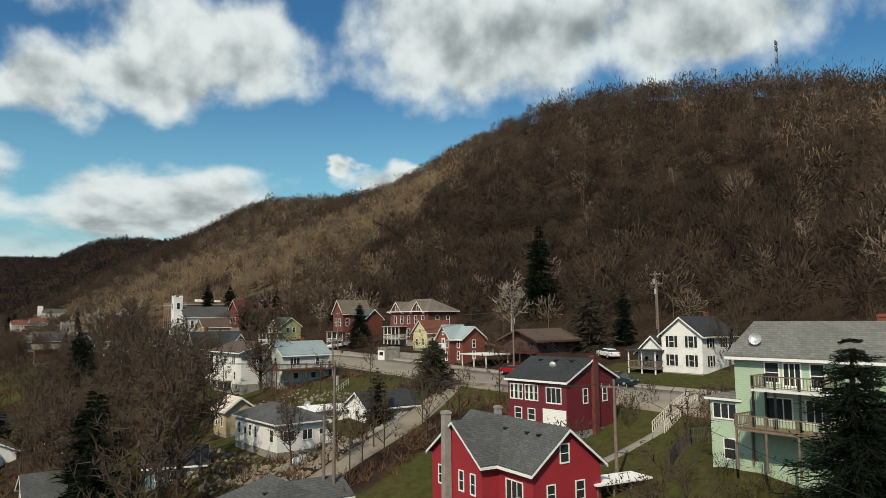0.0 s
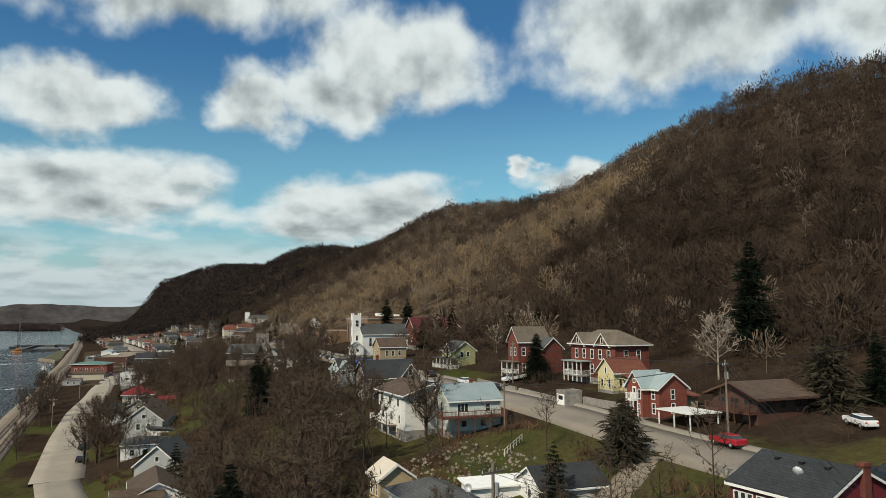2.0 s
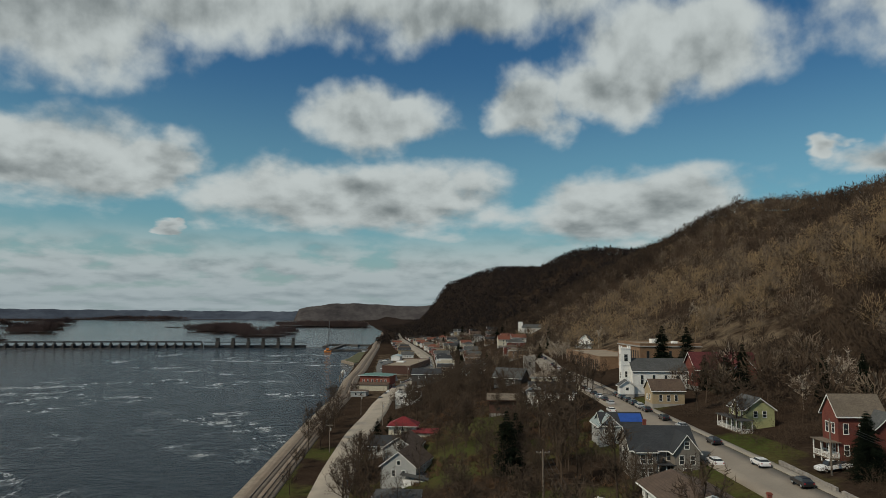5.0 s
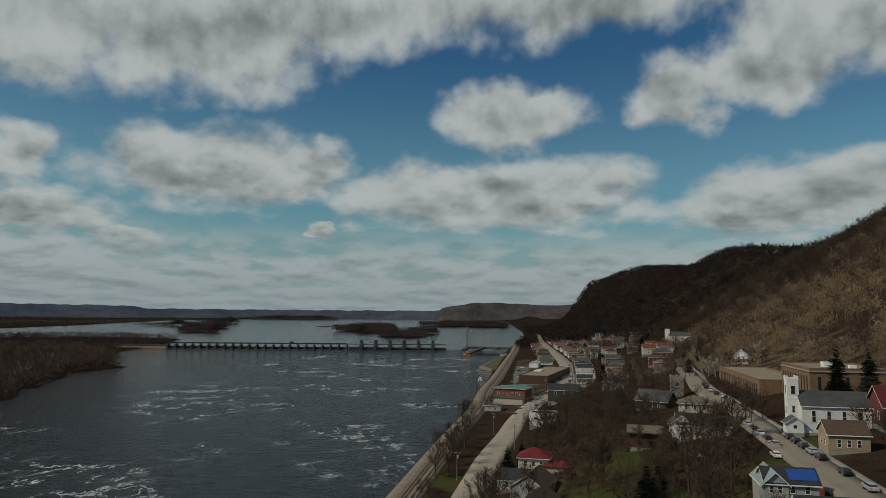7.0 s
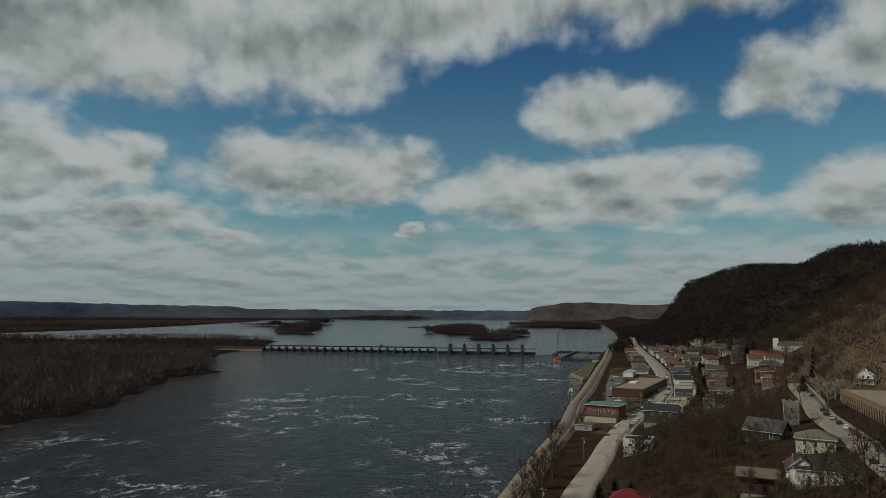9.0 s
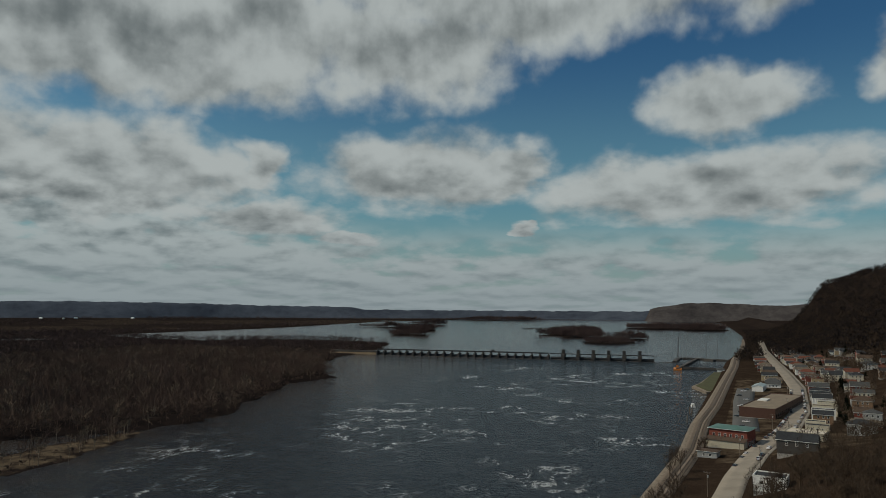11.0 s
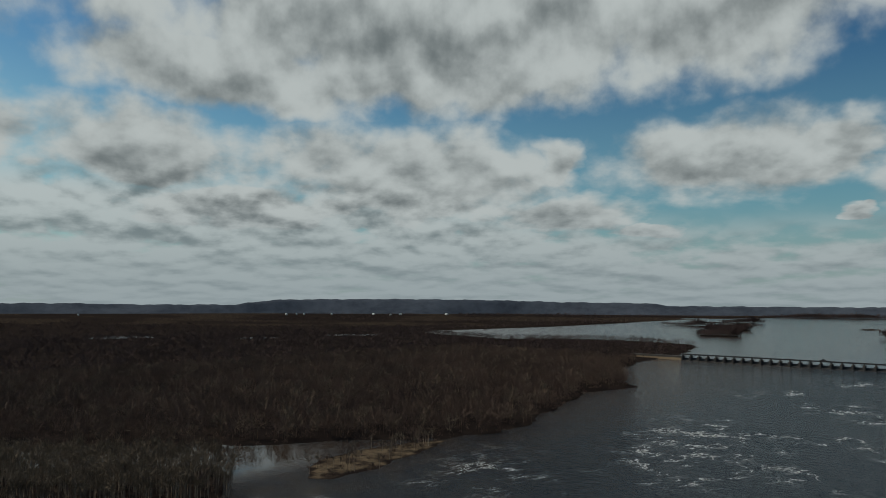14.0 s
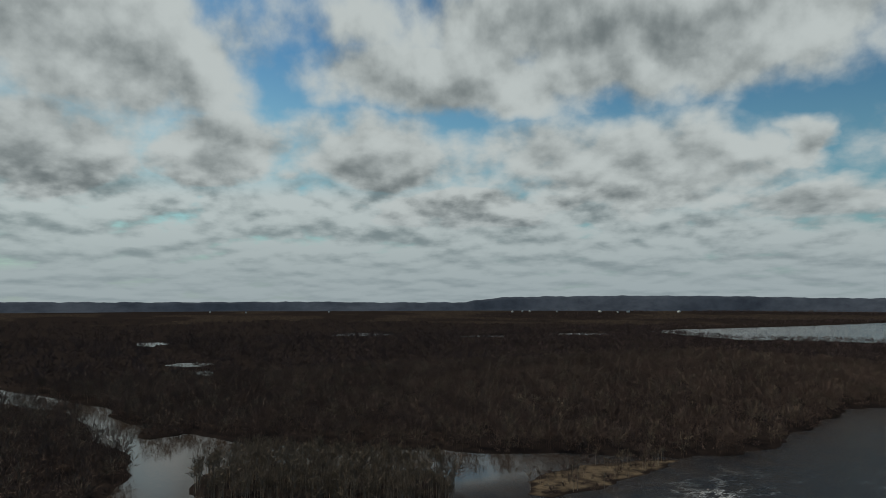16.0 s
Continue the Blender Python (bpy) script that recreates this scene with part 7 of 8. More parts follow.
def park_cars():
    kinds = {k: make_car(PAINT[k], f"{w} car parked at the kerb") for k, w in (("red", "bright red"), ("white", "white"), ("silver", "silver"), ("black", "black"), ("navy", "dark blue"))}
    kinds["truck"] = make_car(PAINT["navy"], "dark blue pickup truck parked on the street", True)
    kinds["wtruck"] = make_car(PAINT["white"], "white pickup truck parked on the street", True)
    spots = [("red", 113.6, -164.6, 80), ("truck", 110.6, -184.0, -98), ("white", 127.5, -173.2, 60), ("wtruck", 134.0, -97.0, 170), ]
    rng = random.Random(4)
    line, up = np.array(MAIN_ROAD, float), np.array(UPPER_STREET, float)
    order = ["white", "silver", "black", "white", "navy", "silver", "black", "navy"]
    k = 0
    for y in list(np.arange(0, 80, 8.0)):
        k += 1
        if rng.random() < 0.8:
            spots.append((order[k % 8], float(np.interp(y, up[:, 1], up[:, 0])) - 2.4 + (0.3 if y > 60 else 0), y, 80))
    for kind, y in (("black", 13), ("navy", 6.5), ("black", 0), ("navy", -6.5), ("silver", -13.5), ("black", -20), ("black", -35), ("silver", -48), ("black", -66.5), ("white", -87), ("black", -101)):
        spots.append((kind, float(np.interp(y, up[:, 1], up[:, 0])) + 3.0, y, 80))
    spots += [("white", 131.6, -12, 80), ("white", 122.3, -81, 80)]
    for y in np.arange(95, 230, 11.0):
        k += 1
        if rng.random() < 0.75:
            spots.append((order[k % 8], float(np.interp(y, up[:, 1], up[:, 0])) + 2.4, y, 72))
    for y in np.arange(170, 520, 9.5):
        for s in (-4.3, 4.3):
            k += 1
            if rng.random() < 0.55:
                spots.append((order[k % 8], float(np.interp(y, line[:, 1], line[:, 0])) + s, y, 70))
    for x, y in ((93, 300), (97, 320), (94, 345), (103, 352), (98, 366), (106, 405), (100, 400), (107, 441), (104, 470), (110, 505), (114, 520)):
        k += 1
        spots.append((order[k % 8], x, y, 160))
    for y in (-30, -12):
        spots.append((order[int(y) % 8], float(np.interp(y, line[:, 1], line[:, 0])) + 3.8, y, 82))
    used = set()
    for kind, x, y, yaw in spots:
        z = gz(x, y)
        nx, ny = gz(x + 1, y) - gz(x - 1, y), gz(x, y + 1) - gz(x, y - 1)
        c, s = math.cos(radians(yaw)), math.sin(radians(yaw))
        pitch = -math.degrees(math.atan((nx * c + ny * s) / 2))
        m = pose(x, y, z + 0.13, 0, 0, yaw) @ pose(0, 0, 0, 0, pitch, 0)
        if kind in used:
            copy_thing(kinds[kind], m)
        else:
            kinds[kind].matrix_basis = m
            used.add(kind)


park_cars()


# ---- poles and wires, tanks, fences ----
def utility_pole(x, y, h, yaw, label="weathered wooden utility pole with cross-arm", z=None):
    p = thing("utility_pole", label, "pole", pose(x, y, gz(x, y) if z is None else z, 0, 0, yaw), "utility poles")
    part("pole", tube(bmesh.new(), (0, 0, -0.8), (0, 0, h), 0.17, 0.11, 8), M["pole"], p)
    part("cross_arm", boxes((-1.2, -0.06, h - 0.75, 1.2, 0.06, h - 0.6)), M["pole"], p)
    for i in (-1.1, -0.4, 0.4, 1.1):
        part("insulator", tube(bmesh.new(), (i, 0, h - 0.6), (i, 0, h - 0.4), 0.05, 0.04, 6), M["foil"], p)
    if h > 9:
        part("transformer", tube(bmesh.new(), (0.32, 0, h - 2.4), (0.32, 0, h - 1.5), 0.24, 0.24, 10), M["foil"], p)
    return Vector((x, y, (gz(x, y) if z is None else z) + h - 0.4))


def wire(a, b, sag=0.8):
    cu = bpy.data.curves.new("wire", "CURVE")
    cu.dimensions, cu.bevel_depth, cu.bevel_resolution = "3D", 0.018, 0
    sp = cu.splines.new("POLY")
    sp.points.add(10)
    for i in range(11):
        f = i / 10
        q = a.lerp(b, f)
        sp.points[i].co = (q.x, q.y, q.z - sag * 4 * f * (1 - f), 1)
    cu.materials.append(M["black"])
    tagged(new("wire", cu), "thin black overhead wire between poles", "wire", "overhead wires")


def make_poles():
    a = utility_pole(69.8, -176.2, 11.2, 10, z=16.8)
    utility_pole(69.2, -175.4, 7.0, 10, "short wooden utility pole", z=16.8)
    b = utility_pole(81.6, -199.6, 9.0, 100, z=17.6)
    c = utility_pole(115.5, -163.4, 10.0, 20)
    d = utility_pole(106.2, -129.8, 7.0, 20, z=21.8)
    e = utility_pole(90.7, -77.0, 9.0, -10)
    f = utility_pole(132.0, -99.0, 9.0, 70)
    utility_pole(117.0, 5.0, 8.0, -10)
    j = utility_pole(140.0, -176.0, 11.0, 80)
    k = utility_pole(152.0, -170.0, 11.0, 80)
    for p, q in ((a, b), (c, b), (c, d), (a, e), (f, c), (j, k), (c, j)):
        for o in (-0.9, 0.0, 0.9):
            wire(p + Vector((o, 0, 0)), q + Vector((o, 0, 0)), 0.9)
    wire(b, Vector((110, -240, 26)), 0.5)
    wire(b, Vector((45, -240, 24)), 0.6)
    for i, y in enumerate(np.arange(40, 520, 42.0)):
        x = float(np.interp(y, [p[1] for p in MAIN_ROAD], [p[0] for p in MAIN_ROAD])) + (7.8 if i % 2 else -7.0)
        utility_pole(x, y, 9.5, -20)
    # lattice mast on the ridge
    m = thing("radio_mast", "slim steel radio mast on the ridge", "mast", pose(378, -129, gz(378, -129)))
    bm = bmesh.new()
    for i in range(3):
        q = 2.094 * i
        tube(bm, (1.2 * math.cos(q), 1.2 * math.sin(q), -1), (0.5 * math.cos(q), 0.5 * math.sin(q), 28), 0.16, 0.12, 4)
    for i in range(14):
        q = 2.094 * i
        tube(bm, (math.cos(q), math.sin(q), 2 * i), (math.cos(q + 2.1) * 0.8, math.sin(q + 2.1) * 0.8, 2 * i + 2), 0.08, 0.08, 4)
    part("lattice", bm, M["steel"], m)
    for z in (18, 24, 27):
        part("antenna", boxes((-1.6, -0.3, z, 1.6, 0.3, z + 1.8)), M["steel"], m)


def propane_tank(x, y, yaw, z=None):
    t = thing("propane_tank", "white propane tank on short legs in a garden", "tank", pose(x, y, gz(x, y) if z is None else z, 0, 0, yaw))
    bm = bmesh.new()
    bmesh.ops.create_uvsphere(bm, u_segments=14, v_segments=8, radius=0.5)
    for v in bm.verts:
        v.co = Vector((v.co.z * (1 if abs(v.co.z) < 0.01 else 1) + (0.95 if v.co.z > 0 else -0.95), v.co.x, v.co.y + 0.75))
    for f in bm.faces:
        f.smooth = True
    part("vessel", bm, M["trim"], t)
    part("dome", tube(bmesh.new(), (0, 0, 1.2), (0, 0, 1.4), 0.18, 0.15, 8), M["trim"], t)
    for x0 in (-0.8, 0.8):
        part("leg", boxes((x0 - 0.1, -0.35, -0.3, x0 + 0.1, 0.35, 0.35)), M["concrete"], t)


def fence_along(name, line, h, gap, label, material, posts=1.6, rails=2):
    """Posts and rails from point to point."""
    f = thing(name, label, "fence")
    for (ax, ay), (bx, by) in zip(line, line[1:]):
        n = max(1, int(math.hypot(bx - ax, by - ay) / posts))
        last = None
        for i in range(n + 1):
            x, y = ax + (bx - ax) * i / n, ay + (by - ay) * i / n
            z = gz(x, y) + gap
            part("post", tube(bmesh.new(), (x, y, z - 0.5), (x, y, z + h), 0.06, 0.06, 4), material, f)
            if last:
                for r in range(rails):
                    zz = h * (1 - 0.5 * r) - 0.06
                    part("rail", tube(bmesh.new(), (last[0], last[1], last[2] + zz), (x, y, z + zz), 0.04, 0.04, 4), material, f)
            last = (x, y, z)


def steps_along(ax, ay, bx, by, n, width, label):
    s = thing("garden_steps", label, "steps")
    for i in range(n):
        f = i / (n - 1)
        x, y = ax + (bx - ax) * f, ay + (by - ay) * f
        yaw = math.degrees(math.atan2(by - ay, bx - ax))
        o = part("step", boxes((-0.3, -width / 2, -0.5, 0.3, width / 2, 0.05)), M["concrete"], s)
        o.matrix_basis = pose(x, y, gz(x, y) + 0.1, 0, 0, yaw)


make_poles()
propane_tank(97.5, -86.0, 10)
propane_tank(117.3, 0.3, 60)
propane_tank(75.0, -163.5, 20, 15.4)
fence_along("handrail", [(86, -163), (94, -159.6), (101, -157.0), (107, -153.5)], 0.9, 0.05, "grey wooden handrail beside the lane", M["wood"])
fence_along("handrail", [(98, -140.5), (103.5, -137.5)], 0.9, 0.1, "pale handrail of the steps on the bank", M["roof_cream"], 0.9)
fence_along("handrail", [(94.8, -196.5), (100, -196.1), (105.8, -195.6)], 0.95, 0.2, "white-washed handrail up the garden steps", M["roof_cream"], 0.5)
fence_along("handrail", [(94.8, -197.8), (100, -197.4), (105.8, -196.9)], 0.95, 0.2, "white-washed handrail up the garden steps", M["roof_cream"], 0.5)
steps_along(95, -197.1, 105.8, -196.2, 24, 1.1, "concrete garden steps between handrails")
ribbon("path", [(83, -195.2), (86, -195.3), (89.6, -196.3), (95, -197.1)], 0.5, 0.06, M["paving"], "narrow concrete garden path", "path", step=1.5)
fence_along("board_fence", [(84.5, -203.0), (88, -202.0), (92.5, -201.5), (93.5, -205.5), (93, -212)], 1.5, 0.0, "dark board fence behind the green house", M["dark"], 0.3)
steps_along(80, -165.5, 94, -161, 18, 1.2, "timber-edged steps along the gravel lane")


# ---- trees of the town ----
def tree_models():
    """Trees set down one by one: trunk with limbs, and a crown of twigs."""
    out = {}
    for k, (seed, h, nl, ns, nt, w, spread, mat) in {"tall": (101, 14, 14, 9, 8, 0.050, 0.42, "bark_town"), "wide": (102, 11, 13, 9, 8, 0.045, 0.58, "bark_town"),
                                                     "young": (103, 8, 10, 8, 7, 0.04, 0.45, "bark_town"), "pale": (104, 13, 12, 8, 6, 0.055, 0.5, "bark_pale"),
                                                     "old": (105, 13, 12, 10, 9, 0.048, 0.58, "bark_town")}.items():
        wood, spray = bare_tree(seed, h, nl, ns, nt, w, spread, 0.027 if k == "old" else 0.02, 0.28)
        label = "bare deciduous tree with pale bark" if k == "pale" else "bare grey-brown deciduous tree with fine twigs"
        t = thing("tree", label, "tree", None, "bare trees in the town")
        shared("trunk", mesh_of("trunk", *wood, M[mat]), t)
        shared("crown", mesh_of("crown", *spray, M[mat]), t)
        out[k] = t
    for k, (seed, h, r, n, arms, mat, label) in {"near_pine": (114, 17, 5.4, 46, 17, "needle", "tall dark pine tree with long soft needles"), "spruce": (111, 9, 2.6, 17, 12, "needle", "dark green spruce tree with drooping boughs"), "pine": (112, 17, 4.2, 30, 13, "needle", "tall dark pine tree with dense boughs"),
                                                 "cedar": (113, 7, 3.6, 15, 13, "cedar", "broad brownish-green cedar tree")}.items():
        wood, spray = conifer(seed, h, r, n, arms, 0.08 if k == "pine" else 0.03, 0.62 if k != "spruce" else 0.8, *((64, (0.006, 0.015), 0.11) if k == "near_pine" else (20, (0.024, 0.028), 0.24)))
        t = thing("tree", label, "conifer", None, "conifers in the town")
        shared("trunk", mesh_of("trunk", *wood, M["bark_town"]), t)
        shared("crown", mesh_of("crown", *spray, M[mat]), t)
        out[k] = t
    return out


def plant():
    kinds, used = tree_models(), set()

    def put(kind, x, y, s=1.0, z=None):
        rng = random.Random(int(x * 7 + y * 13))
        m = pose(x, y, (gz(x, y) if z is None else z) - 0.1, 0, 0, rng.uniform(0, 360)) @ Matrix.Scale(s, 4)
        if kind in used:
            o = copy_thing(kinds[kind], Matrix())
            o.matrix_basis = m
        else:
            kinds[kind].matrix_basis = m
            used.add(kind)

    for row_ in (("spruce", 89.0, -161.0, 0.85), ("cedar", 102.6, -158.4, 1.1), ("cedar", 105.2, -155.6, 1.05), ("pine", 164, -135, 1.35), ("near_pine", 134.5, -104.0, 0.62), ("near_pine", 137.0, -100.5, 0.5),
                 ("cedar", 135, -165.5, 1.5), ("pine", 139, -170, 0.6), ("pine", 89, -57.5, 0.85), ("pine", 92.5, -52, 0.75), ("old", 112, -36, 1.4), ("wide", 114, -20, 1.3), ("tall", 101, -55, 1.2), ("tall", 95.3, -74, 1.15), ("tall", 100.5, -87.4, 1.0), ("old", 105, -30, 1.2), ("old", 63.1, -4, 0.9), ("wide", 150.5, -38, 0.8), ("tall", 155, -22, 0.9), ("near_pine", 65.0, -221.5, 1.15, 11.5), ("near_pine", 68.5, -224.0, 1.1, 12.0), ("near_pine", 72.5, -221.0, 0.9, 13.0),
                 ("pine", 173, 38, 1.1), ("pine", 179, 31, 1.0), ("cedar", 176, 26, 1.5), ("pine", 164.5, -5.6, 0.65), ("cedar", 166, -14, 1.5), ("pine", 168.5, -19, 0.8), ("pine", 168, -52, 0.7), ("pine", 172, -60, 0.65), ("spruce", 70, 50, 0.9), ("spruce", 75, 55, 0.8), ("spruce", 79, 46, 0.8),
                 ("pale", 146, -140, 0.95), ("old", 97.5, -120.5, 1.0), ("tall", 67, -151.2, 1.1), ("tall", 63, -142, 1.0), ("pine", 58.5, -147, 0.85), ("old", 63.6, -128, 1.0), ("tall", 58, -135, 1.0), ("pine", 56.5, -155, 0.9), ("old", 55.8, -34.3, 0.9), ("wide", 64.8, 6, 0.9), ("tall", 143, 36, 0.9), ("tall", 76.5, -168.5, 0.5), ("tall", 140.0, -189.0, 0.8), ("wide", 119.8, -195.5, 0.7),
                 ("tall", 60, -160, 1.1), ("old", 64.5, -156, 1.2), ("tall", 70.5, -136, 1.2), ("wide", 57, -145, 1.2), ("tall", 74, -128, 1.1), ("old", 55.5, -166, 1.1), ("tall", 79, -120, 1.1), ("wide", 84, -125, 1.1), ("wide", 53, 62, 1.1), ("old", 51, 76, 1.0), ("wide", 50, 48, 1.0), ("old", 55.5, 92, 1.0), ("wide", 57.5, 112, 1.0), ("old", 60, -14, 1.0), ("old", 58, -38, 1.0), ("tall", 61, -52, 1.0), ("wide", 57, -26, 0.9), ("tall", 60.5, -2, 0.85), ("wide", 58.5, -40, 0.8), ("wide", 46, 45, 0.9), ("tall", 45, 75, 0.8), ("wide", 50, 95, 0.8), ("tall", 54, 150, 0.85), ("wide", 58, 168, 0.9),
                 ("wide", 56, 185, 0.8), ("tall", 124, 4, 0.9), ("wide", 121, 14, 1.2), ("tall", 131, 12, 1.2), ("old", 121, -2, 1.1), ("young", 145, 36, 0.9), ("wide", 150, 40, 0.8), ("tall", 148, -30, 0.8),
                 ("old", 140, -60, 0.8), ("pale", 168, 142, 0.9), ("pale", 176, 175, 0.9), ("wide", 160, 118, 0.6), ("young", 156, 140, 0.8), ("spruce", 64.5, -92, 0.9), ("spruce", 67, -98, 0.8), ("spruce", 63.0, -72, 0.7)):
        put(*row_)
    rng = random.Random(77)
    # thickets on the slope between the road and the terrace
    n = 0
    while n < 78:
        y = rng.uniform(-170, 130)
        d = rng.uniform(44, 86)
        x = float(shore(y)) + d
        if any(math.hypot(x - cx, y - cy) < r for cx, cy, r in ((79, -155, 10), (80, -141, 6), (95, -158, 12), (101, -111, 9), (77, 29, 9), (74, 1, 9), (72, -24, 10), (68, -45, 8), (66, -76, 9), (60, -98, 9),
                                                                 (110, 27, 8), (90, -48, 3), (97, -86, 9), (107, -124, 9), (137, 66, 10), (131, 96, 10), (121, -48, 10), (100, 8, 9), (68, -148, 6), (58, -142, 8), (69, -112, 5), (58, -160, 9), (92, 121, 8), (105, 60, 10))):
            continue
        put(rng.choice(["tall", "wide", "young", "tall", "old"]), x, y, rng.uniform(0.55, 0.9))
        n += 1
    # behind and between the houses of the terrace, and down town
    for i in range(44):
        y = rng.uniform(-60, 330)
        x = float(shore(y)) + rng.uniform(128, 160) + (0 if not 20 < y < 160 else 46)
        put(rng.choice(["tall", "wide", "young", "pale"]), x, y, rng.uniform(0.6, 0.9))
    road = np.array(MAIN_ROAD, float)
    for i in range(96):
        y = rng.uniform(190, 880)
        off = rng.choice([rng.uniform(24, 36), rng.uniform(48, 62), rng.uniform(70, 110)])
        put(rng.choice(["wide", "young", "tall", "wide", "spruce", "pine"]), float(np.interp(y, road[:, 1], road[:, 0])) + off, y, rng.uniform(0.55, 0.9))
    for i in range(16):
        y = rng.uniform(-20, 260)
        put(rng.choice(["wide", "young"]), float(shore(y)) + rng.uniform(12.5, 17), y, rng.uniform(0.5, 0.75))


plant()


def thickets():
    """The crowded young growth between the houses."""
    models = [whole(bare_tree(120 + i, 1.0, 8, 6, 5, 0.0034, 0.46, 0.015, 0.22)) for i in range(5)]
    rng = np.random.RandomState(31)
    p = spread_points(380, 40, 92, -215, 150, 32)
    p[:, 0] += shore(p[:, 1])
    keep = np.ones(len(p), bool)
    for cx, cy, r in HOMES:
        keep &= np.hypot(p[:, 0] - cx, p[:, 1] - cy) > r
    q = spread_points(230, 86, 150, 165, 800, 33)
    q[:, 0] += shore(q[:, 1])
    dense = spread_points(190, 98, 150, 75, 245, 36)
    for cx, cy, r in ((137, 66, 9), (131, 96, 8), (146, 117, 5), (117, 228, 11), (107, 182, 9), (110, 60, 6)):
        dense = dense[np.hypot(dense[:, 0] - cx, dense[:, 1] - cy) > r]
    p = np.concatenate([p[keep], dense])
    for line in (MAIN_ROAD, UPPER_STREET):
        g = np.array(line, float)
        p = p[np.abs(p[:, 0] - np.interp(p[:, 1], g[:, 1], g[:, 0])) > 6.5]
        q = q[np.abs(q[:, 0] - np.interp(q[:, 1], g[:, 1], g[:, 0])) > 6.5]
    # paler branch colour imitates sun on the back of the town
    scatter("thicket", q, rng.uniform(5, 10.5, len(q)), models, M["bark_grey"], "bare saplings at the back of the town, pale as if sunlit", "thicket", 35)
    scatter("thicket", p, rng.uniform(5, 10.5, len(p)), models, M["bark_town"], "crowded bare saplings between the houses", "thicket", 34)


HOMES = [(58, -142, 8), (79, -155, 11), (80, -141, 7), (95, -158, 13), (101, -111, 10), (77, 29, 9), (74, 1, 9), (72, -24, 10), (68, -45, 8), (66, -76, 9), (60, -98, 9),
         (110, 27, 8), (90, -48, 4), (97, -86, 10), (107, -124, 10), (75, -193, 16), (93, -187, 12), (86, -214, 14), (121, -48, 10), (100, 8, 9), (60, -183, 10), (100, -197, 12), (114, -73, 10), (127, 27, 10)]
thickets()


def brush():
    """Low bare shrubs and dead grass on the banks."""
    tufts = [whole(bare_tree(80 + i, 1.0, 6, 3, 3, 0.016, 0.7, 0.012, 0.05)) for i in range(4)]
    rng = np.random.RandomState(14)
    p = spread_points(1050, 34, 100, -215, 140, 15)
    p[:, 0] += shore(p[:, 1]) - 4
    keep = np.abs(wave(p[:, 0], p[:, 1], 14, 4)) > 0.22
    for cx, cy, r in ((75, -193, 9), (93, -187, 7), (86, -214, 9), (90, -201, 9), (92, -195, 9), (101, -191, 7), (79, -155, 9), (80, -141, 5), (96, -160, 7), (100, -111, 9), (107, -124, 8), (70, -186, 9), (98, -197, 9), (96, -87, 8), (77, 29, 8), (74, 1, 9), (72, -24, 9), (66, -76, 8)):
        keep &= np.hypot(p[:, 0] - cx, p[:, 1] - cy) > r
    for line in (MAIN_ROAD, UPPER_STREET, LANE):
        q = np.array(line, float)
        keep &= np.abs(p[:, 0] - np.interp(p[:, 1], q[:, 1], q[:, 0])) > (6.5 if line is not LANE else 0)
    lane = np.array(LANE, float)
    keep &= np.abs(p[:, 1] - np.interp(p[:, 0], lane[:, 0], lane[:, 1], left=999, right=999)) > 3
    p = np.concatenate([p[keep], np.column_stack([rng.uniform(95, 104, 30), rng.uniform(-194, -188, 30)]), np.column_stack([rng.uniform(87, 89, 8), rng.uniform(-193, -188, 8)]),
                        np.column_stack([rng.uniform(100, 106, 40), rng.uniform(-206, -199, 40)]),
                        np.column_stack([rng.uniform(94, 100, 24), rng.uniform(-205, -199.5, 24)])])
    garden = np.column_stack([rng.uniform(76, 83, 44), rng.uniform(-219, -204, 44)])
    low = [hazy_tree(180 + i, 70, 0.55, 0.05, 0.010, 0.22, 0.010, 6) for i in range(5)]
    q = spread_points(900, 112, 175, -235, -30, 16)
    q[:, 0] += shore(q[:, 1])
    g = np.array(UPPER_STREET, float)
    q = q[np.abs(q[:, 0] - np.interp(q[:, 1], g[:, 1], g[:, 0])) > 8]
    for cx, cy, r in ((152, -115, 13), (158, -110, 10), (128, -150, 9), (135, -155, 12), (132, -180, 11), (140, -175, 9), (146, -57, 9), (142, -91, 9), (122, -127, 5), (148, -18, 8), (127, -170, 7)):
        q = q[np.hypot(q[:, 0] - cx, q[:, 1] - cy) > r]
    thorn = np.column_stack([rng.uniform(95, 104, 60), rng.uniform(-206, -199.8, 60)])
    scatter("garden_shrubs", thorn, rng.uniform(1.2, 2.6, len(thorn)), low, M["dead_grass"], "red-brown leafless shrubs beside the garden steps", "shrubs", 19)
    scatter("garden_shrubs", garden, rng.uniform(0.9, 2.4, len(garden)), low, M["bark_dark"], "dark bare shrubs in the garden beds", "shrubs", 18)
    scatter("slope_brush", q, rng.uniform(1.5, 4.5, len(q)), low, M["bark"], "low bare brush at the foot of the bluff", "brush", 17)
    scatter("brush", p, rng.uniform(1.0, 3.2, len(p)), tufts, M["bark_town"], "low bare brown brush on the slopes", "brush", 6)


brush()


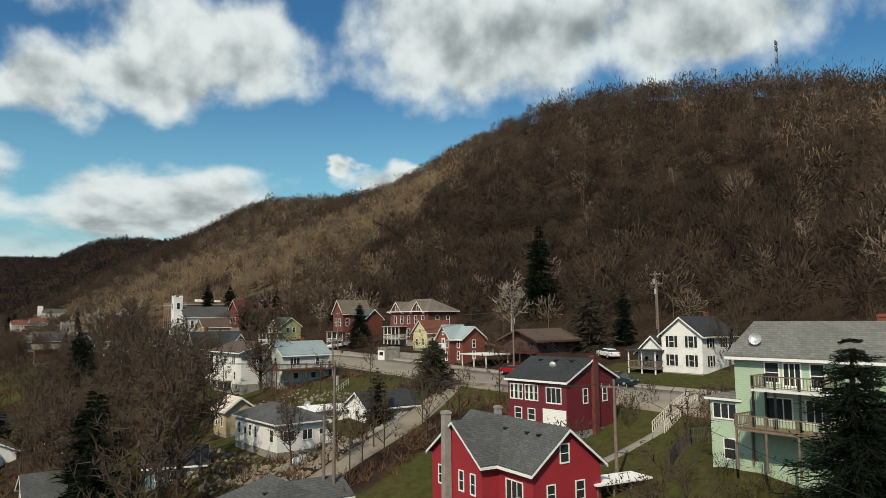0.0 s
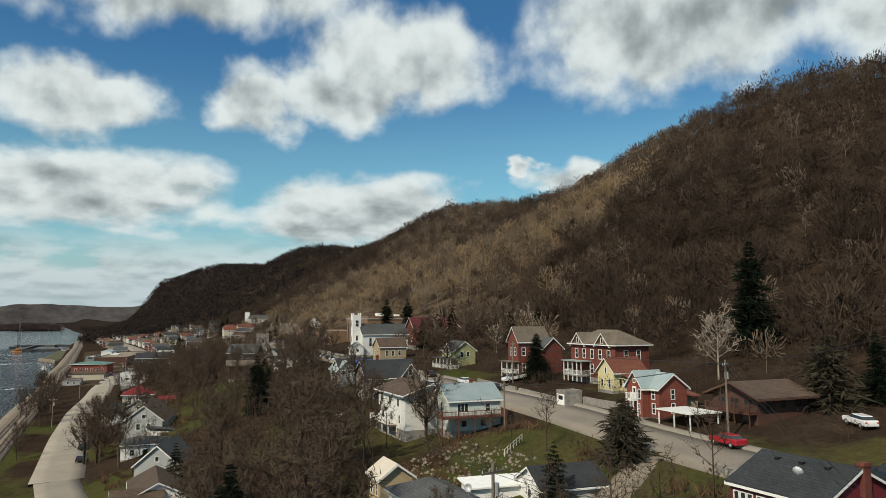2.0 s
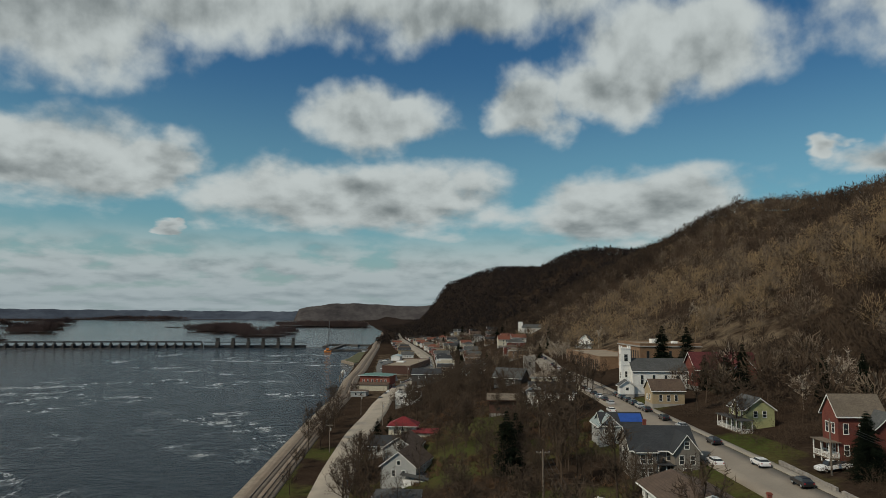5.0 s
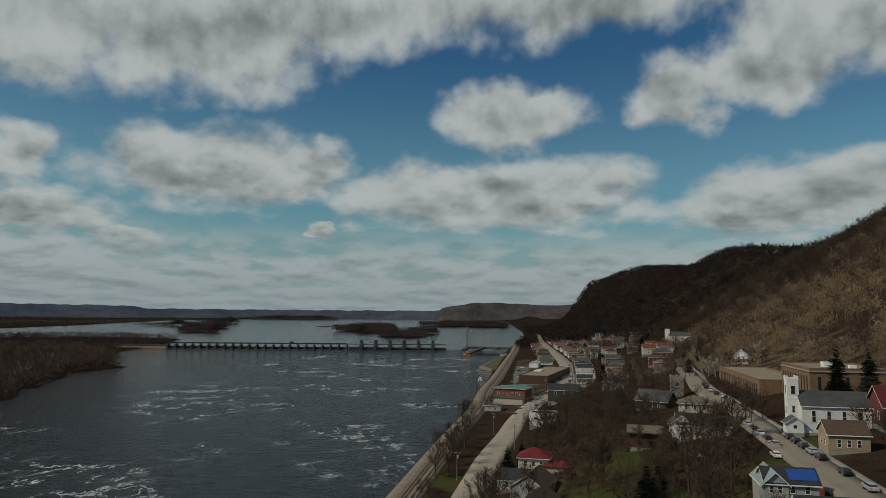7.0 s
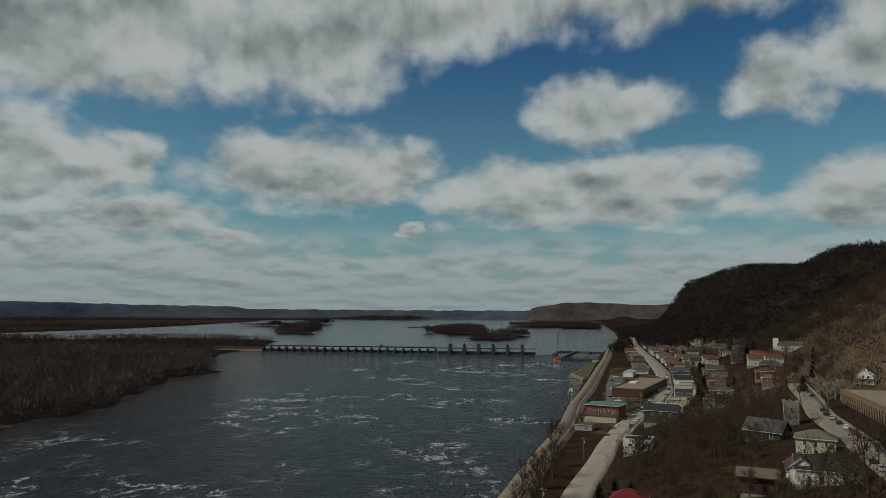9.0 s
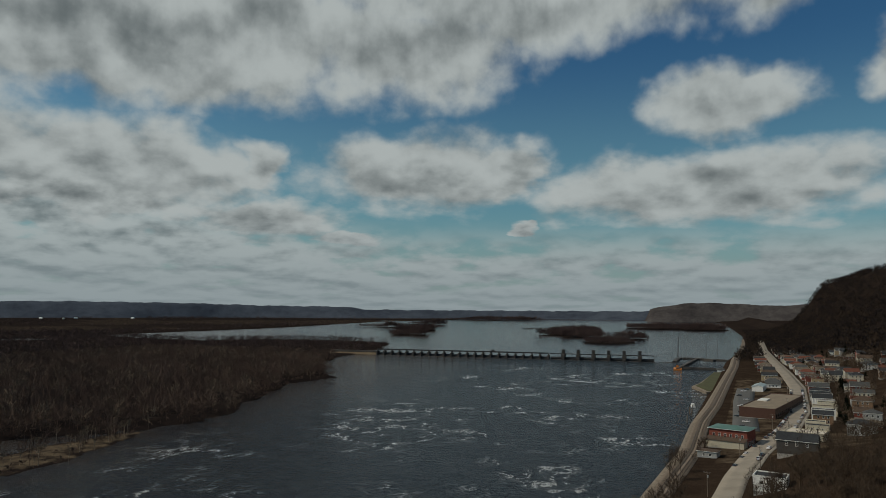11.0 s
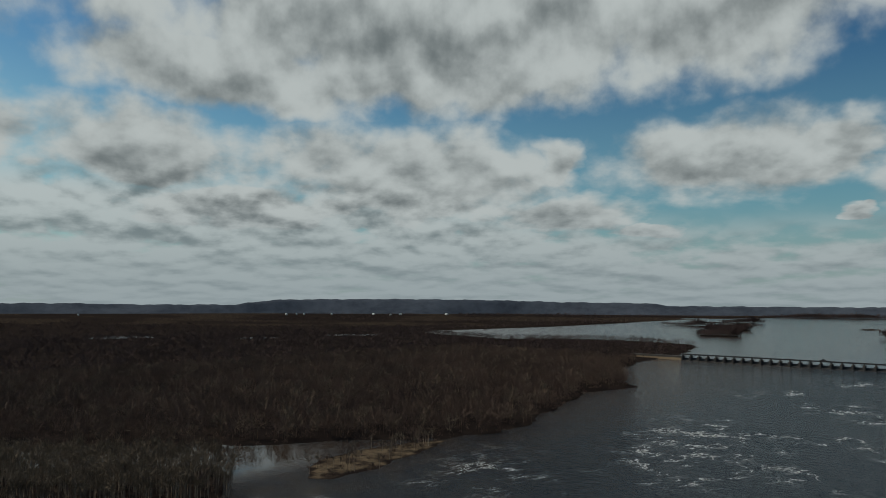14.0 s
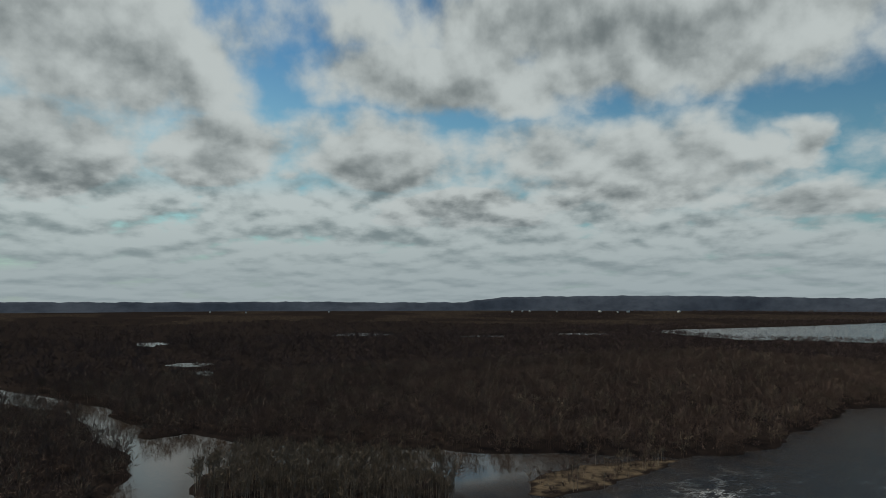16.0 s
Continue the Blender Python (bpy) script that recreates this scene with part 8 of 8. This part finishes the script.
def dead_grass():
    """Tall dry grass and brambles on rough ground."""
    rng = np.random.RandomState(41)
    tuft = []
    for i in range(4):
        n = 26
        p = np.column_stack([rng.randn(n, 2) * 0.35, np.zeros(n)])
        q = p + np.column_stack([rng.randn(n, 2) * 0.45, rng.uniform(0.5, 1.2, n)])
        tuft.append(twigs(p, q, np.full(n, 0.05), rng))
    p = spread_points(5200, 30, 100, -222, 60, 42)
    p[:, 0] += shore(p[:, 1]) - 2
    keep = wave(p[:, 0], p[:, 1], 13, 6) > -0.15
    for cx, cy, r in HOMES:
        keep &= np.hypot(p[:, 0] - cx, p[:, 1] - cy) > r * 0.62
    for cx, cy, rx, ry in LAWNS:
        keep &= np.hypot((p[:, 0] - cx) / rx, (p[:, 1] - cy) / ry) > 0.8
    for line in (MAIN_ROAD, UPPER_STREET):
        g = np.array(line, float)
        keep &= np.abs(p[:, 0] - np.interp(p[:, 1], g[:, 1], g[:, 0])) > 6.8
    lane = np.array(LANE, float)
    keep &= np.abs(p[:, 1] - np.interp(p[:, 0], lane[:, 0], lane[:, 1], left=999, right=999)) > 2.6
    p = p[keep]
    scatter("dead_grass", p, rng.uniform(0.6, 1.4, len(p)), tuft, M["dead_grass"], "dry red-brown grass and brambles", "dry grass", 43)


def rubble():
    """Broken stone and timber round the bungalow."""
    rng = np.random.RandomState(51)
    stone = []
    for i in range(5):
        bm = bmesh.new()
        bmesh.ops.create_icosphere(bm, subdivisions=1, radius=0.5)
        V = np.array([v.co[:] for v in bm.verts]) * rng.uniform(0.6, 1.2, 3) + rng.randn(len(bm.verts), 3) * 0.06
        bm.verts.ensure_lookup_table()
        stone.append((V, np.array([[v.index for v in f.verts] for f in bm.faces])))
        bm.free()
    p = np.column_stack([rng.uniform(68, 83, 700), rng.uniform(-170, -160.5, 700)])
    p = np.concatenate([p, np.column_stack([rng.uniform(66, 74, 250), rng.uniform(-161, -146, 250)]), np.column_stack([rng.uniform(86, 100, 250), rng.uniform(-146, -128, 250)])])
    lane = np.array(LANE, float)
    p = p[np.abs(p[:, 1] - np.interp(p[:, 0], lane[:, 0], lane[:, 1], left=999, right=999)) > 2.4]
    scatter("rubble", p, rng.uniform(0.25, 0.75, len(p)), stone, M["riprap"], "heaps of broken tan stone on the bank", "rubble", 52)


dead_grass()
rubble()
